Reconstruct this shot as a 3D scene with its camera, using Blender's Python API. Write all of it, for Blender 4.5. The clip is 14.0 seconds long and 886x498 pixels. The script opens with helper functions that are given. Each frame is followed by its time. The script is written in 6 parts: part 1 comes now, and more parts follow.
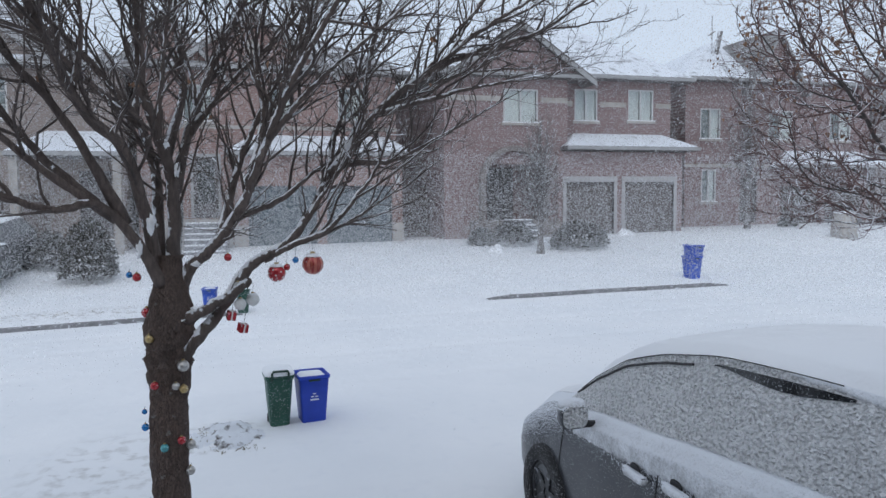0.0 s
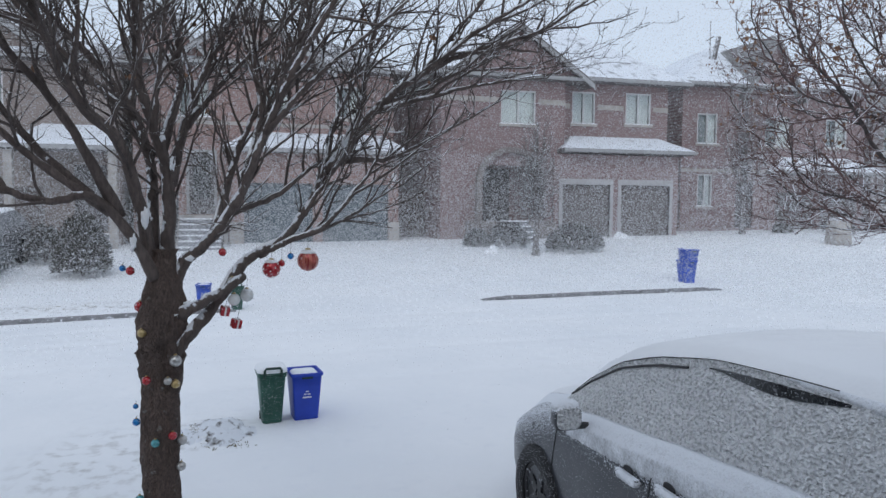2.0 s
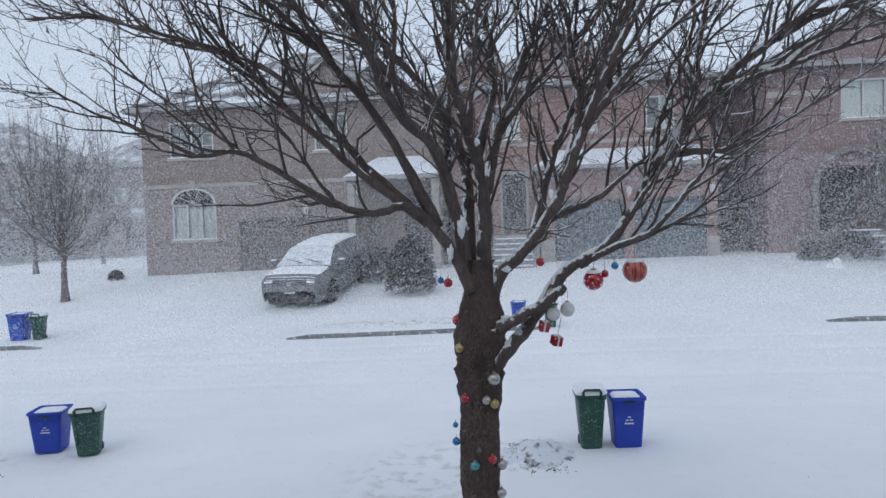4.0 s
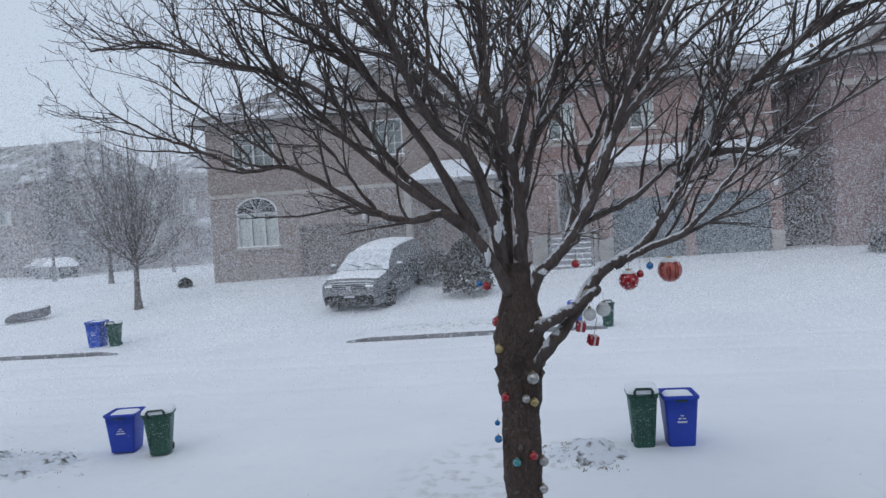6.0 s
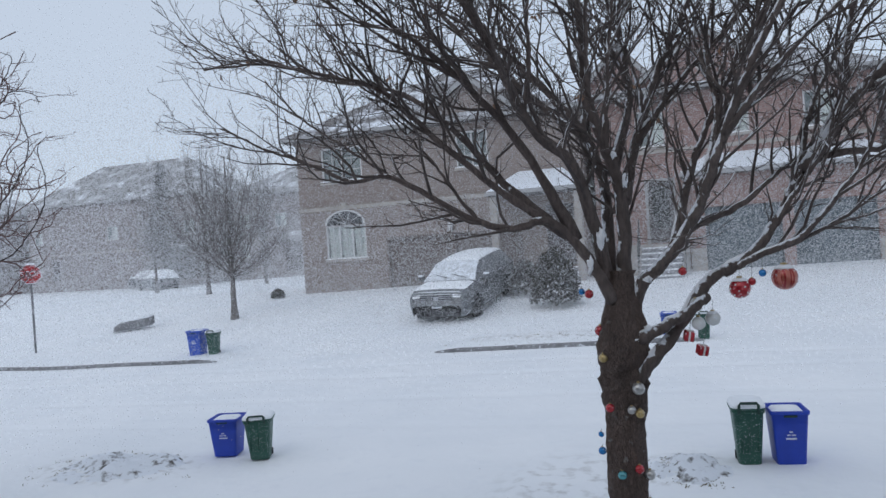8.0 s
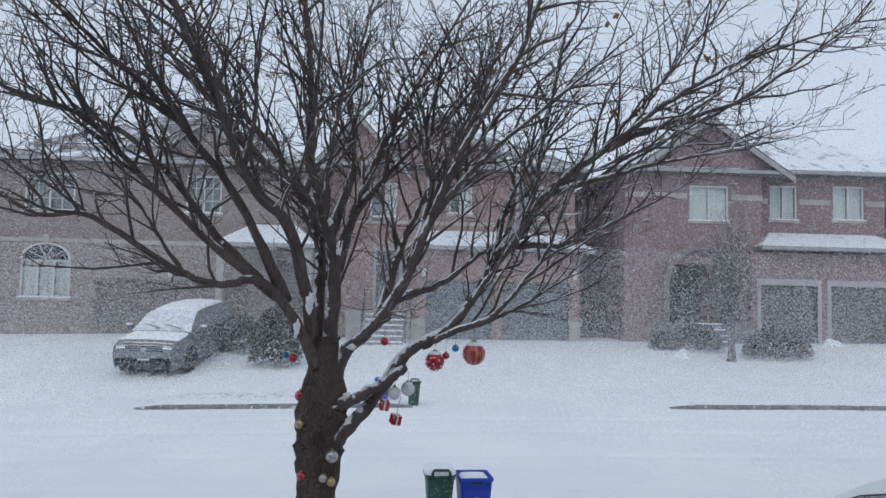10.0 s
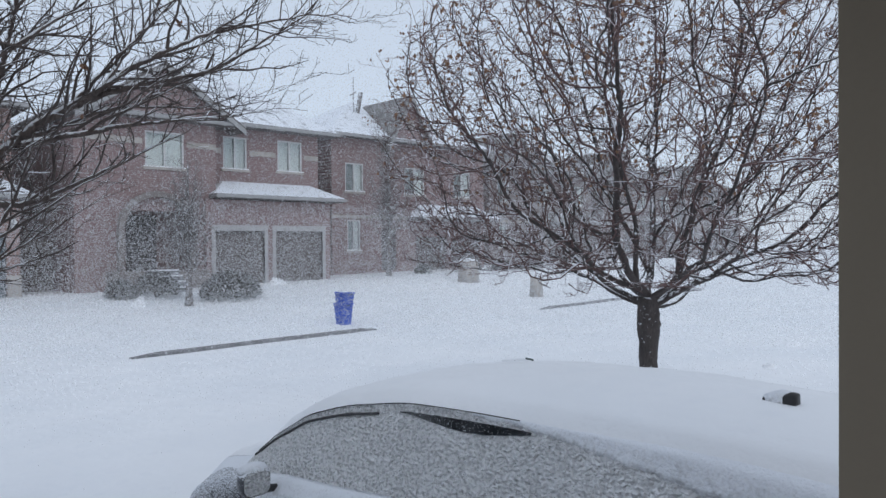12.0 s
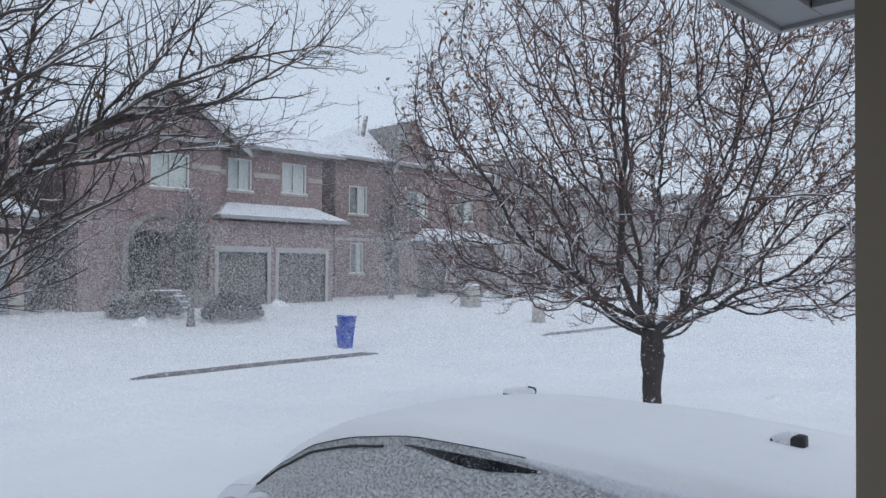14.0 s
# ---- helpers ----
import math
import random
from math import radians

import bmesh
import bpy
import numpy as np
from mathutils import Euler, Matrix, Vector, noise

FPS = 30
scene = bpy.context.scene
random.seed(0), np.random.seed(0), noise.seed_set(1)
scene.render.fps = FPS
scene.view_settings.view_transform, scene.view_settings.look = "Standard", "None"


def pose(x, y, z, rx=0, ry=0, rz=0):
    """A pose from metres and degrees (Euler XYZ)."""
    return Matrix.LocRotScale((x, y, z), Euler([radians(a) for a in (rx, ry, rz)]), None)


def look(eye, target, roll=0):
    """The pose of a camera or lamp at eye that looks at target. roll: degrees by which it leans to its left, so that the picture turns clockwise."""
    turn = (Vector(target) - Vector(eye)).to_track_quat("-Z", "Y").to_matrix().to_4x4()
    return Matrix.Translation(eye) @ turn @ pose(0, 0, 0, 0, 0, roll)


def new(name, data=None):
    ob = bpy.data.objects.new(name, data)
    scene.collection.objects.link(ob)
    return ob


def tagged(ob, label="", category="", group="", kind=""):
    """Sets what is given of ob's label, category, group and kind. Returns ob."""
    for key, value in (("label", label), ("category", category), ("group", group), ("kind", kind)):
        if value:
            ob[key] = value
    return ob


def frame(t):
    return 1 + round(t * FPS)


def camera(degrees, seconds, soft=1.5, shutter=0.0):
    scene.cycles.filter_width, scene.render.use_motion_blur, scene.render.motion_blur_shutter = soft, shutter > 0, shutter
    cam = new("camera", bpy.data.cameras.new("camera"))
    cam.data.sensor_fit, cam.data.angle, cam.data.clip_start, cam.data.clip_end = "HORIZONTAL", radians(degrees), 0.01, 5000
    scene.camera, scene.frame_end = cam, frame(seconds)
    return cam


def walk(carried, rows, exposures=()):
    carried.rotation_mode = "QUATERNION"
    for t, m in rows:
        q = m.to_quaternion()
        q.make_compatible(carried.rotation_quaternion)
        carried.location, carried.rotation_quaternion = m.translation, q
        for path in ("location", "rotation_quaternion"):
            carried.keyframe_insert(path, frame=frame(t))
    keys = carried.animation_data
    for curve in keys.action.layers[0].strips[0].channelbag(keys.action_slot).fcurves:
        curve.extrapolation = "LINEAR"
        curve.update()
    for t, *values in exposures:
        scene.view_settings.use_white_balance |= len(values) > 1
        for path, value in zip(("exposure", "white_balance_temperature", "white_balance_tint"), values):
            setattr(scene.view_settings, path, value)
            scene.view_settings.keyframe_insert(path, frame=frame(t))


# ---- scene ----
cam = camera(62.3, 14.0)
PATH = [
    (0, (0.55, -0.282, 2.313), (1.1, 1.636, 2.181), -0.5),
    (0.5, (0.575, -0.262, 2.305), (1.169, 1.644, 2.188), 0.0),
    (1, (0.578, -0.272, 2.305), (1.202, 1.625, 2.196), 0.3),
    (1.5, (0.576, -0.266, 2.301), (1.191, 1.633, 2.189), 0.4),
    (2, (0.55, -0.264, 2.302), (1.113, 1.651, 2.171), 0.5),
    (2.5, (0.538, -0.285, 2.286), (1.006, 1.653, 2.132), 0.7),
    (3, (0.533, -0.186, 2.235), (0.901, 1.77, 2.041), 1.2),
    (3.5, (0.568, 0.092, 2.201), (0.649, 2.085, 2.058), -0.5),
    (4, (0.514, 0.226, 2.218), (0.255, 2.208, 2.149), -1.9),
    (4.2, (0.497, 0.245, 2.226), (0.125, 2.209, 2.182), -2.2),
    (6.3, (0.664, 0.081, 2.236), (0.221, 2.03, 2.18), -4.0),
    (6.5, (0.65, 0.075, 2.23), (0.124, 2.004, 2.186), -3.8),
    (7, (0.57, 0.065, 2.229), (-0.058, 1.963, 2.192), -3.9),
    (7.2, (0.558, 0.079, 2.222), (-0.098, 1.968, 2.193), -4.1),
    (9.3, (0.655, 0.076, 2.232), (0.338, 2.051, 2.269), -1.5),
    (9.5, (0.676, 0.116, 2.234), (0.478, 2.105, 2.292), -0.3),
    (10, (0.668, 0.105, 2.242), (0.744, 2.099, 2.375), 1.4),
    (10.5, (0.578, 0.05, 2.249), (1.197, 1.95, 2.336), -0.9),
    (11, (0.511, -0.012, 2.314), (1.6, 1.666, 2.287), -3.1),
    (11.5, (0.507, -0.045, 2.325), (1.732, 1.536, 2.324), -1.6),
    (12, (0.478, -0.055, 2.318), (1.845, 1.405, 2.311), -0.5),
    (12.5, (0.441, -0.049, 2.318), (1.884, 1.335, 2.304), 0.2),
    (13, (0.437, -0.072, 2.345), (1.88, 1.313, 2.351), 0.7),
    (13.5, (0.431, -0.071, 2.352), (1.835, 1.353, 2.384), 0.9),
    (14, (0.453, -0.045, 2.366), (1.815, 1.418, 2.422), 0.4),
]
walk(cam, [(t, look(eye, target, roll)) for t, eye, target, roll in PATH],
     ((0, 0.1, 6560, 10), (2.5, 0.1, 6530, 10), (4, 0.06, 6500, 10), (6.5, -0.03, 6480, 10), (7.2, -0.03, 6480, 10), (9.5, 0.02, 6520, 10.2), (11, 0.04, 6540, 10), (14, 0.02, 6580, 10)))

# ---- light ----
SKY = (0.532, 0.608, 0.72)
world = bpy.data.worlds.new("overcast_sky")
scene.world = world
world.use_nodes = True
wn, wl = world.node_tree.nodes, world.node_tree.links
sky = wn.new("ShaderNodeTexSky")
sky.sky_type = "NISHITA"
sky.sun_disc = False
sky.sun_elevation, sky.sun_rotation = radians(38), radians(200)
dim = wn.new("ShaderNodeMix")
dim.data_type = "RGBA"
dim.inputs["Factor"].default_value = 0.985
dim.inputs["B"].default_value = (*SKY, 1)
wl.new(sky.outputs[0], dim.inputs["A"])
wl.new(dim.outputs["Result"], wn["Background"].inputs["Color"])
wn["Background"].inputs["Strength"].default_value = 1.0

sun = new("sun", bpy.data.lights.new("sun", "SUN"))
sun.data.energy, sun.data.angle, sun.data.color = 0.35, radians(40), (1.0, 0.97, 0.93)
sun.matrix_world = look((-6, -12, 18), (0, 6, 0))


# ---- materials ----
def nodes(m):
    m.use_nodes = True
    return m.node_tree.nodes, m.node_tree.links, m.node_tree.nodes["Principled BSDF"]


def noise_fac(n, l, scale, detail=4.0, stretch=(1, 1, 1), rough=0.55):
    tc, mp, nz = n.new("ShaderNodeTexCoord"), n.new("ShaderNodeMapping"), n.new("ShaderNodeTexNoise")
    mp.inputs["Scale"].default_value = stretch
    nz.inputs["Scale"].default_value, nz.inputs["Detail"].default_value = scale, detail
    nz.inputs["Roughness"].default_value = rough
    l.new(tc.outputs["Object"], mp.inputs["Vector"])
    l.new(mp.outputs["Vector"], nz.inputs["Vector"])
    return nz.outputs["Fac"]


def ramp(n, l, fac, lo, hi, a=0.0, b=1.0):
    r = n.new("ShaderNodeMapRange")
    r.inputs["From Min"].default_value, r.inputs["From Max"].default_value = lo, hi
    r.inputs["To Min"].default_value, r.inputs["To Max"].default_value = a, b
    l.new(fac, r.inputs["Value"])
    return r.outputs["Result"]


def mix(n, l, fac, a, b):
    x = n.new("ShaderNodeMix")
    x.data_type = "RGBA"
    for key, v in (("A", a), ("B", b)):
        if isinstance(v, tuple):
            x.inputs[key].default_value = (*v, 1)
        else:
            l.new(v, x.inputs[key])
    if isinstance(fac, float):
        x.inputs["Factor"].default_value = fac
    else:
        l.new(fac, x.inputs["Factor"])
    return x.outputs["Result"]


def bump(n, l, p, fac, strength, dist, below=None):
    b = n.new("ShaderNodeBump")
    b.inputs["Strength"].default_value, b.inputs["Distance"].default_value = strength, dist
    l.new(fac, b.inputs["Height"])
    if below:
        l.new(below, b.inputs["Normal"])
    l.new(b.outputs["Normal"], p.inputs["Normal"])
    return b.outputs["Normal"]


def paint(name, colour, rough=0.5, vary=0.25, scale=6.0, fine=60.0, relief=0.3, dist=0.004, metal=0.0, coat=0.0, stretch=(1, 1, 1),
          dust=0.0, dust_scale=30.0):
    """A surface of one colour with large and fine variation, relief, and specks of blown snow."""
    m = bpy.data.materials.new(name)
    n, l, p = nodes(m)
    big, small = noise_fac(n, l, scale, 3, stretch), noise_fac(n, l, fine, 4, stretch)
    dark = tuple(c * (1 - vary) for c in colour)
    light = tuple(min(1, c * (1 + vary)) for c in colour)
    col = mix(n, l, ramp(n, l, big, 0.3, 0.7), dark, light)
    col = mix(n, l, ramp(n, l, small, 0.35, 0.75, 0, 0.5), col, dark)
    if dust:
        col = mix(n, l, ramp(n, l, noise_fac(n, l, dust_scale, 5), 0.62 - dust * 0.25, 0.70 - dust * 0.15), col, (0.8, 0.83, 0.88))
    l.new(col, p.inputs["Base Color"])
    p.inputs["Roughness"].default_value, p.inputs["Metallic"].default_value = rough, metal
    p.inputs["Coat Weight"].default_value = coat
    if relief:
        bump(n, l, p, small, relief, dist)
    return m


def snowy(name, colour, rough, scale, fine, relief, dist, cover, edge, lean=(0, 0, 1), stretch=(1, 1, 1), patch=9.0):
    """A rough surface with snow lying on the sides that face up and into the wind."""
    m = bpy.data.materials.new(name)
    n, l, p = nodes(m)
    big, small = noise_fac(n, l, scale, 3, stretch), noise_fac(n, l, fine, 5, stretch)
    col = mix(n, l, ramp(n, l, big, 0.3, 0.7), tuple(c * 0.65 for c in colour), tuple(c * 1.35 for c in colour))
    col = mix(n, l, ramp(n, l, small, 0.4, 0.7, 0, 0.7), col, tuple(c * 0.45 for c in colour))
    geo, dot = n.new("ShaderNodeNewGeometry"), n.new("ShaderNodeVectorMath")
    dot.operation = "DOT_PRODUCT"
    dot.inputs[1].default_value = Vector(lean).normalized()
    l.new(geo.outputs["Normal"], dot.inputs[0])
    add = n.new("ShaderNodeMath")
    add.operation = "ADD"
    l.new(dot.outputs["Value"], add.inputs[0])
    l.new(ramp(n, l, noise_fac(n, l, patch, 4), 0.3, 0.7, -0.45, 0.45), add.inputs[1])
    fac = ramp(n, l, add.outputs[0], cover - edge, cover + edge)
    col = mix(n, l, fac, col, (0.82, 0.85, 0.90))
    l.new(col, p.inputs["Base Color"])
    p.inputs["Roughness"].default_value = rough
    bump(n, l, p, small, relief, dist)
    return m


def snow_material(name, grass=0.0):
    m = bpy.data.materials.new(name)
    n, l, p = nodes(m)
    wide, mid, fine = noise_fac(n, l, 0.5, 3), noise_fac(n, l, 4.0, 4), noise_fac(n, l, 45.0, 4)
    col = mix(n, l, ramp(n, l, wide, 0.3, 0.7), (0.83, 0.85, 0.88), (0.90, 0.91, 0.93))
    col = mix(n, l, ramp(n, l, mid, 0.55, 0.8, 0, 0.35), col, (0.74, 0.77, 0.82))
    if grass:
        # soil and dead turf where the snow lies thin
        thin, mul = n.new("ShaderNodeAttribute"), n.new("ShaderNodeMath")
        thin.attribute_name = "thin"
        mul.operation = "MULTIPLY"
        l.new(thin.outputs["Fac"], mul.inputs[0])
        l.new(ramp(n, l, noise_fac(n, l, 7.0, 6), 0.50, 0.68), mul.inputs[1])
        col = mix(n, l, mul.outputs[0], col, (0.30, 0.28, 0.26))
    l.new(col, p.inputs["Base Color"])
    p.inputs["Roughness"].default_value = 0.7
    p.inputs["Specular IOR Level"].default_value = 0.2
    below = bump(n, l, p, mid, 0.25, 0.05)
    bump(n, l, p, fine, 0.35, 0.006, below)
    return m


def brick_material(name, a, b, mortar):
    m = bpy.data.materials.new(name)
    n, l, p = nodes(m)
    tc, mp, br = n.new("ShaderNodeTexCoord"), n.new("ShaderNodeMapping"), n.new("ShaderNodeTexBrick")
    mp.inputs["Rotation"].default_value = (radians(90), 0, 0)
    l.new(tc.outputs["Object"], mp.inputs["Vector"])
    l.new(mp.outputs["Vector"], br.inputs["Vector"])
    br.inputs["Color1"].default_value, br.inputs["Color2"].default_value = (*a, 1), (*b, 1)
    br.inputs["Mortar"].default_value = (*mortar, 1)
    br.inputs["Scale"].default_value = 1.0
    br.inputs["Brick Width"].default_value, br.inputs["Row Height"].default_value = 0.22, 0.075
    br.inputs["Mortar Size"].default_value = 0.006
    col = mix(n, l, ramp(n, l, noise_fac(n, l, 1.3, 4), 0.35, 0.7, 0, 0.45), br.outputs["Color"], tuple(c * 0.72 for c in a))
    col = mix(n, l, ramp(n, l, noise_fac(n, l, 9.0, 5), 0.60, 0.72, 0, 0.5), col, (0.6, 0.62, 0.66))
    l.new(col, p.inputs["Base Color"])
    p.inputs["Roughness"].default_value = 0.9
    bump(n, l, p, br.outputs["Fac"], -0.4, 0.008)
    return m


def crust_material(name):
    """Wet snow blown onto glass, with the dark pane between the clots."""
    m = bpy.data.materials.new(name)
    n, l, p = nodes(m)
    clot = noise_fac(n, l, 62.0, 1.6, (1, 0.8, 1.1), 0.4)
    fine = noise_fac(n, l, 170.0, 4)
    # the crust is thicker towards the tail
    tc, pos, gap = n.new("ShaderNodeTexCoord"), n.new("ShaderNodeSeparateXYZ"), n.new("ShaderNodeMath")
    l.new(tc.outputs["Object"], pos.inputs[0])
    gap.operation = "MULTIPLY"
    l.new(ramp(n, l, clot, 0.34, 0.50, 0.42, 0.0), gap.inputs[0])
    l.new(ramp(n, l, pos.outputs["Y"], -1.5, -0.2, 0.4, 1.0), gap.inputs[1])
    gap = gap.outputs[0]
    col = mix(n, l, gap, (0.93, 0.94, 0.955), (0.2, 0.205, 0.21))
    col = mix(n, l, ramp(n, l, noise_fac(n, l, 2.2, 3), 0.35, 0.7, 0, 0.15), col, (0.6, 0.62, 0.65))
    l.new(col, p.inputs["Base Color"])
    p.inputs["Roughness"].default_value = 0.75
    below = bump(n, l, p, ramp(n, l, clot, 0.30, 0.68), 1.0, 0.034)
    bump(n, l, p, fine, 0.5, 0.003, below)
    return m


def frosted_paint(name, colour):
    """Car paint with blown snow stuck to it, thicker where the panel turns upwards and near the ledge."""
    m = bpy.data.materials.new(name)
    n, l, p = nodes(m)
    geo, parts, tc, pos = n.new("ShaderNodeNewGeometry"), n.new("ShaderNodeSeparateXYZ"), n.new("ShaderNodeTexCoord"), n.new("ShaderNodeSeparateXYZ")
    l.new(geo.outputs["Normal"], parts.inputs[0])
    l.new(tc.outputs["Object"], pos.inputs[0])
    up = ramp(n, l, parts.outputs["Z"], 0.05, 0.5, 0.0, 0.3)
    blown = n.new("ShaderNodeMath")
    blown.operation = "ADD"
    l.new(pos.outputs["Z"], blown.inputs[0])
    l.new(ramp(n, l, pos.outputs["Y"], 1.1, 1.9, 0.0, 0.3), blown.inputs[1])
    high = ramp(n, l, blown.outputs[0], 0.78, 1.06, 0.0, 0.27)
    one, two = n.new("ShaderNodeMath"), n.new("ShaderNodeMath")
    one.operation = two.operation = "ADD"
    l.new(up, one.inputs[0])
    l.new(high, one.inputs[1])
    l.new(one.outputs[0], two.inputs[0])
    l.new(noise_fac(n, l, 120.0, 4), two.inputs[1])
    frost = ramp(n, l, two.outputs[0], 0.63, 0.72)
    col = mix(n, l, ramp(n, l, noise_fac(n, l, 4.0, 3), 0.3, 0.7), tuple(c * 0.9 for c in colour), tuple(c * 1.12 for c in colour))
    col = mix(n, l, ramp(n, l, noise_fac(n, l, 9.0, 5), 0.5, 0.7, 0, 0.25), col, (0.11, 0.115, 0.12))
    l.new(mix(n, l, frost, col, (0.8, 0.83, 0.88)), p.inputs["Base Color"])
    l.new(ramp(n, l, frost, 0, 1, 0.42, 0.8), p.inputs["Roughness"])
    l.new(ramp(n, l, frost, 0, 1, 0.3, 0.0), p.inputs["Metallic"])
    l.new(ramp(n, l, frost, 0, 1, 0.35, 0.0), p.inputs["Coat Weight"])
    bump(n, l, p, frost, 0.7, 0.006)
    return m


def glass_material(name, tint):
    m = bpy.data.materials.new(name)
    n, l, p = nodes(m)
    p.inputs["Base Color"].default_value = (*tint, 1)
    p.inputs["Roughness"].default_value, p.inputs["IOR"].default_value = 0.03, 1.45
    p.inputs["Transmission Weight"].default_value = 1.0
    return m


SNOW = snow_material("fresh_snow")
SNOW_GROUND = snow_material("snow_over_turf", 1.0)


def bark_material(name, a, b, crack):
    """Plated, furrowed bark."""
    m = bpy.data.materials.new(name)
    n, l, p = nodes(m)
    tc, mp, vo = n.new("ShaderNodeTexCoord"), n.new("ShaderNodeMapping"), n.new("ShaderNodeTexVoronoi")
    mp.inputs["Scale"].default_value = (1, 1, 0.38)
    l.new(tc.outputs["Object"], mp.inputs["Vector"])
    warp, add = n.new("ShaderNodeTexNoise"), n.new("ShaderNodeVectorMath")
    warp.inputs["Scale"].default_value = 22.0
    add.operation = "MULTIPLY_ADD"
    add.inputs[1].default_value = (0.11, 0.11, 0.11)
    l.new(mp.outputs["Vector"], warp.inputs["Vector"])
    l.new(warp.outputs["Color"], add.inputs[0])
    l.new(mp.outputs["Vector"], add.inputs[2])
    l.new(add.outputs[0], vo.inputs["Vector"])
    vo.feature = "DISTANCE_TO_EDGE"
    vo.inputs["Scale"].default_value = 70.0
    plate = ramp(n, l, vo.outputs["Distance"], 0.0, 0.16, 0.55, 1.0)
    fine = noise_fac(n, l, 90.0, 6, (1, 1, 0.5))
    col = mix(n, l, ramp(n, l, noise_fac(n, l, 5.0, 5), 0.35, 0.65), a, b)
    col = mix(n, l, ramp(n, l, fine, 0.4, 0.7, 0, 0.6), col, tuple(c * 0.4 for c in a))
    col = mix(n, l, plate, crack, col)
    col = mix(n, l, ramp(n, l, noise_fac(n, l, 17.0, 6), 0.64, 0.72, 0, 0.7), col, (0.30, 0.29, 0.28))
    l.new(col, p.inputs["Base Color"])
    p.inputs["Roughness"].default_value = 0.95
    below = bump(n, l, p, plate, 1.0, 0.012)
    bump(n, l, p, fine, 0.8, 0.008, below)
    return m


TRUNK_BARK = bark_material("trunk_bark", (0.125, 0.092, 0.08), (0.19, 0.135, 0.112), (0.05, 0.039, 0.035))
SOIL_SNOW = snowy("soil_under_snow", (0.13, 0.115, 0.105), 0.95, 4, 40, 0.8, 0.02, 0.72, 0.16, (0, 0, 1), (1, 1.6, 1), 9.0)
PACKED = snowy("packed_snow", (0.82, 0.84, 0.87), 0.8, 8.0, 75.0, 0.9, 0.012, 0.2, 0.4, (0, 0, 1), (1, 1, 1), 60.0)
BARK = snowy("bark", (0.135, 0.107, 0.097), 0.9, 9.0, 60.0, 1.0, 0.016, 0.80, 0.08, (-0.7, -0.25, 0.6), (1, 1, 0.35), 22.0)
DARK_BARK = snowy("dark_grey_bark", (0.085, 0.073, 0.07), 0.9, 9.0, 60.0, 1.0, 0.012, 0.97, 0.10, (-0.6, -0.2, 0.7), (1, 1, 0.35), 22.0)
TWIG = snowy("twig_bark", (0.12, 0.098, 0.09), 0.9, 5.0, 60.0, 0.3, 0.003, 0.92, 0.12, (-0.5, -0.2, 0.85), (1, 1, 1), 5.0)
TWIG_RED = snowy("reddish_twig_bark", (0.165, 0.104, 0.098), 0.9, 5.0, 60.0, 0.3, 0.003, 0.88, 0.12, (-0.5, -0.2, 0.85), (1, 1, 1), 5.0)
# paler, greyer bark for distant trees and the pole: haze put into the colour
FAR_BARK = snowy("hazed_bark", (0.19, 0.175, 0.17), 0.9, 5.0, 60.0, 0.3, 0.003, 0.9, 0.15, (-0.5, -0.3, 0.8))
LEAF = paint("dry_leaf", (0.27, 0.155, 0.10), 0.8, 0.4, 9, 80, 0.3)
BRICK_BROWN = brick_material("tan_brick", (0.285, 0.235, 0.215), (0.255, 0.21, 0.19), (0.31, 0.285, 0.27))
# brick and shingle of distant houses, greyed to carry haze in the colour
BRICK_HAZED = brick_material("hazed_brick", (0.27, 0.235, 0.23), (0.24, 0.21, 0.205), (0.29, 0.275, 0.27))
SHINGLE_HAZED = snowy("hazed_shingle", (0.29, 0.285, 0.28), 0.95, 2, 30, 0.4, 0.02, 1.05, 0.22, (0, 0, 1), (1, 1, 1), 0.6)
BRICK_RED = brick_material("red_brick", (0.325, 0.213, 0.19), (0.285, 0.187, 0.168), (0.335, 0.295, 0.28))
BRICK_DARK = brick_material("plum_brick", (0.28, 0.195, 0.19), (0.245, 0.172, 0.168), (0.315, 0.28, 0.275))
STONE = paint("pale_stone", (0.42, 0.39, 0.36), 0.9, 0.2, 3, 40, 0.4)
DULL_STONE = paint("dull_stone", (0.25, 0.225, 0.215), 0.9, 0.2, 3, 40, 0.4)
# greyer tone of the white trim, for the garage casings
DULL_WHITE = paint("dull_white_trim", (0.40, 0.39, 0.39), 0.6, 0.1, 4, 70, 0.1)
WHITE = paint("white_trim", (0.62, 0.62, 0.62), 0.5, 0.06, 4, 70, 0.1)
SHINGLE = snowy("snowy_shingle", (0.19, 0.175, 0.17), 0.95, 2, 30, 0.6, 0.02, 0.95, 0.22, (0, 0, 1), (1, 1, 1), 1.1)
SHINGLE_WHITE = snowy("snow_covered_shingle", (0.20, 0.19, 0.19), 0.9, 2, 30, 0.4, 0.02, 0.46, 0.25, (0, 0, 1), (1, 4, 1), 2.0)
# door tones lifted and greyed, so part of the haze sits in the colour
GARAGE_BLUE = paint("slate_blue_door", (0.115, 0.14, 0.155), 0.55, 0.15, 2, 50, 0.15, dust=0.0)
GARAGE_DARK = paint("dark_brown_door", (0.14, 0.125, 0.12), 0.6, 0.15, 2, 50, 0.15, dust=0.0)
GARAGE_BROWN = paint("grey_brown_door", (0.165, 0.14, 0.13), 0.6, 0.15, 2, 50, 0.15, dust=0.0)
DOOR = paint("front_door", (0.13, 0.12, 0.12), 0.5, 0.15, 2, 50, 0.1)
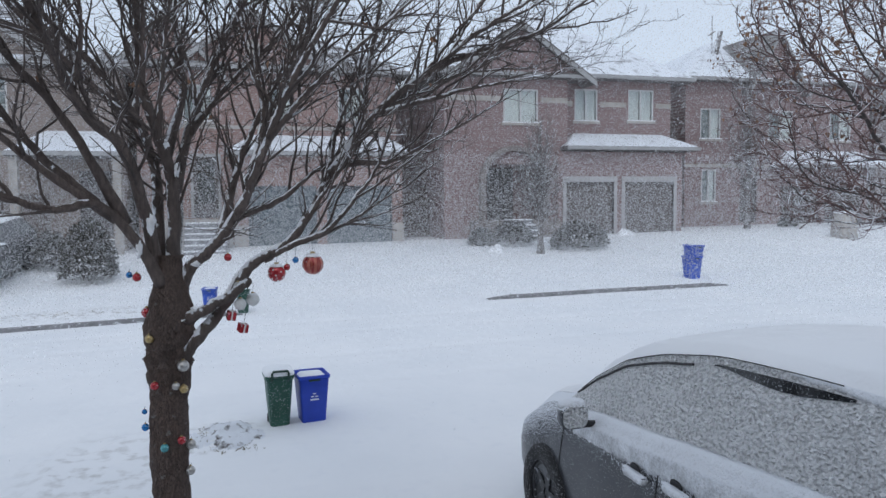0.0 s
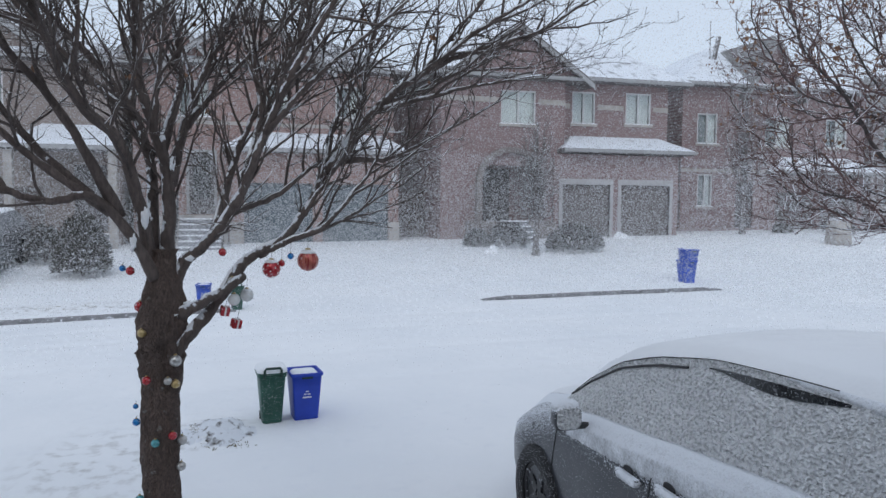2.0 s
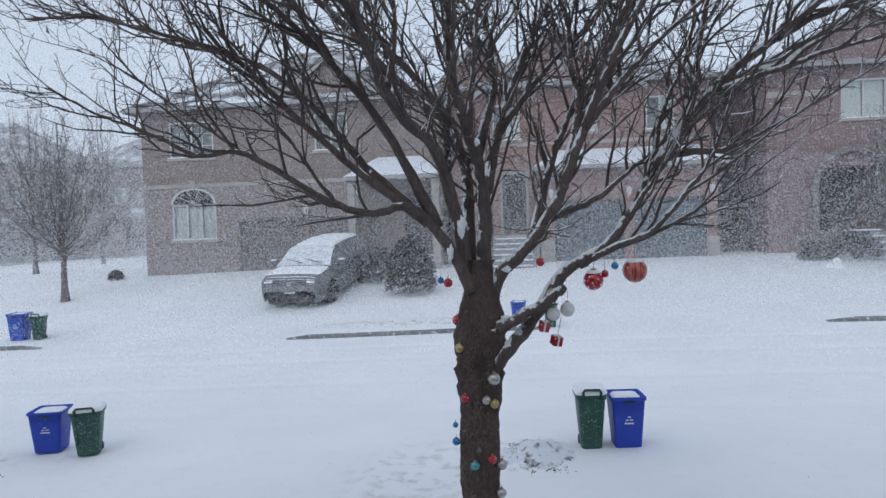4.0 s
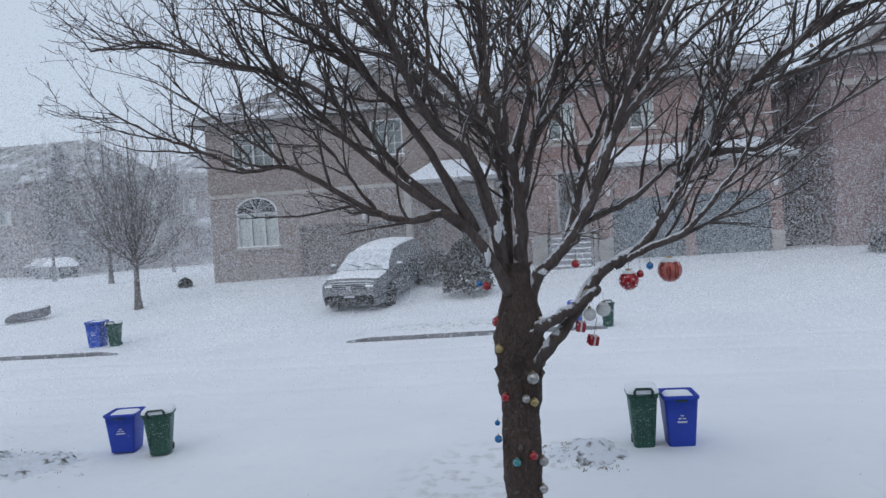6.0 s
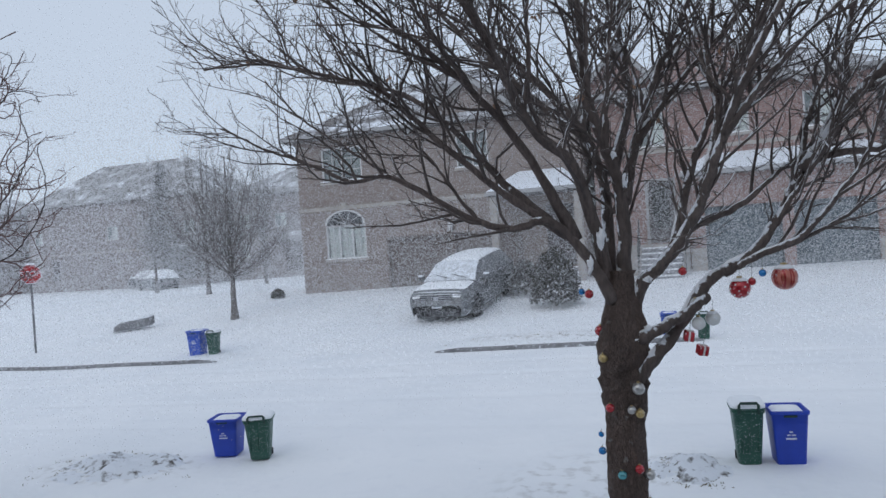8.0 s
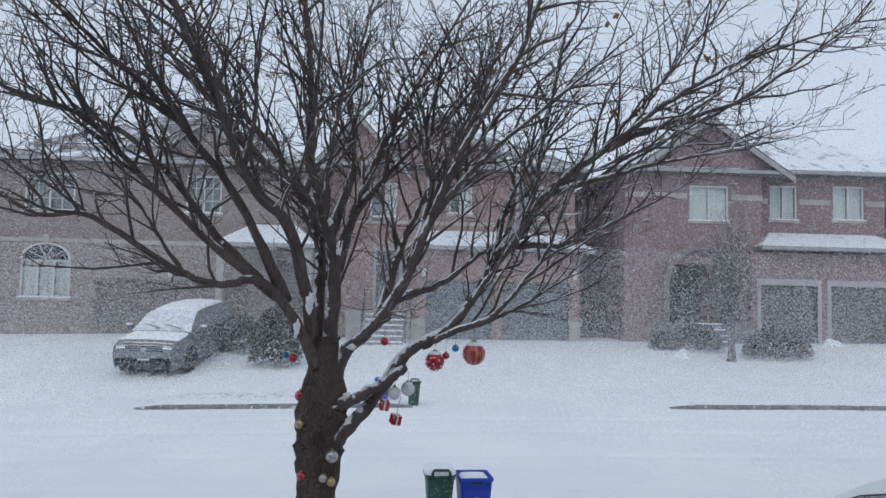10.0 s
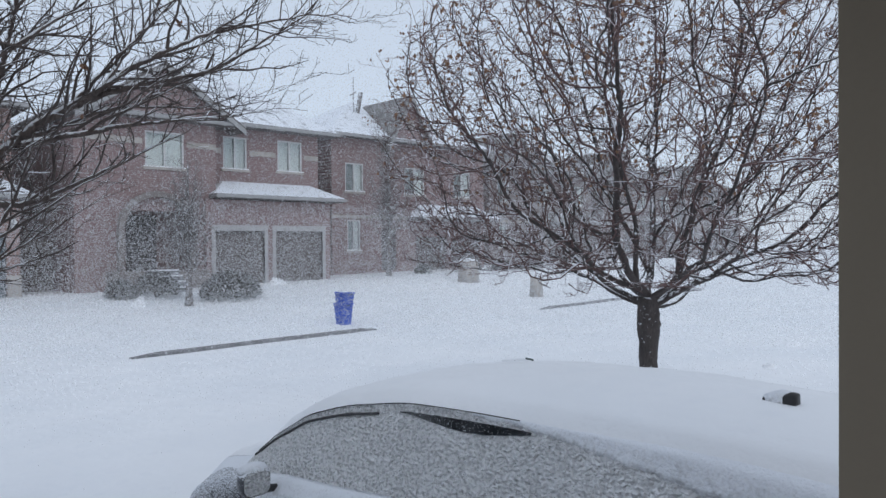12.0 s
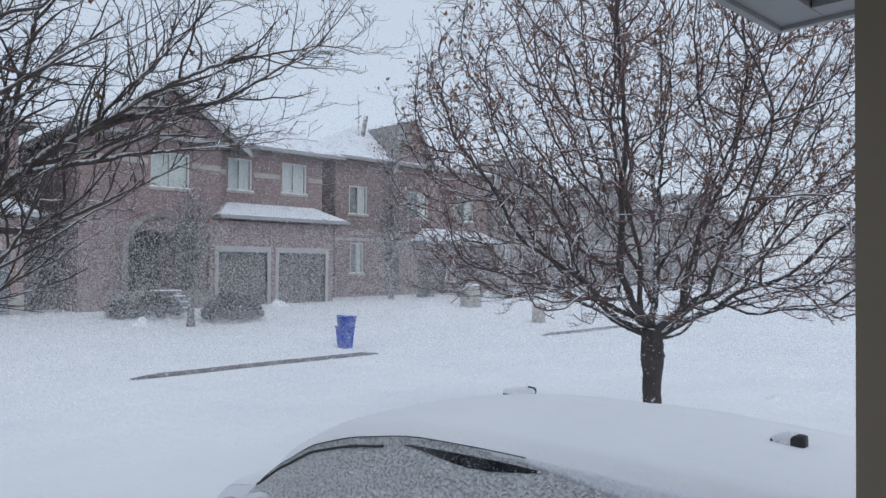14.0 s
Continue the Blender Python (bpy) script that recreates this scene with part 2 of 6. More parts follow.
GLASS = glass_material("window_glass", (0.85, 0.9, 0.9))
CURTAIN = paint("window_backing", (0.80, 0.81, 0.80), 0.9, 0.12, 3, 20, 0.4, stretch=(6, 6, 0.3))
# dim tone painted for the unlit interior behind some panes
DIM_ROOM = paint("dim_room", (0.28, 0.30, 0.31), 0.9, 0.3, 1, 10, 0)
CONCRETE = paint("wet_concrete", (0.22, 0.22, 0.23), 0.8, 0.3, 3, 50, 0.4, dust=0.1, dust_scale=12)
WOOD = paint("weathered_wood", (0.12, 0.10, 0.09), 0.9, 0.3, 3, 40, 0.4, stretch=(6, 6, 0.5), dust=0.2)
METAL_DARK = paint("dark_metal", (0.10, 0.10, 0.10), 0.5, 0.2, 5, 60, 0.1, metal=0.6)
BIN_BLUE = paint("blue_plastic", (0.012, 0.05, 0.42), 0.45, 0.12, 5, 90, 0.1, dust=0.0, dust_scale=70)
# slightly paler copy of the blue plastic for the far bins
BIN_BLUE_FAR = paint("paler_blue_plastic", (0.03, 0.09, 0.46), 0.5, 0.15, 5, 90, 0.1, dust=0.05, dust_scale=22)
BIN_GREEN = paint("green_plastic", (0.018, 0.085, 0.06), 0.5, 0.15, 5, 90, 0.1, dust=0.04, dust_scale=70)
BIN_HANDLE = paint("dark_green_plastic", (0.01, 0.04, 0.03), 0.5, 0.1, 5, 90, 0.1)
LABEL_WHITE = paint("white_print", (0.7, 0.72, 0.76), 0.6, 0.05, 5, 60, 0)
CAR_PAINT = frosted_paint("grey_car_paint", (0.036, 0.039, 0.046))
CAR_FROST = paint("frosted_car_paint", (0.10, 0.103, 0.11), 0.6, 0.1, 4, 120, 0.5, 0.004, metal=0.2, dust=1.0, dust_scale=120)
SUV_PAINT = paint("dark_suv_paint", (0.10, 0.105, 0.11), 0.45, 0.1, 4, 100, 0.1, metal=0.4, coat=0.3, dust=0.3, dust_scale=75)
CRUST = crust_material("snow_crusted_glass")
BLACK_GLASS = paint("black_glass", (0.015, 0.017, 0.02), 0.08, 0.1, 5, 60, 0, dust=0.08, dust_scale=150)
RUBBER = paint("tyre_rubber", (0.022, 0.022, 0.024), 0.85, 0.2, 10, 80, 0.4, dust=0.08, dust_scale=150)
RIM = paint("dark_alloy", (0.045, 0.045, 0.048), 0.4, 0.2, 10, 80, 0.1, metal=0.8, dust=0.05, dust_scale=40)
TRIM_BLACK = paint("black_trim", (0.02, 0.02, 0.022), 0.5, 0.1, 10, 80, 0.1)
CHROME = paint("chrome", (0.5, 0.5, 0.52), 0.25, 0.1, 10, 80, 0, metal=1.0)
BUSH = snowy("evergreen_bush", (0.15, 0.145, 0.135), 0.95, 8, 60, 0.5, 0.01, 0.95, 0.45, (-0.3, -0.3, 0.8), (1, 1, 1), 14)
STRAW = paint("dead_grass", (0.20, 0.17, 0.11), 0.9, 0.3, 8, 50, 0.2)
COLUMN = paint("taupe_column", (0.30, 0.24, 0.17), 0.6, 0.06, 2, 120, 0.12, 0.001)
FASCIA = paint("grey_fascia", (0.34, 0.34, 0.34), 0.55, 0.06, 2, 80, 0.1, 0.001)
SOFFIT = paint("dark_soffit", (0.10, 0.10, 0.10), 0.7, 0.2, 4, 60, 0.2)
FLAKE = bpy.data.materials.new("falling_snow")
fn, fl, fp = nodes(FLAKE)
fp.inputs["Base Color"].default_value, fp.inputs["Roughness"].default_value = (0.92, 0.93, 0.95, 1), 0.9
# thin ice lets about half of the light through
thru, both = fn.new("ShaderNodeBsdfTranslucent"), fn.new("ShaderNodeMixShader")
thru.inputs["Color"].default_value = (0.92, 0.93, 0.95, 1)
fl.new(fp.outputs[0], both.inputs[1])
fl.new(thru.outputs[0], both.inputs[2])
# flakes are also part transparent, to merge into an even haze
clear, veil = fn.new("ShaderNodeBsdfTransparent"), fn.new("ShaderNodeMixShader")
veil.inputs["Fac"].default_value = 0.46
fl.new(clear.outputs[0], veil.inputs[1])
fl.new(both.outputs[0], veil.inputs[2])
fl.new(veil.outputs[0], fn["Material Output"].inputs["Surface"])


def glossy(name, colour, rough=0.15, metal=0.3):
    return paint(name, colour, rough, 0.12, 20, 140, 0.03, 0.001, metal=metal, coat=0.5, dust=0.06, dust_scale=80)


ORN_RED = glossy("red_ornament", (0.42, 0.02, 0.03))
ORN_COPPER = glossy("copper_red_ornament", (0.48, 0.13, 0.09), 0.35)
ORN_DARK = glossy("dark_red_ornament", (0.30, 0.012, 0.018), 0.3)
ORN_BLUE = glossy("blue_ornament", (0.01, 0.19, 0.50))
ORN_TEAL = glossy("teal_ornament", (0.08, 0.33, 0.36))
ORN_WHITE = glossy("white_ornament", (0.70, 0.71, 0.70), 0.5, 0.0)
ORN_SILVER = glossy("silver_ornament", (0.48, 0.47, 0.45), 0.3, 0.7)
ORN_GOLD = glossy("gold_ornament", (0.45, 0.33, 0.14), 0.3, 0.6)


# ---- building helpers ----
def mesh_of(name, verts, faces, material, smooth=False):
    me = bpy.data.meshes.new(name)
    me.from_pydata([tuple(v) for v in verts], [], faces)
    me.materials.append(material)
    if smooth:
        me.polygons.foreach_set("use_smooth", [True] * len(me.polygons))
    me.update()
    return me


def from_bm(name, bm, material, smooth=False):
    bmesh.ops.recalc_face_normals(bm, faces=bm.faces)
    me = bpy.data.meshes.new(name)
    bm.to_mesh(me)
    bm.free()
    me.materials.append(material)
    if smooth:
        me.polygons.foreach_set("use_smooth", [True] * len(me.polygons))
    return me


def part(name, data, material, parent=None, label="", smooth=False):
    """One mesh object under a thing or under a part; data: a bmesh, or (vertices, faces)."""
    me = from_bm(name, data, material, smooth) if isinstance(data, bmesh.types.BMesh) else mesh_of(name, *data, material, smooth)
    ob = new(name, me)
    if parent:
        ob.parent = parent
    if label:
        tagged(ob, label)
    return ob


def thing(name, m, label, category, group="", kind=""):
    ob = new(name)
    ob.empty_display_size = 0.1
    ob.matrix_world = m
    return tagged(ob, label, category, group, kind)


def box(bm, x0, x1, y0, y1, z0, z1, bevel=0.0):
    vs = [bm.verts.new((x, y, z)) for z in (z0, z1) for y in (y0, y1) for x in (x0, x1)]
    fs = [bm.faces.new([vs[i] for i in q]) for q in ((0, 2, 3, 1), (4, 5, 7, 6), (0, 1, 5, 4), (2, 6, 7, 3), (0, 4, 6, 2), (1, 3, 7, 5))]
    if bevel:
        edges = {e for f in fs for e in f.edges}
        bmesh.ops.bevel(bm, geom=list(edges), offset=bevel, segments=2, affect="EDGES", profile=0.7)
    return bm


def boxes(*rows, bevel=0.0):
    bm = bmesh.new()
    for r in rows:
        box(bm, *r, bevel=bevel)
    return bm


def tube(verts, faces, pts, radii, sides, cap=False):
    """Append a tapering tube along pts."""
    base, n = len(verts), len(pts)
    a = (pts[1] - pts[0]).orthogonal().normalized()
    for i, p in enumerate(pts):
        d = (pts[min(i + 1, n - 1)] - pts[max(i - 1, 0)]).normalized()
        a = (a - d * a.dot(d))
        a = a.normalized() if a.length > 1e-5 else d.orthogonal().normalized()
        b = d.cross(a)
        for k in range(sides):
            w = 2 * math.pi * k / sides
            verts.append(p + (a * math.cos(w) + b * math.sin(w)) * radii[i])
    for i in range(n - 1):
        for k in range(sides):
            q, r = base + i * sides, (k + 1) % sides
            faces.append((q + k, q + r, q + sides + r, q + sides + k))
    if cap:
        faces.append(tuple(base + k for k in range(sides))[::-1])
        faces.append(tuple(base + (n - 1) * sides + k for k in range(sides)))


def curve_points(ctrl, n):
    """n points on a Catmull-Rom curve through ctrl."""
    c = [Vector(p) for p in ctrl]
    c = [c[0] * 2 - c[1]] + c + [c[-1] * 2 - c[-2]]
    out = []
    for k in range(n):
        s = k / (n - 1) * (len(c) - 3)
        i = min(int(s), len(c) - 4)
        t = s - i
        p0, p1, p2, p3 = c[i:i + 4]
        out.append(0.5 * (2 * p1 + (p2 - p0) * t + (2 * p0 - 5 * p1 + 4 * p2 - p3) * t * t + (3 * p1 - p0 - 3 * p2 + p3) * t ** 3))
    return out


def loft(sections, close_ends=True):
    """Verts and faces through rings of equal count."""
    verts, faces, n = [], [], len(sections[0])
    for s in sections:
        verts += s
    for i in range(len(sections) - 1):
        for k in range(n):
            a, b = i * n + k, i * n + (k + 1) % n
            faces.append((a, b, b + n, a + n))
    if close_ends:
        faces.append(tuple(range(n))[::-1])
        faces.append(tuple(range((len(sections) - 1) * n, len(sections) * n)))
    return verts, faces


def rounded(w, d, z, r, steps=4):
    """A ring: a rectangle w by d with rounded corners at height z."""
    out = []
    for cx, cy, a0 in ((1, 1, 0), (-1, 1, 90), (-1, -1, 180), (1, -1, 270)):
        for k in range(steps + 1):
            a = radians(a0 + 90 * k / steps)
            out.append(Vector((cx * (w / 2 - r) + r * math.cos(a), cy * (d / 2 - r) + r * math.sin(a), z)))
    return out


def smooth(t):
    t = max(0.0, min(1.0, t))
    return t * t * (3 - 2 * t)


# ---- ground ----
KERB_Y = 15.28
KERBS = ((-26.0, -10.65), (-4.9, 0.7), (6.05, 12.4), (19.2, 30.0))


def verge(x):
    """1 where a raised verge stands behind the kerb, 0 in the driveways."""
    return max(smooth((x - a) / 0.5) * smooth((b - x) / 0.5) for a, b in KERBS)


def lumps(x, y, cx, cy, rx, ry):
    return smooth(1.3 - math.hypot((x - cx) / rx, (y - cy) / ry))


def thin_snow(x, y):
    """How thin the snow lies: over the bed behind the tree and on the rough verges."""
    t = lumps(x, y, 0.35, 7.2, 0.42, 0.5) + 0.45 * lumps(x, y, -0.6, 6.6, 0.7, 1.1) + lumps(x, y, -6.1, 7.1, 1.1, 0.6) + 0.8 * lumps(x, y, -2.4, 16.3, 2.4, 0.7)
    return min(1.0, t)


def ground_z(x, y):
    z = 0.012 * (min(40, x) - 1) if x > 1 else 0.025 * (max(-16, x) - 1) + 0.022 * (max(-45, min(-16, x)) + 16) * smooth((y - 26) / 25)
    z += (0.75 + 0.22 * smooth(-x / 9)) * smooth((y - 15.8) / 10.5)
    if KERB_Y + 0.06 < y < 22:
        z += 0.09 * verge(x) * (1 - smooth((y - 17) / 5))
    n1 = noise.noise((x * 0.5, y * 0.5, 0.3))
    n2 = noise.noise((x * 3.1, y * 3.1, 1.7))
    n3 = noise.noise((x * 8.0, y * 8.0, 4.1))
    z += 0.012 * n1 + 0.003 * n2
    rough = thin_snow(x, y)
    z += rough * (0.05 + 0.05 * n2 + 0.035 * n3)
    # the edge of the planting bed round the tree, and wheel tracks in the road
    z += 0.03 * smooth(1 - abs(x + 1.05) / 0.14) * smooth((y - 4.5) / 0.5) * smooth((8.0 - y) / 0.3)
    z += 0.025 * smooth(1 - abs(y - 7.85) / 0.16) * smooth((x + 1.2) / 0.4) * smooth((1.2 - x) / 1)
    for ty in (9.0, 10.7, 12.6, 13.9):
        z -= 0.024 * smooth(1 - abs(y - ty - 0.12 * noise.noise((x * 0.2, ty, 0))) / 0.22) * (0.6 + 0.5 * noise.noise((x * 0.7, ty, 9)))
    return z


def axis(*runs):
    out = []
    for a, b, step in runs:
        out += list(np.arange(a, b - 1e-6, step))
    return out + [runs[-1][1]]


def build_ground():
    xs = axis((-900, -100, 100), (-100, -30, 7), (-30, -13, 0.6), (-13, 14, 0.13), (14, 34, 0.6), (34, 104, 7), (104, 904, 100))
    ys = axis((-60, -4, 4), (-4, 1, 0.5), (1, 15.2, 0.11), (15.2, 15.5, 0.05), (15.5, 19, 0.12), (19, 30, 0.5), (30, 100, 5), (100, 1000, 100))
    verts = [(x, y, ground_z(x, y)) for y in ys for x in xs]
    nx = len(xs)
    faces = [(j * nx + i, j * nx + i + 1, (j + 1) * nx + i + 1, (j + 1) * nx + i) for j in range(len(ys) - 1) for i in range(nx - 1)]
    ob = new("ground", mesh_of("ground", verts, faces, SNOW_GROUND, True))
    ob.data.attributes.new("thin", "FLOAT", "POINT").data.foreach_set("value", [thin_snow(v[0], v[1]) for v in verts])
    tagged(ob, "snow-covered lawns, driveways and road", "snow", kind="structure")


build_ground()


def build_kerb(a, b):
    n = max(2, int((b - a) / 0.5))
    verts, faces, prof = [], [], ((0.0, -0.1), (0.0, 0.055), (0.02, 0.08), (0.12, 0.085), (0.14, -0.1))
    for i in range(n + 1):
        x = a + (b - a) * i / n
        end = smooth((x - a + 0.25) / 0.7) * smooth((b + 0.25 - x) / 0.7)
        z = ground_z(x, KERB_Y - 0.1)
        wob = 0.012 * noise.noise((x * 1.3, 2.2, 0))
        for dy, dz in prof:
            verts.append((x, KERB_Y - 0.04 + dy + wob, z + (dz + 0.25 * wob) * end))
    k = len(prof)
    for i in range(n):
        for j in range(k - 1):
            q = i * k + j
            faces.append((q, q + k, q + k + 1, q + 1))
    ob = new("kerb", mesh_of("kerb", verts, faces, CONCRETE))
    tagged(ob, "wet grey concrete kerb half buried in snow", "kerb", "kerbs along the far side of the road", "structure")


for ends in KERBS:
    build_kerb(*ends)


# ---- houses ----
def wall(parent, x0, x1, z0, z1, y, holes, material, name="wall", th=0.25):
    """A wall facing -y with rectangular holes (x0, x1, z0, z1) through it."""
    xs = sorted({x0, x1, *(v for h in holes for v in h[:2] if x0 < v < x1)})
    zs = sorted({z0, z1, *(v for h in holes for v in h[2:] if z0 < v < z1)})
    bm = bmesh.new()
    grid = {}
    for i, a in enumerate(xs):
        for j, c in enumerate(zs):
            grid[i, j] = (bm.verts.new((a, y, c)), bm.verts.new((a, y + th, c)))

    def solid(i, j):
        if not (0 <= i < len(xs) - 1 and 0 <= j < len(zs) - 1):
            return False
        mx, mz = (xs[i] + xs[i + 1]) / 2, (zs[j] + zs[j + 1]) / 2
        return not any(h[0] < mx < h[1] and h[2] < mz < h[3] for h in holes)

    for i in range(len(xs) - 1):
        for j in range(len(zs) - 1):
            if not solid(i, j):
                continue
            p, q, r, s = grid[i, j], grid[i + 1, j], grid[i + 1, j + 1], grid[i, j + 1]
            bm.faces.new((p[0], q[0], r[0], s[0]))
            bm.faces.new((s[1], r[1], q[1], p[1]))
            for (a, b), (di, dj) in (((p, q), (0, -1)), ((q, r), (1, 0)), ((r, s), (0, 1)), ((s, p), (-1, 0))):
                if not solid(i + di, j + dj):
                    bm.faces.new((b[0], a[0], a[1], b[1]))
    for v in [v for v in bm.verts if not v.link_faces]:
        bm.verts.remove(v)
    return part(name, bm, material, parent)


def window(parent, x0, x1, z0, z1, y, cols=2, rows=1, room=CURTAIN, half=False, fw=0.06, sill=True):
    """A framed window in a wall opening whose outer face is at y; each pane, the sill and the sheet behind the glass
    are pieces.
    """
    cw = (x1 - x0 - fw) / cols
    lights = [(x0 + fw + cw * i, x0 + cw * (i + 1), z0 + fw, z1 - fw) for i in range(cols)]
    ob = tagged(wall(parent, x0, x1, z0, z1, y + 0.03, lights, WHITE, "window", 0.09), "white-framed window")
    for i in range(cols):
        a = x0 + fw / 2 + cw * i + fw / 2
        b = a + cw - fw
        part("pane", boxes((a, b, y + 0.07, y + 0.08, z0 + fw, z1 - fw)), GLASS, ob).visible_shadow = False
        if rows > 1:
            bars = [(a, b, y + 0.055, y + 0.068, z0 + (z1 - z0) * r / rows - 0.012, z0 + (z1 - z0) * r / rows + 0.012) for r in range(1, rows)]
            bars.append(((a + b) / 2 - 0.012, (a + b) / 2 + 0.012, y + 0.055, y + 0.068, z0 + fw, z1 - fw))
            part("glazing_bar", boxes(*bars), WHITE, ob)
        # CURTAIN sheets are drapes; DIM_ROOM sheets put the room's shade into the colour
        if room:
            part("window_backing", boxes((a, b, y + 0.16, y + 0.18, z0, z1)), DIM_ROOM if half and i == 0 else room, ob)
    if sill:
        part("sill", boxes((x0 - 0.08, x1 + 0.08, y - 0.06, y + 0.1, z0 - 0.1, z0 - 0.002), bevel=0.01), STONE, ob)
        part("snow_on_sill", boxes((x0 - 0.06, x1 + 0.06, y - 0.055, y + 0.03, z0 - 0.002, z0 + 0.03), bevel=0.012), SNOW, ob)
    return ob


def garage_door(parent, x0, x1, z0, z1, y, material):
    ob = part("garage_door", boxes((x0, x1, y + 0.12, y + 0.17, z0, z1)), material, parent)
    w, h = (x1 - x0) / 4, (z1 - z0) / 4
    me = None
    for r in range(4):
        for c in range(4):
            if me is None:
                bm = box(bmesh.new(), 0.05, w - 0.05, -0.012, 0.02, 0.05, h - 0.05, bevel=0.01)
                me = from_bm("panel", bm, material)
            p = new("panel", me)
            p.parent = ob
            p.location = (x0 + c * w, y + 0.118, z0 + r * h)
    return ob


def prism(ring_low, ring_high):
    """Verts and faces of a solid between two rings of points."""
    return loft([[Vector(p) for p in ring_low], [Vector(p) for p in ring_high]])


def hip_roof(parent, x0, x1, y0, y1, z, rise, material, over=0.45, left=True, right=True):
    x0, x1, y0, y1 = x0 - over, x1 + over, y0 - over, y1 + over
    half = (y1 - y0) / 2
    ra, rb = x0 + (half if left else 0), x1 - (half if right else 0)
    if rb - ra < 0.4:
        ra = rb = (ra + rb) / 2
        ra, rb = ra - 0.2, rb + 0.2
    ym = (y0 + y1) / 2
    verts = [(x0, y0, z), (x1, y0, z), (x1, y1, z), (x0, y1, z), (x0, y0, z + 0.18), (x1, y0, z + 0.18), (x1, y1, z + 0.18), (x0, y1, z + 0.18),
             (ra, ym, z + rise), (rb, ym, z + rise)]
    faces = [(3, 2, 1, 0), (0, 1, 5, 4), (1, 2, 6, 5), (2, 3, 7, 6), (3, 0, 4, 7), (4, 5, 9, 8), (5, 6, 9), (6, 7, 8, 9), (7, 4, 8)]
    ob = part("roof", (verts, faces), material, parent)
    part("gutter", boxes((x0 - 0.02, x1 + 0.02, y0 - 0.1, y0 - 0.002, z + 0.02, z + 0.15), bevel=0.02), FASCIA, ob)
    return ob


def gable(parent, xc, half, y, z, rise, depth, brick, roof_mat, over=0.35, vent=True):
    """A front gable: brick triangle and two roof slopes running back."""
    zt = z + rise
    tri = [(xc - half, y, z), (xc + half, y, z), (xc, y, zt - 0.02)]
    back = [(p[0], y + 0.25, p[2]) for p in tri]
    part("gable_wall", prism(tri, back), brick, parent)
    k = rise / half
    for s in (-1, 1):
        xo = xc + s * (half + over)
        zo = z - over * k
        ring = [(xc, y - 0.3, zt + 0.02), (xo, y - 0.3, zo + 0.02), (xo, y - 0.3, zo + 0.2), (xc, y - 0.3, zt + 0.2)]
        ring2 = [(p[0], y + depth, p[2]) for p in ring]
        slope = part("roof_slope", prism(ring, ring2), roof_mat, parent)
        bar = [(xc, y - 0.33, zt - 0.08), (xo, y - 0.33, zo - 0.08), (xo, y - 0.33, zo + 0.12), (xc, y - 0.33, zt + 0.12)]
        part("bargeboard", prism(bar, [(p[0], y - 0.302, p[2]) for p in bar]), FASCIA, slope)
    if vent:
        ring = [Vector((xc + 0.28 * math.cos(a), y - 0.04, z + rise * 0.42 + 0.28 * math.sin(a))) for a in np.linspace(0, 2 * math.pi, 16, endpoint=False)]
        part("gable_vent", loft([ring, [p + Vector((0, 0.038, 0)) for p in ring]]), STONE, parent)


def lean_to(parent, x0, x1, y0, y1, z0, z1, material, hip=0.9, name="porch_roof"):
    """A low roof against a wall: eave at y0, z0, top at y1, z1, with hipped ends."""
    verts = [(x0, y0, z0 - 0.16), (x1, y0, z0 - 0.16), (x1, y1, z0 - 0.16), (x0, y1, z0 - 0.16), (x0, y0, z0), (x1, y0, z0), (x1, y1, z0), (x0, y1, z0),
             (x0 + hip, y1, z1), (x1 - hip, y1, z1)]
    faces = [(3, 2, 1, 0), (0, 1, 5, 4), (1, 2, 6, 5), (3, 0, 4, 7), (4, 5, 9, 8), (5, 6, 9), (7, 4, 8), (2, 3, 7, 8, 9, 6)]
    ob = part(name, (verts, faces), material, parent)
    part("gutter", boxes((x0 - 0.02, x1 + 0.02, y0 - 0.1, y0 - 0.003, z0 - 0.14, z0 - 0.02), bevel=0.015), FASCIA, ob)
    return ob


def steps(parent, x0, x1, y_front, z0, n, rise=0.175, tread=0.28):
    for i in range(n):
        part("step", boxes((x0, x1, y_front + i * tread, y_front + n * tread, z0 + i * rise, z0 + (i + 1) * rise - 0.03)), CONCRETE, parent)
        part("snow_on_step", boxes((x0 + 0.02, x1 - 0.02, y_front + i * tread + 0.01, y_front + (i + 1) * tread, z0 + (i + 1) * rise - 0.03, z0 + (i + 1) * rise + 0.015), bevel=0.012), SNOW, parent)


def railing(parent, x, y0, y1, z0, z1):
    """An iron handrail that follows a flight of steps, or a level landing."""
    v, f = [], []
    tube(v, f, [Vector((x, y0, z0 + 0.9)), Vector((x, y1, z1 + 0.9))], [0.022, 0.022], 6, True)
    part("handrail", (v, f), METAL_DARK, parent)
    for k in range(7):
        t = k / 6
        y, z = y0 + (y1 - y0) * t, z0 + (z1 - z0) * t
        part("baluster", boxes((x - 0.01, x + 0.01, y - 0.01, y + 0.01, z, z + 0.9)), METAL_DARK, parent)


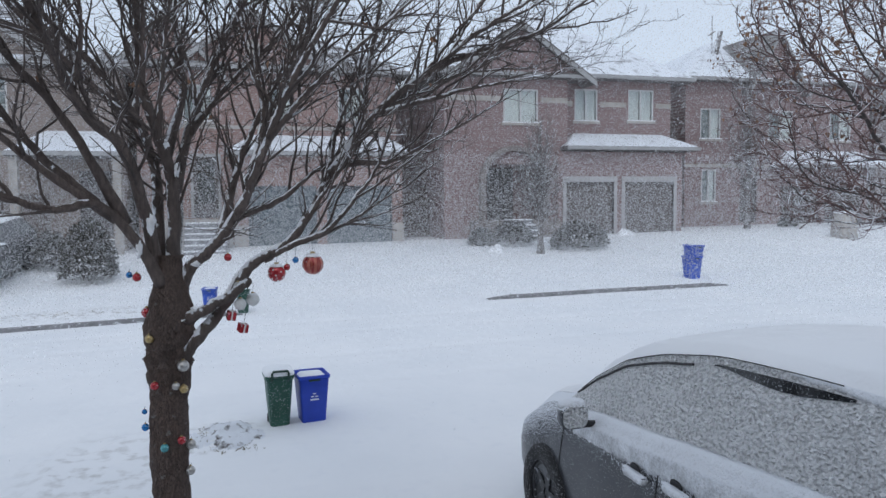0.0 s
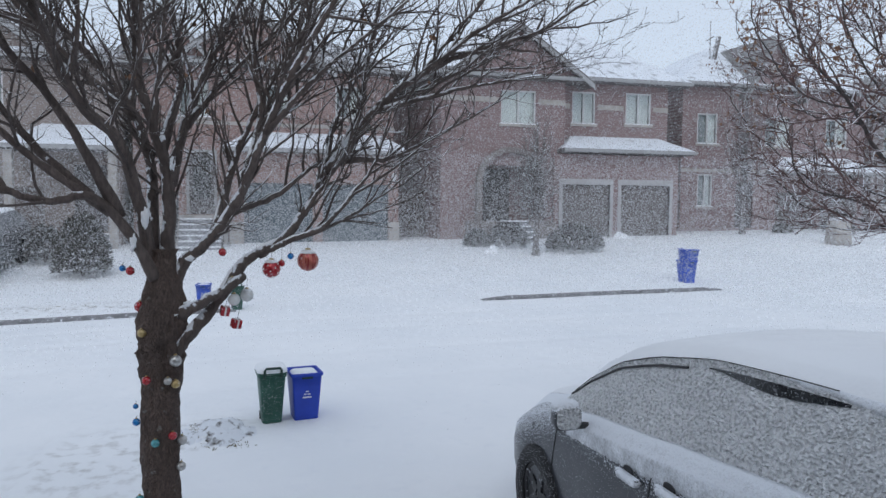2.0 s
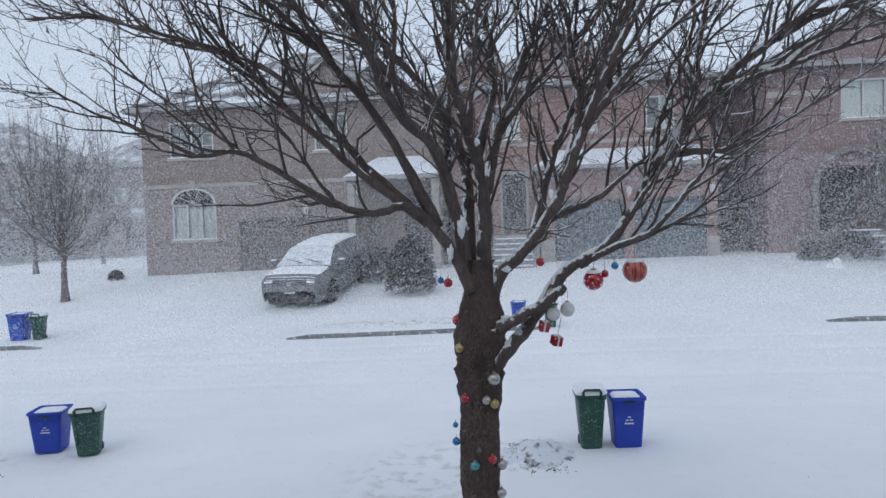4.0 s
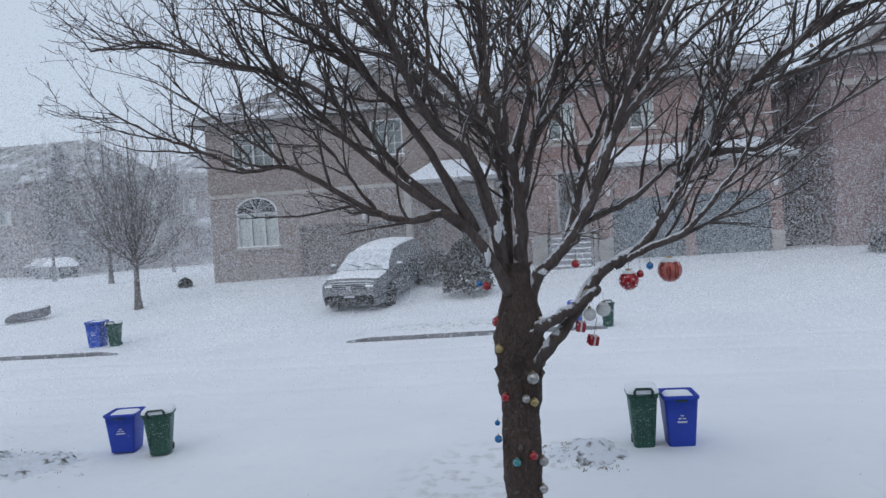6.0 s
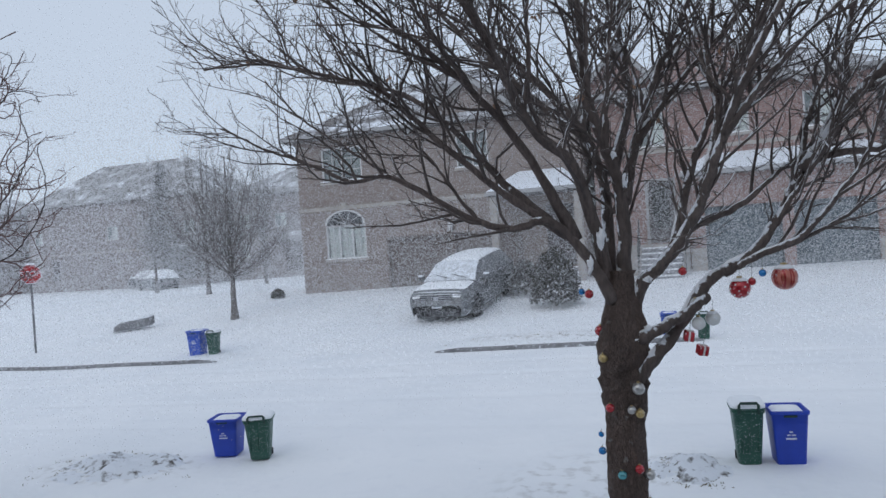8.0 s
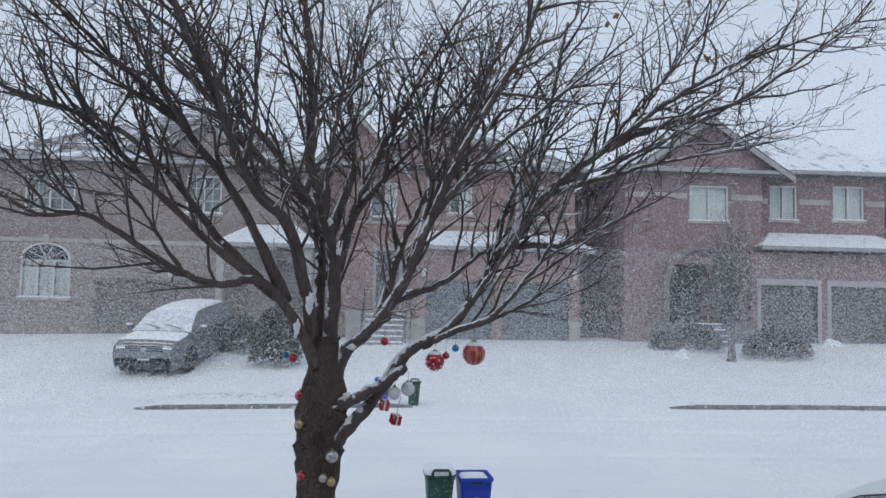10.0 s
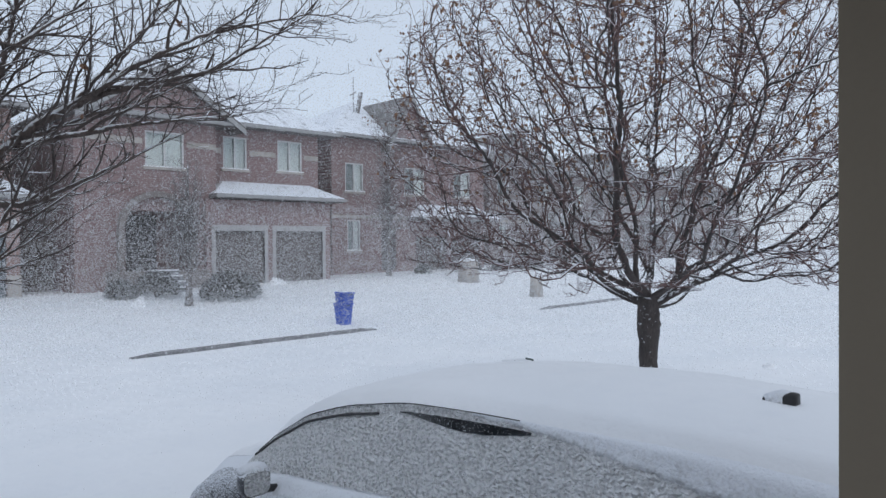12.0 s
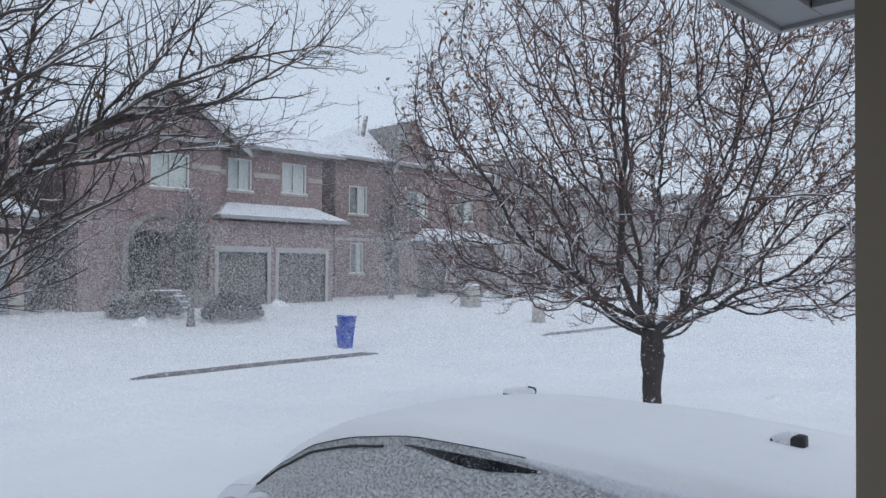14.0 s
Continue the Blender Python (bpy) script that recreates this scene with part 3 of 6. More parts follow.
def arch_ring(xc, z, r, y0, y1, w, a0=0, a1=180, n=14):
    """A band of half-round masonry or frame."""
    inner = [(xc + r * math.cos(radians(a)), z + r * math.sin(radians(a))) for a in np.linspace(a0, a1, n)]
    outer = [(xc + (r + w) * math.cos(radians(a)), z + (r + w) * math.sin(radians(a))) for a in np.linspace(a0, a1, n)]
    secs = [[Vector((i[0], y0, i[1])), Vector((o[0], y0, o[1])), Vector((o[0], y1, o[1])), Vector((i[0], y1, i[1]))] for i, o in zip(inner, outer)]
    return loft(secs)


def wall_lamp(parent, x, z, y):
    v, f = loft([rounded(0.10, 0.10, -0.16, 0.03), rounded(0.2, 0.2, 0.08, 0.05), rounded(0.06, 0.06, 0.16, 0.02)])
    v = [p + Vector((x, y - 0.12, z)) for p in v]
    part("wall_lamp", (v, f), WHITE, parent)


def shell(parent, x0, x1, y0, y1, z0, z1, brick):
    """Side and back walls that close a house."""
    part("side_wall", boxes((x0, x0 + 0.25, y0 + 0.25, y1 - 0.25, z0, z1)), brick, parent)
    part("side_wall", boxes((x1 - 0.25, x1, y0 + 0.25, y1 - 0.25, z0, z1)), brick, parent)
    part("back_wall", boxes((x0, x1, y1 - 0.25, y1, z0, z1)), brick, parent)


def house_tan():
    h = thing("house", pose(0, 0, 0), "two-storey tan brick house with arched window and double garage", "house", "houses along the street")
    F, B = 26.45, 36.0
    holes = [(-13.2, -11.45, 1.92, 3.25), (-13.2, -11.45, 5.0, 6.35), (-7.55, -6.3, 5.05, 6.4), (-10.5, -8.05, 0.4, 2.55), (-7.8, -5.3, 0.4, 2.55), (-4.3, -3.3, 1.2, 3.4)]
    wall(h, -14.3, -2.9, 0.2, 6.7, F, holes, BRICK_BROWN)
    shell(h, -14.3, -2.9, F, B, 0.2, 6.7, BRICK_BROWN)
    window(h, -13.2, -11.45, 1.92, 3.25, F, 3, 3, CURTAIN)
    # the half-round light over the ground-floor window
    fan = part("fanlight", arch_ring(-12.325, 3.27, 0.80, F - 0.05, F - 0.003, 0.08), WHITE, h, "white half-round fanlight frame")
    ring = [Vector((-12.325 + 0.8 * math.cos(a), F - 0.012, 3.27 + 0.8 * math.sin(a))) for a in np.linspace(0, math.pi, 16)]
    part("pane", loft([ring, [p + Vector((0, 0.009, 0)) for p in ring]]), BLACK_GLASS, fan)
    for a in (36, 72, 108, 144):
        v, f = [], []
        tube(v, f, [Vector((-12.325, F - 0.02, 3.27)), Vector((-12.325 + 0.8 * math.cos(radians(a)), F - 0.02, 3.27 + 0.8 * math.sin(radians(a))))], [0.015, 0.015], 4, True)
        part("glazing_bar", (v, f), WHITE, fan)
    fan.scale, fan.location = (1, 1, 0.66), (0, 0, 3.27 * 0.34)
    part("keystone", boxes((-12.43, -12.22, F - 0.06, F - 0.002, 3.86, 4.15), bevel=0.01), STONE, h)
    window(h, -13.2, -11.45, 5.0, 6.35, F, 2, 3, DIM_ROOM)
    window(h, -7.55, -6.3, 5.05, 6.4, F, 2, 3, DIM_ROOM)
    part("stone_band", boxes((-14.32, -2.88, F - 0.03, F - 0.002, 3.88, 4.02)), STONE, h)
    for a, b in ((-10.5, -8.05), (-7.8, -5.3)):
        garage_door(h, a, b, 0.4, 2.55, F, GARAGE_BROWN)
        part("door_casing", boxes((a - 0.1, a - 0.002, F - 0.02, F + 0.1, 0.4, 2.65), (b + 0.002, b + 0.1, F - 0.02, F + 0.1, 0.4, 2.65), (a, b, F - 0.02, F + 0.1, 2.552, 2.65)), GARAGE_BROWN, h)
    part("front_door", boxes((-4.3, -3.3, F + 0.1, F + 0.15, 1.2, 3.4)), DOOR, h)
    wall_lamp(h, -7.92, 2.9, F)
    lean_to(h, -6.1, -2.7, F - 1.5, F, 3.95, 4.7, SHINGLE_WHITE)
    for x in (-5.9, -2.95):
        part("porch_post", boxes((x - 0.12, x + 0.12, F - 1.35, F - 1.1, 0.3, 3.78), bevel=0.01), STONE, h)
    steps(h, -4.6, -3.0, F - 1.9, 0.45, 4)
    hip_roof(h, -14.3, -2.9, F, B, 6.7, 3.1, SHINGLE)
    gable(h, -6.9, 2.2, F - 0.02, 6.72, 1.6, 4.0, BRICK_BROWN, SHINGLE, vent=False)


def house_red():
    h = thing("house", pose(0, 0, 0), "red brick house with twin gables and slate-blue garage doors", "house", "houses along the street")
    F, U, B = 26.42, 27.4, 37.0
    holes_up = [(4.45, 5.45, 5.35, 6.55), (1.9, 2.75, 5.4, 6.45), (-1.05, -0.05, 5.2, 6.5), (-0.75, 0.1, 1.75, 3.95)]
    wall(h, -2.6, 6.65, 0.2, 7.0, U, holes_up, BRICK_RED)
    shell(h, -2.6, 6.65, U, B, 0.2, 7.0, BRICK_RED)
    wall(h, 0.75, 6.65, 0.3, 4.0, F, [(1.1, 3.5, 0.3, 2.88), (3.85, 6.27, 0.3, 2.88)], BRICK_RED, "garage_wall")
    part("garage_side", boxes((0.75, 1.0, F + 0.25, U, 0.3, 4.0)), BRICK_RED, h)
    part("garage_side", boxes((6.4, 6.65, F + 0.25, U, 0.3, 4.0)), BRICK_RED, h)
    for a, b in ((1.1, 3.5), (3.85, 6.27)):
        garage_door(h, a, b, 0.6, 2.88, F, GARAGE_BLUE)
    part("stone_base", boxes((6.28, 6.68, F - 0.04, F - 0.002, 0.3, 1.5)), STONE, h)
    part("stone_base", boxes((0.6, 1.09, F - 0.3, F - 0.002, 0.3, 1.5)), STONE, h)
    for x in (3.675, 1.0, 6.45):
        wall_lamp(h, x, 3.15, F)
    lean_to(h, 0.4, 7.1, F - 0.35, U, 4.1, 4.75, SHINGLE_WHITE)
    for q in holes_up[:3]:
        window(h, *q, U, 2, 1, CURTAIN, True)
    part("front_door", boxes((-0.75, 0.1, U + 0.1, U + 0.15, 1.75, 3.95)), DOOR, h)
    part("door_casing", boxes((-0.85, -0.752, U - 0.03, U + 0.1, 1.75, 4.05), (0.102, 0.2, U - 0.03, U + 0.1, 1.75, 4.05), (-0.75, 0.1, U - 0.03, U + 0.1, 3.952, 4.05)), FASCIA, h)
    part("storm_pane", boxes((-0.62, -0.03, U + 0.085, U + 0.095, 2.3, 3.8)), GLASS, h)
    part("stoop", boxes((-1.7, 0.55, U - 1.3, U - 0.002, 0.4, 1.72)), STONE, h)
    steps(h, -1.0, 0.35, U - 3.0, 0.58, 6)
    railing(h, -1.05, U - 2.9, U - 1.3, 0.65, 1.72)
    railing(h, 0.42, U - 2.9, U - 1.3, 0.65, 1.72)
    part("stone_band", boxes((-2.62, 6.67, U - 0.03, U - 0.002, 4.95, 5.08)), STONE, h)
    hip_roof(h, -2.6, 6.65, U, B, 7.0, 2.9, SHINGLE)
    gable(h, 1.4, 2.7, U - 0.25, 7.02, 1.95, 5.0, BRICK_RED, SHINGLE)
    gable(h, -1.5, 1.6, U - 0.2, 7.02, 1.75, 5.0, BRICK_RED, SHINGLE, vent=False)


def house_plum():
    h = thing("house", pose(0, 0, 0), "plum brick house with arched porch and white-trimmed garage", "house", "houses along the street")
    F, U, B = 26.3, 27.2, 37.5
    G = 0.75
    wall(h, 8.3, 13.4, 0.3, 7.0, F + 0.2, [(10.7, 12.15, 5.3, 6.6), (9.95, 12.2, 1.3, 3.7)], BRICK_DARK)
    wall(h, 13.4, 18.5, 4.0, 7.15, U, [(14.05, 15.1, 5.5, 6.8), (16.5, 17.7, 5.55, 6.85)], BRICK_DARK)
    shell(h, 8.3, 18.5, U, B, 0.3, 7.0, BRICK_DARK)
    part("side_wall", boxes((8.3, 8.55, F + 0.45, U + 0.25, 0.3, 7.0)), BRICK_DARK, h)
    wall(h, 12.9, 18.5, 0.5, 4.2, F, [(13.25, 15.35, G, 3.0), (15.85, 18.1, G, 3.0)], BRICK_DARK, "garage_wall")
    part("garage_side", boxes((18.25, 18.5, F + 0.25, U, 0.5, 4.2)), BRICK_DARK, h)
    for a, b in ((13.25, 15.35), (15.85, 18.1)):
        garage_door(h, a, b, G, 3.0, F, GARAGE_DARK)
        part("door_casing", boxes((a - 0.14, a, F - 0.05, F + 0.1, G, 3.22), (b, b + 0.14, F - 0.05, F + 0.1, G, 3.22), (a, b, F - 0.05, F + 0.1, 3.0, 3.22)), DULL_WHITE, h, "white painted casing")
    lean_to(h, 13.1, 19.0, F - 0.45, U, 4.4, 5.0, SHINGLE_WHITE)
    window(h, 14.05, 15.1, 5.5, 6.8, U, 2, 1, CURTAIN)
    window(h, 16.5, 17.7, 5.55, 6.85, U, 2, 1, CURTAIN)
    window(h, 10.7, 12.15, 5.3, 6.6, F + 0.2, 2, 1, CURTAIN)
    for a, b in ((13.4, 13.95), (15.2, 16.4), (17.8, 18.5)):
        part("stone_band", boxes((a, b, U - 0.03, U - 0.002, 6.1, 6.3)), STONE, h)
    for a, b in ((8.3, 10.6), (12.25, 13.4)):
        part("stone_band", boxes((a, b, F + 0.17, F + 0.198, 6.1, 6.3)), STONE, h)
    # arched porch with stone piers
    part("porch_arch", arch_ring(11.07, 3.0, 1.2, F - 0.1, F + 0.198, 0.2), DULL_STONE, h)
    for x in (9.67, 12.27):
        part("porch_pier", boxes((x, x + 0.2, F - 0.1, F + 0.198, 0.6, 3.0), bevel=0.01), DULL_STONE, h)
    part("porch_back", boxes((9.0, 13.0, F + 1.6, F + 1.7, 1.2, 4.2)), BRICK_DARK, h)
    part("front_door", boxes((10.5, 11.6, F + 1.5, F + 1.598, 1.5, 3.6)), DOOR, h)
    part("porch_floor", boxes((9.3, 12.8, F - 0.5, F + 0.198, 0.6, 1.54)), DULL_STONE, h)
    steps(h, 10.45, 11.5, F - 2.1, 0.62, 5, 0.19, 0.32)
    hip_roof(h, 8.6, 18.75, U, B, 7.15, 4.1, SHINGLE_WHITE, 0.55)
    hip_roof(h, 8.3, 14.0, F + 0.2, B, 7.0, 2.3, SHINGLE, 0.4)
    gable(h, 11.3, 2.75, F - 0.05, 7.02, 1.85, 5.5, BRICK_DARK, SHINGLE, vent=False)
    part("roof_vent", boxes((15.2, 15.6, 29.2, 29.6, 8.2, 8.75), bevel=0.03), METAL_DARK, h)


def house_grey(m, label, w=10.0, d=9.0, eave=6.6, rise=3.0, brick=BRICK_DARK, snow=SHINGLE_WHITE, tower=True, gx=2.6):
    """A two-storey house with a garage, a porch roof and a front gable, for the plots further along."""
    h = thing("house", m, label, "house", "houses along the street")
    holes = [(0.8, 1.9, 4.3, 5.7), (w / 2 - 0.7, w / 2 + 0.7, 4.3, 5.7), (w - 2.4, w - 1.1, 4.3, 5.7), (0.9, 1.7, 1.4, 2.9), (w - 5.2, w - 2.9, -0.1, 2.1), (w - 2.6, w - 0.3, -0.1, 2.1), (3.0, 4.0, 0.4, 2.5)]
    wall(h, 0, w, -1.9, eave, 0, holes, brick)
    shell(h, 0, w, 0, d, -1.9, eave, brick)
    for q in holes[:4]:
        window(h, *q, 0, 2, 1, CURTAIN, True)
    for q in holes[4:6]:
        garage_door(h, *q, 0, GARAGE_DARK)
    part("front_door", boxes((3.0, 4.0, 0.1, 0.15, 0.4, 2.5)), DOOR, h)
    lean_to(h, w - 5.8, w + 0.2, -1.2, 0, 3.1, 3.8, snow)
    part("stone_band", boxes((-0.02, w + 0.02, -0.03, -0.002, 3.0, 3.15)), STONE, h)
    hip_roof(h, 0, w, 0, d, eave, rise, snow)
    if tower:
        gable(h, gx, 1.35, -0.3, eave + 0.02, 2.3, 4.0, brick, SHINGLE_HAZED)
    return h


house_tan()
house_red()
house_plum()
house_grey(pose(20.6, 29.2, 0.75), "dark brick house with steep gable and snowy roof", 10.5, 9, 6.9, 2.9, gx=4.7)
house_grey(pose(34.0, 31.5, 0.8), "hazy brick house further down the street", 11, 9, 6.4, 3.0, BRICK_HAZED, SHINGLE_HAZED)
house_grey(pose(48.5, 33.0, 0.9), "hazy brick house further down the street", 11, 9, 6.4, 3.0, BRICK_HAZED, SHINGLE_HAZED)
house_grey(pose(63.0, 34.0, 0.9), "hazy brick house further down the street", 11, 9, 6.4, 3.0, BRICK_HAZED, SHINGLE_HAZED)
house_grey(pose(84.0, 12.0, 0.9, 0, 0, -75), "distant brick house closing the street", 12, 9, 6.4, 3.0, BRICK_HAZED, SHINGLE_HAZED)
house_grey(pose(88.0, 28.0, 0.9, 0, 0, -70), "distant brick house closing the street", 12, 9, 6.4, 3.0, BRICK_HAZED, SHINGLE_HAZED)
house_grey(pose(-67.0, 61, 0.7), "wide distant brick house behind bare trees", 22.5, 11, 8.2, 4.6, BRICK_HAZED, SHINGLE_HAZED, False)
house_grey(pose(-43.2, 64, 0.8), "distant brick house behind bare trees", 11, 11, 7.6, 3.6, BRICK_HAZED, SHINGLE_HAZED, False)
house_grey(pose(-31.0, 67, 1.0), "distant brick house behind bare trees", 13, 11, 7.0, 3.0, BRICK_HAZED, SHINGLE_HAZED, False)
house_grey(pose(-82.5, 58, 0.5), "distant brick house behind bare trees", 13, 11, 8.0, 3.0, BRICK_HAZED, SHINGLE_HAZED, False)


def fence(x0, x1, y, z, h):
    f = thing("fence", pose(x0, y, z), "weathered wooden board fence between the houses", "fence", "board fences")
    n = int((x1 - x0) / 0.15)
    me = from_bm("board", box(bmesh.new(), 0, 0.14, -0.012, 0.012, 0, h, bevel=0.003), WOOD)
    for i in range(n):
        b = new("board", me)
        b.parent, b.location = f, (i * 0.15, 0, 0.02 * math.sin(i * 1.7))
    for zz in (0.3, h - 0.3):
        part("rail", boxes((0, x1 - x0, 0.014, 0.06, zz, zz + 0.09)), WOOD, f)


fence(6.7, 8.25, 28.6, 0.75, 1.9)
fence(18.6, 20.5, 29.5, 0.85, 1.9)
fence(-2.85, -2.65, 28.6, 0.6, 1.9)


# ---- trees ----
def grow(pts, radii, rng, level, out, spread, lift, lens, counts, start=0.22):
    """Side shoots along a branch; each level goes into its own list of (points, radii)."""
    if level >= len(counts):
        return
    total = sum((b - a).length for a, b in zip(pts, pts[1:]))
    n = int(counts[level] * total * (1 - start) + rng.random())
    for k in range(n):
        t = start + (1 - start) * (k + rng.random()) / n
        s = t * (len(pts) - 1)
        i = min(int(s), len(pts) - 2)
        p = pts[i].lerp(pts[i + 1], s - i)
        r = radii[i] + (radii[i + 1] - radii[i]) * (s - i)
        d = (pts[i + 1] - pts[i]).normalized()
        side = d.cross(Vector((rng.uniform(-1, 1), rng.uniform(-1, 1), rng.uniform(-1, 1)))).normalized()
        go = (d * rng.uniform(0.5, 1.0) + side * spread * (1.0 if level == 0 else 1.45) * rng.uniform(0.7, 1.2) + Vector((0, 0, lift * rng.uniform(0.2, 1)))).normalized()
        length = lens[level] * rng.uniform(0.45, 1.15) * (1.15 - 0.5 * t)
        seg = 6 if level == 0 else 4 if level == 1 else 2
        r0 = min(r * 0.75, 0.0095 if level == 0 else 0.0042 if level == 1 else 0.0028)
        q, line, bend = p.copy(), [p.copy()], 0.20 if level == 0 else 0.33
        for j in range(seg):
            go = (go + Vector((rng.gauss(0, bend), rng.gauss(0, bend), rng.gauss(0.03, bend * 0.8) + 0.06 * lift))).normalized()
            go.z = max(go.z, -0.12)
            q = q + go * length / seg
            line.append(q.copy())
        rr = [max(0.0016, r0 * (1 - 0.75 * j / seg)) for j in range(seg + 1)]
        out[level].append((line, rr))
        grow(line, rr, rng, level + 1, out, spread, lift, lens, counts, 0.15)


def leafy(verts, faces, p, rng, size):
    """A dry, curled leaf hanging at p."""
    a, tilt = rng.uniform(0, 2 * math.pi), rng.uniform(-0.5, 0.5)
    u = Vector((math.cos(a), math.sin(a), tilt)).normalized()
    down = (Vector((0, 0, -1)) + u.cross(Vector((0, 0, 1))) * rng.uniform(-0.6, 0.6)).normalized()
    w = u * size * 0.38
    i = len(verts)
    mid = p + down * size * 0.5 + u.cross(down) * size * 0.2
    verts += [p, mid - w, p + down * size, mid + w]
    faces += [(i, i + 1, i + 2), (i, i + 2, i + 3)]


def plant_tree(name, m, label, trunk, limbs, seed, lens, counts, spread=0.75, lift=0.4, bark=BARK, twig=TWIG, leaves=0, sides=10, group="", clots=0.0, thin=1.0, shoots=()):
    """A bare tree: a trunk, limbs as pieces of their own, and the fine twigs as one mesh."""
    rng = random.Random(seed)
    tree = thing(name, m, label, "tree", group)
    back = m.inverted()
    v, f = [], []
    pts = curve_points([back @ Vector(p) for p in trunk[0]], 16)
    rad = [trunk[1][0] + (trunk[1][1] - trunk[1][0]) * (i / 15) for i in range(16)]
    for i in range(16):
        rad[i] *= 1 + 0.06 * noise.noise((i * 0.7, seed, 0)) + 0.35 * smooth(1 - i / 2.0) + trunk[2] * smooth((i - 9) / 3)
        if trunk[2] and not shoots:
            rad[i] *= 1 - 0.55 * smooth((i - 12) / 3)
    fine = curve_points(pts, 90)
    tube(v, f, fine, [rad[min(14, int(j / 89 * 15))] * (1 - j / 89 * 15 % 1) + rad[min(15, int(j / 89 * 15) + 1)] * (j / 89 * 15 % 1) for j in range(90)], 40, True)
    for i, p in enumerate(v):
        c = fine[min(89, i // 40)]
        w = noise.noise((p.x * 30, p.y * 30, p.z * 6)) + 0.7 * noise.noise((p.x * 70, p.y * 70, p.z * 22))
        collar = smooth(1 - abs(p.z - 1.5) / 0.22)
        w += collar * (0.15 + 1.8 * noise.noise((p.x * 26, p.y * 26, p.z * 30)))
        v[i] = p + Vector((p.x - c.x, p.y - c.y, 0)) * (0.10 if shoots else 0.15) * w
    part("trunk", (v, f), TRUNK_BARK if bark == BARK else bark, tree, "", True)
    out = [[] for _ in counts]
    lv, lf, sv, sf = [], [], [], []
    boughs = list(limbs)
    if sides > 8 and not shoots:
        # boughs that leave the main limbs at a narrow angle
        for ctrl, r0, r1, *first in limbs:
            if r0 < 0.03 or len(ctrl) < 4:
                continue
            way = curve_points([Vector(p) for p in ctrl], 30)
            for k in range(2):
                i = rng.randint(10 + 4 * k, 13 + 4 * k)
                d = (way[i + 1] - way[i]).normalized()
                side = d.cross(Vector((rng.gauss(0, 1), rng.gauss(0, 1), rng.gauss(0, 1)))).normalized()
                go = (d + side * rng.uniform(0.35, 0.65) + Vector((0, 0, 0.25))).normalized()
                q, line, length = way[i].copy(), [tuple(way[i])], rng.uniform(0.9, 1.5) * (1.2 - i / 40)
                for j in range(4):
                    go = (go + d * 0.12 + Vector((rng.gauss(0, 0.1), rng.gauss(0, 0.1), 0.1))).normalized()
                    q = q + go * length / 4
                    line.append(tuple(q))
                boughs.append((tuple(line), (r0 + (r1 - r0) * (i / 29) ** 0.75) * 0.62, 0.005))
    for ctrl, r0, r1, *first in boughs:
        r0, r1 = r0 * thin, r1 * thin
        ctrl = [back @ Vector(p) for p in ctrl]
        if not shoots and sides > 8 and r0 > 0.04 and 1.8 < ctrl[0].z < 2.15:
            # the main limbs run down into the trunk and swell it below the fork
            lead = ctrl[1] - ctrl[0]
            ctrl.insert(0, Vector((ctrl[0].x * 0.45 - 0.006, ctrl[0].y * 0.45, 1.42)) + Vector((lead.x, lead.y, 0)) * 0.06)
        n = 5 * len(ctrl)
        pts = curve_points(ctrl, n)
        pts = [p + Vector((rng.gauss(0, 0.003), rng.gauss(0, 0.003), rng.gauss(0, 0.003))) for p in pts]
        rr = [(r0 + (r1 - r0) * (i / (n - 1)) ** 0.75) * (1 + 0.12 * noise.noise((i * 0.9, r0 * 90, seed)) + 0.25 * smooth(1 - i / 5)) for i in range(n)]
        v, f = [], []
        tube(v, f, pts, rr, sides, True)
        if sides > 8:
            for i, p in enumerate(v):
                c = pts[min(n - 1, i // sides)]
                v[i] = p + (Vector(p) - c) * 0.16 * (noise.noise(Vector(p) * 33) + 0.6 * noise.noise(Vector(p) * 80))
        part("limb", (v, f), bark, tree, "", True)
        grow(pts, rr, rng, 0, out, spread, lift, lens, counts, first[0] if first else 0.25 if r0 > 0.03 else 0.15)
        if clots:
            # snow caught along the upper side
            i = 0
            while i < n - 9:
                run = rng.randint(4, 9)
                if rng.random() < clots:
                    top = [pts[j] + Vector((-0.5, -0.25, 0.75)).normalized() * rr[j] * (0.80 + 0.15 * rng.random()) for j in range(i, i + run)]
                    tube(sv, sf, top, [rr[j] * 0.4 * rng.uniform(0.6, 1.25) * math.sin(math.pi * (j - i + 0.35) / (run - 0.3)) + 0.001 for j in range(i, i + run)], 6, True)
                i += run
    fat = 1.3 if shoots else 1.0
    for line, r0 in shoots:
        rr = [r0 + (0.0032 - r0) * j / (len(line) - 1) for j in range(len(line))]
        out[0].append((line, rr))
        grow(line, rr, rng, 1, out, spread, lift, lens, counts, 0.1)
    v, f = [], []
    for line, rr in out[0]:
        tube(v, f, line, [r * fat for r in rr], 5)
    tagged(part("branches", (v, f), twig, tree, "", True), kind="stuff")
    v, f = [], []
    for lev in out[1:]:
        for line, rr in lev:
            tube(v, f, line, [r * fat for r in rr], 3)
            if leaves and rng.random() < leaves and line[-1].z > 2.7 + 0.2 * abs(line[-1].x):
                for _ in range(rng.randint(1, 4)):
                    leafy(lv, lf, line[-1] + Vector((rng.gauss(0, 0.012), rng.gauss(0, 0.012), 0)), rng, rng.uniform(0.022, 0.046))
    tagged(part("twigs", (v, f), twig, tree), kind="stuff")
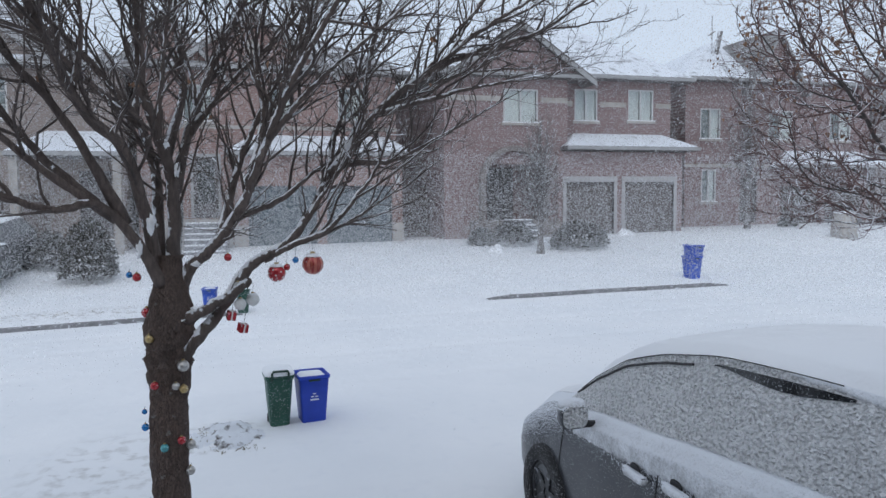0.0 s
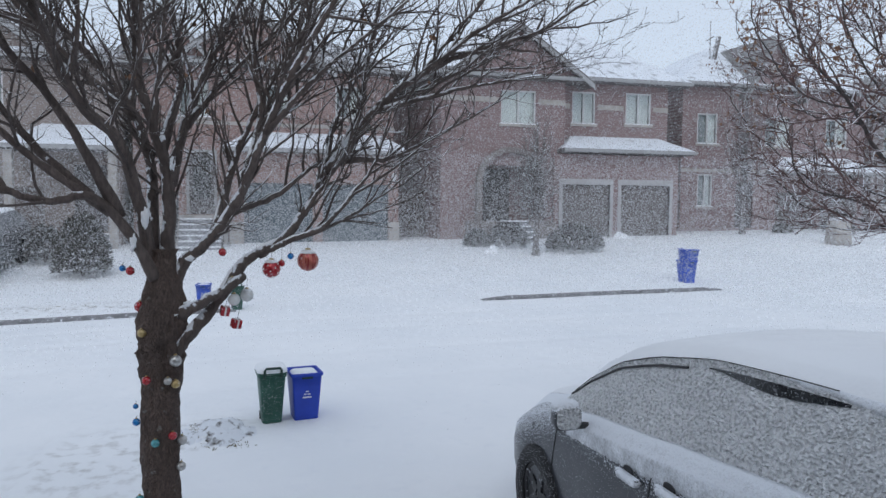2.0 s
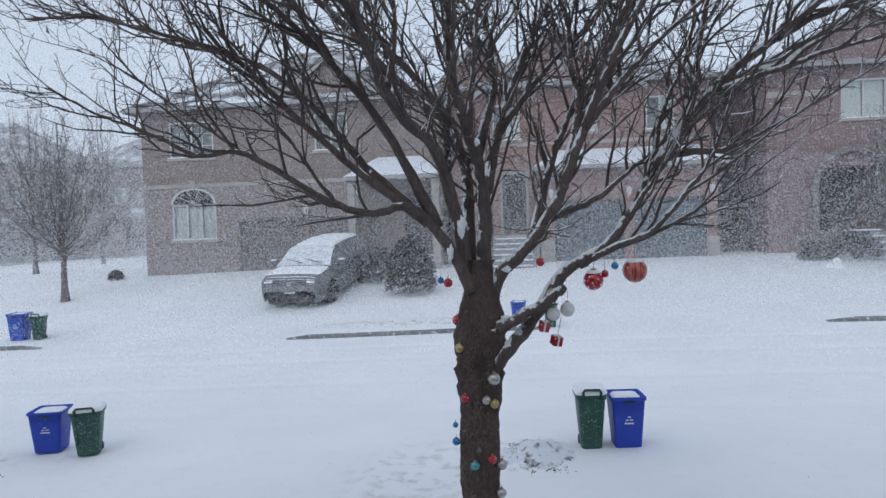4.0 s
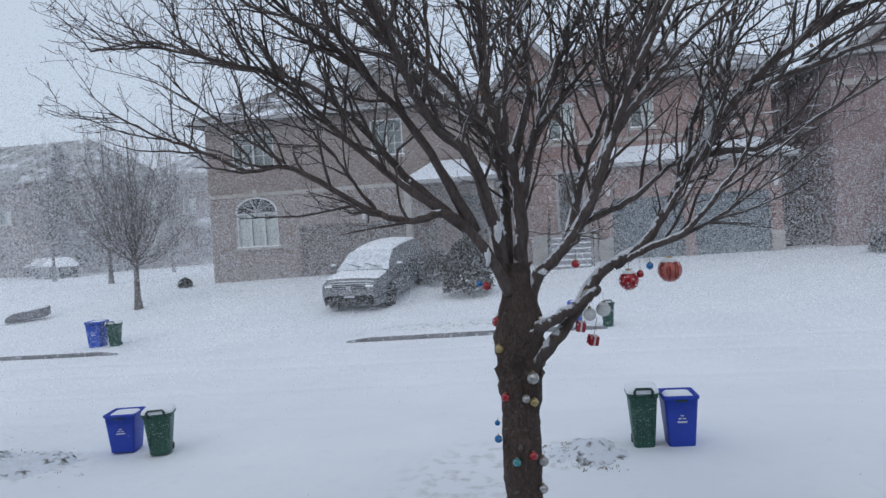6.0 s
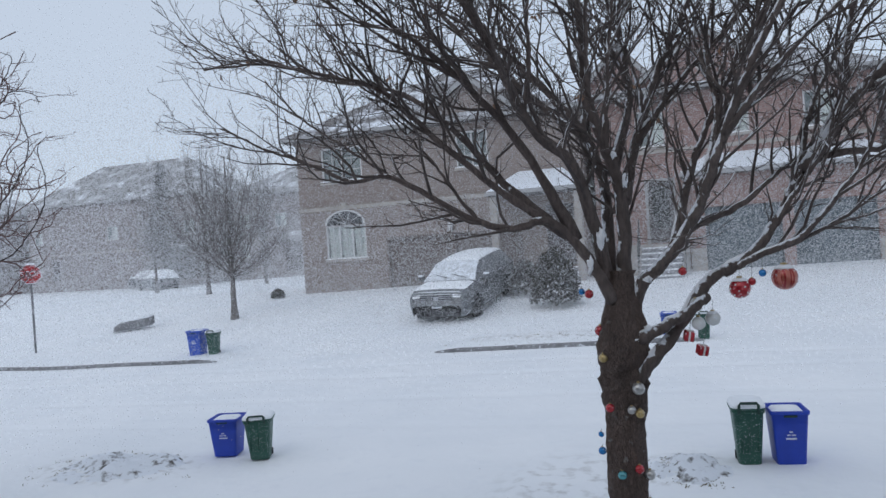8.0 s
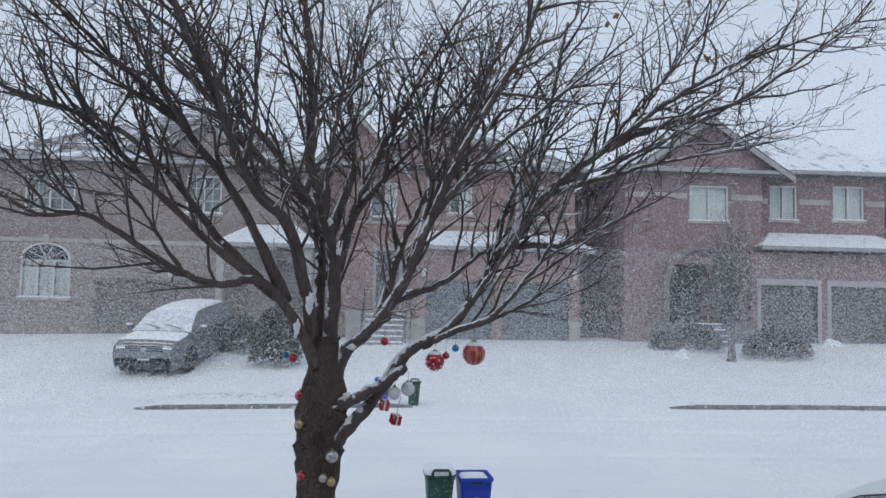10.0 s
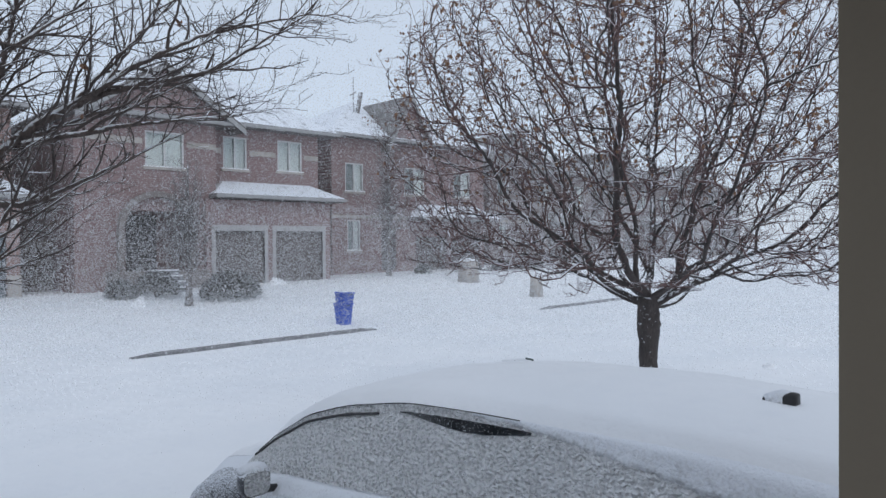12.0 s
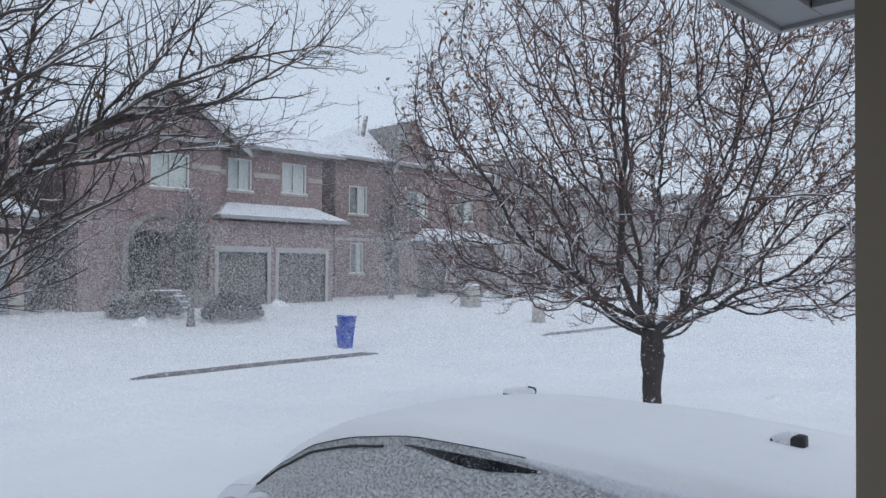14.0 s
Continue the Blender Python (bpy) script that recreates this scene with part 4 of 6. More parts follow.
    if lv:
        tagged(part("leaves", (lv, lf), LEAF, tree, "few dry brown leaves"), kind="stuff")
    if sv:
        tagged(part("snow_clots", (sv, sf), SNOW, tree, "snow caught on the limbs", True), kind="stuff")
    return tree


def fan_limbs(base, height, n, reach, top, r0, seed, low=0.25):
    """Limbs that leave the top of a trunk and arch up and outwards."""
    rng, out = random.Random(seed), []
    for k in range(n):
        a = 2.399 * k + rng.uniform(-0.3, 0.3)
        steep = (k + 0.5) / n
        ro, zt = reach * (1.05 - 0.85 * steep ** 1.2), height + (top - height) * (low + (1 - low) * steep ** 0.7)
        c, s = math.cos(a), math.sin(a)
        z0 = height - 0.2 + 0.35 * steep
        pts = [Vector((0, 0, z0))]
        for t in (0.2, 0.45, 0.72, 1.0):
            wob = rng.uniform(-0.14, 0.14)
            pts.append(Vector((ro * t * c - wob * s, ro * t * s + wob * c, z0 + (zt - z0) * t ** (1.7 - 0.9 * steep) + rng.uniform(-0.08, 0.08))))
        out.append(([tuple(Vector(base) + p) for p in pts], r0 * (0.8 + 0.3 * rng.random()), 0.007))
    return out


FRONT_LIMBS = (
    (((0.17, 4.05, 1.86), (0.04, 4.01, 2.11), (-0.14, 3.97, 2.31), (-0.34, 3.93, 2.28), (-0.60, 3.89, 2.38), (-0.97, 3.86, 2.61), (-1.21, 3.82, 2.61), (-1.43, 3.78, 2.72), (-1.69, 3.74, 2.83), (-1.96, 3.70, 2.98)), 0.037, 0.005, 0.3),
    (((-0.15, 4.00, 2.31), (-0.43, 4.08, 2.58), (-0.74, 4.17, 2.93), (-1.09, 4.25, 3.18), (-1.57, 4.33, 3.32), (-2.10, 4.42, 3.55), (-2.62, 4.50, 3.57)), 0.03, 0.006),
    (((-0.01, 4.05, 2.20), (-0.25, 3.89, 2.72), (-0.50, 3.72, 3.06), (-0.77, 3.56, 3.33), (-1.04, 3.40, 3.57)), 0.036, 0.008),
    (((0.14, 4.10, 1.95), (0.02, 3.94, 2.56), (-0.16, 3.78, 2.78), (-0.30, 3.62, 3.15), (-0.45, 3.46, 3.51), (-0.50, 3.30, 3.81)), 0.052, 0.012),
    (((0.15, 4.15, 2.05), (0.09, 4.36, 2.66), (-0.20, 4.58, 3.10), (-0.62, 4.79, 3.60), (-0.90, 5.00, 4.22)), 0.05, 0.012),
    (((0.22, 4.10, 1.90), (0.24, 4.08, 2.35), (0.19, 4.06, 2.60), (0.09, 4.04, 2.97), (0.08, 4.02, 3.40), (0.01, 4.00, 4.05)), 0.06, 0.016),
    (((0.19, 4.15, 2.55), (0.28, 4.50, 3.02), (0.23, 4.85, 3.62), (0.35, 5.20, 4.49)), 0.036, 0.01),
    (((0.24, 4.10, 2.38), (0.31, 4.30, 2.71), (0.47, 4.50, 3.18), (0.65, 4.70, 3.58), (1.01, 4.90, 4.29)), 0.042, 0.01),
    (((0.28, 4.10, 1.88), (0.48, 4.02, 2.11), (0.64, 3.93, 2.37), (0.75, 3.85, 2.66), (0.93, 3.77, 3.06), (1.14, 3.68, 3.42), (1.27, 3.60, 3.78)), 0.05, 0.012),
    (((0.64, 4.00, 2.38), (0.74, 4.23, 2.82), (0.72, 4.47, 3.29), (0.93, 4.70, 4.04)), 0.03, 0.008),
    (((0.19, 4.09, 1.33), (0.30, 4.05, 1.50), (0.48, 4.07, 1.71), (0.65, 4.09, 1.95), (0.89, 4.11, 2.10), (1.09, 4.14, 2.41), (1.31, 4.16, 2.81), (1.37, 4.18, 3.12), (1.51, 4.20, 3.84)), 0.056, 0.013, 0.5),
    (((1.12, 4.13, 2.47), (1.42, 4.08, 2.86), (1.70, 4.04, 3.08), (2.03, 3.99, 3.34), (2.34, 3.95, 3.53), (2.60, 3.90, 3.65)), 0.036, 0.007),
    (((1.22, 4.14, 2.54), (1.56, 4.26, 2.58), (2.00, 4.38, 2.80), (2.39, 4.50, 3.01)), 0.022, 0.006),
    (((1.42, 4.10, 2.84), (1.70, 3.93, 2.91), (2.00, 3.77, 2.98), (2.33, 3.60, 3.03)), 0.022, 0.006),
    (((0.72, 4.10, 1.98), (0.88, 4.08, 2.06), (1.09, 4.06, 2.15), (1.29, 4.04, 2.38), (1.38, 4.02, 2.51), (1.48, 4.00, 2.83)), 0.026, 0.008, 0.55),
    (((0.57, 4.05, 2.23), (0.82, 4.17, 2.32), (1.11, 4.28, 2.54), (1.45, 4.40, 2.65)), 0.026, 0.007, 0.4),
    (((0.28, 4.05, 1.65), (0.50, 3.97, 1.78), (0.63, 3.90, 1.88)), 0.034, 0.03, 0.95),
    (((-0.05, 4.02, 2.22), (-0.35, 3.95, 2.46), (-0.63, 3.89, 2.72), (-0.85, 3.82, 2.95), (-0.99, 3.75, 3.09), (-1.27, 3.68, 3.19), (-1.59, 3.62, 3.28), (-1.94, 3.55, 3.28)), 0.028, 0.006),
    (((0.31, 4.30, 2.71), (0.53, 4.40, 3.0), (0.85, 4.50, 3.35), (1.2, 4.60, 3.8)), 0.026, 0.007),
    (((0.48, 4.02, 2.11), (0.60, 4.20, 2.55), (0.80, 4.35, 3.0), (1.08, 4.50, 3.45), (1.4, 4.60, 3.9)), 0.03, 0.008),
    (((0.75, 3.85, 2.66), (1.0, 3.80, 2.95), (1.35, 3.75, 3.25), (1.75, 3.70, 3.6)), 0.022, 0.006),
    (((1.09, 4.14, 2.41), (1.2, 4.30, 2.8), (1.42, 4.45, 3.2), (1.75, 4.60, 3.7)), 0.022, 0.006),
    (((0.08, 4.06, 2.75), (-0.19, 4.18, 2.97), (-0.44, 4.26, 3.25), (-0.70, 4.34, 3.52), (-0.94, 4.42, 3.83), (-1.12, 4.50, 4.11)), 0.028, 0.01),
    (((1.70, 4.04, 3.08), (1.98, 4.06, 3.21), (2.42, 3.98, 3.36), (2.77, 3.90, 3.60), (3.08, 3.83, 3.84)), 0.024, 0.005),
    (((2.34, 3.95, 3.53), (2.68, 3.96, 3.67), (3.09, 3.91, 3.80), (3.34, 3.86, 3.83)), 0.012, 0.003),
    (((1.42, 4.08, 2.86), (1.62, 4.12, 2.95), (1.97, 4.16, 3.11), (2.42, 4.21, 3.17), (2.72, 4.25, 3.29)), 0.016, 0.004),
)
front_tree = plant_tree("tree", pose(0.2, 4.1, -0.02), "bare street tree hung with ornaments, snow on its limbs",
           (((0.2, 4.1, -0.1), (0.18, 4.1, 0.5), (0.17, 4.1, 1.0), (0.19, 4.1, 1.5), (0.205, 4.1, 2.02)), (0.106, 0.098), 0.36), FRONT_LIMBS, 5,
           (0.85, 0.28, 0.10), (11, 12, 9), 0.75, 0.40, clots=0.9, thin=0.86, leaves=0.006)


def fork_snow(x, y, z, w, h, seed):
    """Wet snow packed into a fork."""
    bm = bmesh.new()
    bmesh.ops.create_icosphere(bm, subdivisions=3, radius=1.0)
    for p in bm.verts:
        k = 1 + 0.8 * noise.noise(p.co * 1.9 + Vector((seed, 0, 0))) + 0.2 * noise.noise(p.co * 5 + Vector((seed, 0, 0)))
        p.co = Vector((p.co.x * w * 0.65 * k + x - 0.2, p.co.y * w * k + y - 4.1, p.co.z * h * 0.65 * k + z + 0.02))
    part("fork_snow", bm, SNOW, front_tree, "", True)


for i, (x, z, w, h) in enumerate(((0.125, 2.20, 0.032, 0.075), (0.262, 2.49, 0.018, 0.05), (0.605, 2.262, 0.025, 0.022), (0.345, 1.97, 0.03, 0.025), (0.215, 2.63, 0.02, 0.03),
                                  (0.26, 1.66, 0.035, 0.022), (0.06, 2.06, 0.022, 0.06), (0.33, 1.72, 0.03, 0.02))):
    fork_snow(x, 3.99 + 0.03 * (i % 2), z, w, h, i * 3.7)
SECOND = (7.55, 4.24, 0.0)


def crown_strands(fork, mid, reach, high, n, seed, step=0.11):
    """Grow branches towards scattered buds that fill a round crown; returns (points, radius at the root, radius at the tip)."""
    rs = np.random.RandomState(seed)
    buds = rs.normal(size=(n, 3))
    buds /= np.linalg.norm(buds, axis=1)[:, None]
    buds *= (rs.uniform(0.03, 1.0, n) ** 0.40)[:, None] * (1 + 0.10 * np.sin(4 * buds[:, :1] + 3 * buds[:, 1:2]))
    buds *= (reach, reach, high)
    buds[:, 2] += mid
    # the underside of the crown is a shallow bowl above the fork
    edge = np.hypot(buds[:, 0], buds[:, 1])
    buds = buds[buds[:, 2] > fork + 0.20 + 0.10 * np.abs(edge - 1.2)]
    nodes, parent = [np.array((0.0, 0.0, fork + 0.04 * k)) for k in range(5)], [-1, 0, 1, 2, 3]
    for k in range(11):
        # the first shoots leave the fork at many angles, the low ones level
        a, lean = 2.399 * k, 0.10 + 0.9 * ((k * 4) % 11) / 11
        way, at = np.array((math.cos(a), math.sin(a), lean)), k % 5
        way /= np.linalg.norm(way)
        for j in range(4):
            nodes.append(nodes[at] + (way + rs.normal(0, 0.14, 3)) * step)
            parent.append(at)
            at = len(nodes) - 1
    P = np.array(nodes)
    near = np.full(len(buds), 1e9)
    who = np.zeros(len(buds), int)

    def meet(first):
        nonlocal near, who
        d = np.linalg.norm(buds[:, None] - P[None, first:], axis=2)
        k = d.argmin(1)
        m = d[np.arange(len(buds)), k]
        better = m < near
        who[better], near[better] = k[better] + first, m[better]

    meet(0)
    for _ in range(70):
        live = near < 2.2
        if not live.any():
            break
        fresh, roots = [], []
        for i in np.unique(who[live]):
            way = buds[live & (who == i)] - P[i]
            way = (way / np.linalg.norm(way, axis=1)[:, None]).mean(0)
            if parent[i] >= 0:
                old = P[i] - P[parent[i]]
                way = way + 0.45 * old / np.linalg.norm(old)
            way = way + rs.normal(0, 0.16, 3)
            fresh.append(P[i] + way / np.linalg.norm(way) * step)
            roots.append(int(i))
        first = len(P)
        P = np.vstack([P, fresh])
        parent += roots
        meet(first)
        keep = near > 0.125
        buds, near, who = buds[keep], near[keep], who[keep]
        if not len(buds):
            break
    kids = {i: [] for i in range(-1, len(P))}
    for i, q in enumerate(parent):
        kids[q].append(i)
    load = np.zeros(len(P))
    for i in range(len(P) - 1, -1, -1):
        load[i] = max(1.0, sum(load[k] for k in kids[i]))
    rad = 0.0036 * load ** 0.44
    out, todo = [], [(0, 0)]
    while todo:
        root, i = todo.pop()
        line = [root] if root != i else []
        while True:
            line.append(i)
            rest = sorted(kids[i], key=lambda k: -load[k])
            if not rest:
                break
            todo += [(i, k) for k in rest[1:]]
            i = rest[0]
        if len(line) > 2:
            out.append(([Vector(P[k]) for k in line], min(0.05, rad[line[1]]), max(0.0035, rad[line[-1]])))
    return out


strands = crown_strands(1.62, 3.55, 3.1, 2.7, 5600, 8)
plant_tree("tree", pose(*SECOND), "bare street tree with a few dry brown leaves",
           (((7.55, 4.24, -0.05), (7.54, 4.24, 0.5), (7.56, 4.25, 1.0), (7.55, 4.24, 1.35), (7.55, 4.24, 1.75)), (0.1, 0.095), 0.2),
           [([tuple(p + Vector(SECOND)) for p in line[::2] + ([line[-1]] if len(line) % 2 == 0 else [])], r0, r1, 0.2) for line, r0, r1 in strands if r0 > 0.0095],
           7, (0.45, 0.25, 0.11), (5, 13, 9), 0.8, 0.2, DARK_BARK, TWIG_RED, leaves=0.16, sides=7, clots=0.3,
           shoots=[(line, r0) for line, r0, r1 in strands if r0 <= 0.0095])


THIRD = (-7.25, 4.2, ground_z(-7.25, 4.2))
strands = crown_strands(1.62, 3.5, 2.95, 2.6, 2600, 17)
plant_tree("tree", pose(*THIRD), "bare street tree beside the road junction",
           (((-7.25, 4.2, THIRD[2] - 0.05), (-7.24, 4.2, THIRD[2] + 0.5), (-7.26, 4.21, THIRD[2] + 1.0), (-7.25, 4.2, THIRD[2] + 1.35), (-7.25, 4.2, THIRD[2] + 1.75)), (0.1, 0.095), 0.2),
           [([tuple(p + Vector(THIRD)) for p in line[::2] + ([line[-1]] if len(line) % 2 == 0 else [])], r0, r1, 0.2) for line, r0, r1 in strands if r0 > 0.0095],
           18, (0.45, 0.24, 0.10), (4, 7, 4), 0.8, 0.2, DARK_BARK, TWIG_RED, sides=7, clots=0.3,
           shoots=[(line, r0) for line, r0, r1 in strands if r0 <= 0.0095])


def far_tree(x, y, height, reach, seed, label="young bare tree standing in the snow"):
    z = ground_z(x, y)
    fork = height * 0.27
    plant_tree("tree", pose(x, y, z), label, (((x, y, z - 0.05), (x, y, z + fork * 0.5), (x + 0.02, y, z + fork), (x, y, z + height * 0.5), (x, y, z + height * 0.93)), (0.11, 0.02), 0.0),
               fan_limbs((x, y, z), fork, 20, reach, height, 0.03, seed, 0.15), seed, (0.9, 0.4), (9, 9), 0.75, 0.35, FAR_BARK, FAR_BARK, sides=6, group="young trees")


far_tree(-14.3, 21.5, 6.0, 2.3, 21)
far_tree(-22.3, 31.0, 8.0, 3.0, 22)
far_tree(-27.5, 44.5, 11.0, 2.8, 23)
far_tree(10.2, 21.8, 4.6, 0.9, 24)
far_tree(21.5, 26.0, 7.5, 1.6, 25)
far_tree(-33.0, 40.0, 9.0, 2.6, 26)


def spruce(x, y, height, reach, seed):
    """A conifer: a straight stem with whorls of drooping sprays."""
    rng, z = random.Random(seed), ground_z(x, y)
    t = thing("spruce", pose(x, y, z), "tall dark spruce between distant houses", "tree")
    v, f = [], []
    tube(v, f, [Vector((0, 0, -0.1)), Vector((0, 0, height * 0.5)), Vector((0, 0, height))], [0.2, 0.12, 0.02], 8)
    part("trunk", (v, f), FAR_BARK, t, "", True)
    v, f = [], []
    for k in range(1500):
        h = rng.random() ** 1.3
        a, out = rng.uniform(0, 2 * math.pi), reach * (1 - h) * rng.uniform(0.25, 1.0) + 0.1
        c = Vector((out * math.cos(a), out * math.sin(a), height * (0.1 + 0.9 * h) - 0.25 * out))
        u = Vector((math.cos(a), math.sin(a), rng.uniform(-0.5, 0.1))).normalized() * rng.uniform(0.4, 0.8)
        w = Vector((-math.sin(a), math.cos(a), rng.uniform(-0.4, 0.4))) * rng.uniform(0.08, 0.16)
        i = len(v)
        v += [c - u * 0.4 - w, c - u * 0.4 + w, c + u * 0.6 + w * 0.3, c + u * 0.6 - w * 0.3]
        f.append((i, i + 1, i + 2, i + 3))
    tagged(part("foliage", (v, f), BUSH, t), kind="stuff")


spruce(-45.2, 56.0, 11.6, 2.6, 61)


# ---- bushes ----
def bush(x, y, w, h, seed, label="low evergreen bush dusted with snow", n=420, d=None):
    """Many small sprays of needles round a few stems."""
    rng, z = random.Random(seed), ground_z(x, y)
    d = d or w
    b = thing("bush", pose(x, y, z), label, "bush", "garden bushes")
    v, f = [], []
    for _ in range(6):
        a = rng.uniform(0, 6.28)
        tube(v, f, [Vector((0, 0, -0.05)), Vector((0.3 * w * math.cos(a), 0.3 * d * math.sin(a), h * 0.6))], [0.02, 0.006], 5)
    part("stems", (v, f), WOOD, b)
    v, f = [], []
    for _ in range(2 * n):
        a, e, r = rng.uniform(0, 6.28), math.acos(rng.uniform(0, 1)), rng.uniform(0.55, 1.05) ** 0.6
        c = Vector((0.5 * w * r * math.sin(e) * math.cos(a), 0.5 * d * r * math.sin(e) * math.sin(a), h * (0.08 + 0.88 * r * math.cos(e))))
        out = Vector((c.x, c.y, c.z * 0.6)).normalized()
        s = rng.uniform(0.05, 0.10) * (0.6 + 0.4 * h)
        for _ in range(3):
            u = (out + Vector((rng.gauss(0, 0.6), rng.gauss(0, 0.6), rng.gauss(0.2, 0.5)))).normalized()
            t = u.orthogonal().normalized() * s * 0.3
            t.rotate(Matrix.Rotation(rng.uniform(0, 3.1), 3, u))
            i = len(v)
            v += [c - t, c + t, c + u * s + t * 0.3, c + u * s * 1.1 - t * 0.3]
            f.append((i, i + 1, i + 2, i + 3))
    tagged(part("foliage", (v, f), BUSH, b), kind="stuff")
    return b


bush(-3.1, 20.7, 1.35, 1.65, 31, "tall dark evergreen bush dusted with snow", 700)
bush(-4.4, 22.6, 1.0, 1.1, 36)
bush(11.9, 22.4, 2.1, 0.95, 32, "wide low bush dusted with snow", 800, 1.3)
bush(10.0, 23.8, 1.5, 0.85, 33, "low bush dusted with snow", 500)
bush(8.9, 24.0, 0.9, 0.6, 34)
bush(24.0, 26.5, 0.8, 0.5, 35)
bush(26.4, 25.8, 1.3, 0.9, 37)
bush(28.6, 25.6, 1.0, 0.6, 38)
bush(30.8, 25.4, 1.2, 0.7, 39)
bush(-14.95, 25.4, 0.5, 0.34, 40)


def twiggy_shrub(x, y, w, h, seed, label):
    """A dormant shrub: upright forking stems with buds."""
    rng, z = random.Random(seed), ground_z(x, y)
    b = thing("shrub", pose(x, y, z), label, "bush")
    v, f, bv, bf = [], [], [], []
    for _ in range(90):
        a, r = rng.uniform(0, 6.28), rng.random() ** 0.5
        p = Vector((0.22 * w * r * math.cos(a), 0.22 * w * r * math.sin(a), 0))
        tip = Vector((0.5 * w * r * math.cos(a), 0.5 * w * r * math.sin(a), h * (1.05 - 0.25 * r * r) * rng.uniform(0.85, 1.05)))
        line = curve_points([p, p.lerp(tip, 0.5) + Vector((rng.gauss(0, 0.02), rng.gauss(0, 0.02), 0.03)), tip], 6)
        tube(v, f, line, [0.006, 0.005, 0.0045, 0.004, 0.003, 0.002], 4)
        for _ in range(3):
            q = line[rng.randint(2, 5)]
            go = Vector((rng.gauss(0, 0.5), rng.gauss(0, 0.5), 1)).normalized()
            e = q + go * rng.uniform(0.05, 0.14)
            tube(v, f, [q, e], [0.003, 0.0018], 3)
            if rng.random() < 0.4:
                leafy(bv, bf, e, rng, 0.02)
    part("stems", (v, f), TWIG, b)
    part("buds", (bv, bf), LEAF, b)


twiggy_shrub(-0.75, 3.75, 0.75, 0.62, 41, "leafless twiggy shrub beside the porch")


def snow_heap(x, y, w, d, h, seed, label, cat="snow heap", mat=SNOW):
    rng = random.Random(seed)
    v, f = [], []
    nx, ny = (22, 16) if mat == SNOW else (54, 40)
    z0 = ground_z(x, y)
    for j in range(ny + 1):
        for i in range(nx + 1):
            u, t = i / nx * 2 - 1, j / ny * 2 - 1
            r = smooth(1.05 - (math.hypot(u, t) * (1 + 0.22 * noise.noise((u * 1.7, t * 1.7, seed + 4)))) ** 1.5)
            k = 0.6 + 0.6 * noise.noise((u * 2.2 + seed, t * 2.2, 0)) + 0.3 * noise.noise((u * 6, t * 6, seed))
            if mat != SNOW:
                k += 0.35 * noise.noise((u * 11, t * 11, seed)) + 0.25 * noise.noise((u * 23, t * 23, seed))
            lie = ground_z(x + u * w / 2, y + t * d / 2) - z0
            v.append((u * w / 2, t * d / 2, lie + h * r * k - 0.02 - 0.05 * (1 - r)))
    for j in range(ny):
        for i in range(nx):
            q = j * (nx + 1) + i
            f.append((q, q + 1, q + nx + 2, q + nx + 1))
    ob = new("snow_mound", mesh_of("snow_mound", v, f, mat, True))
    ob.matrix_world = pose(x, y, z0)
    tagged(ob, label, cat, "heaps of snow")


snow_heap(1.3, 4.3, 0.75, 0.4, 0.2, 1, "small snow-capped stone edging beside the driveway")
snow_heap(0.38, 7.15, 1.3, 1.4, 0.09, 2, "rough snow and soil heap behind the tree", mat=SOIL_SNOW)
snow_heap(-6.0, 7.05, 2.5, 1.6, 0.12, 12, "rough lumpy snow heap with soil showing through", mat=SOIL_SNOW)
snow_heap(8.9, 22.4, 0.7, 0.5, 0.3, 5, "snow-covered rocks in a flower bed")
snow_heap(12.6, 24.6, 0.9, 0.5, 0.3, 6, "snow-covered rocks in a flower bed")
snow_heap(15.4, 25.4, 1.0, 0.6, 0.3, 7, "shovelled snow beside the garage")
snow_heap(16.3, 6.15, 0.9, 0.4, 0.14, 8, "small clod of snow on the road")
snow_heap(13.4, 5.4, 0.5, 0.35, 0.12, 9, "small clod of snow on the road")


def grass_tufts(name, spots, seed, label):
    rng, v, f = random.Random(seed), [], []
    for cx, cy, rx, ry, n in spots:
        for _ in range(n):
            x, y = cx + rng.gauss(0, rx), cy + rng.gauss(0, ry)
            z = ground_z(x, y)
            for _ in range(rng.randint(2, 6)):
                go = Vector((rng.gauss(0, 0.9), rng.gauss(0, 0.7), 0.7)).normalized()
                p = Vector((x + rng.gauss(0, 0.03), y + rng.gauss(0, 0.03), z - 0.01))
                tube(v, f, [p, p + go * rng.uniform(0.015, 0.045)], [0.006, 0.003], 3)
    tagged(part(name, (v, f), STRAW), label, "grass", kind="stuff")


grass_tufts("dead_grass", ((0.2, 7.2, 0.16, 0.16, 16), (0.5, 6.85, 0.14, 0.08, 10), (-6.4, 7.2, 0.35, 0.2, 20), (-5.7, 7.2, 0.3, 0.2, 12),
                           (-5.3, 6.9, 0.25, 0.15, 6), (-2.6, 16.3, 1.2, 0.25, 30), (9, 16.4, 1.2, 0.2, 6), (-6.6, 6.6, 0.25, 0.15, 6), (0.6, 6.75, 0.1, 0.04, 6)), 3, "dead grass and soil poking through thin snow")


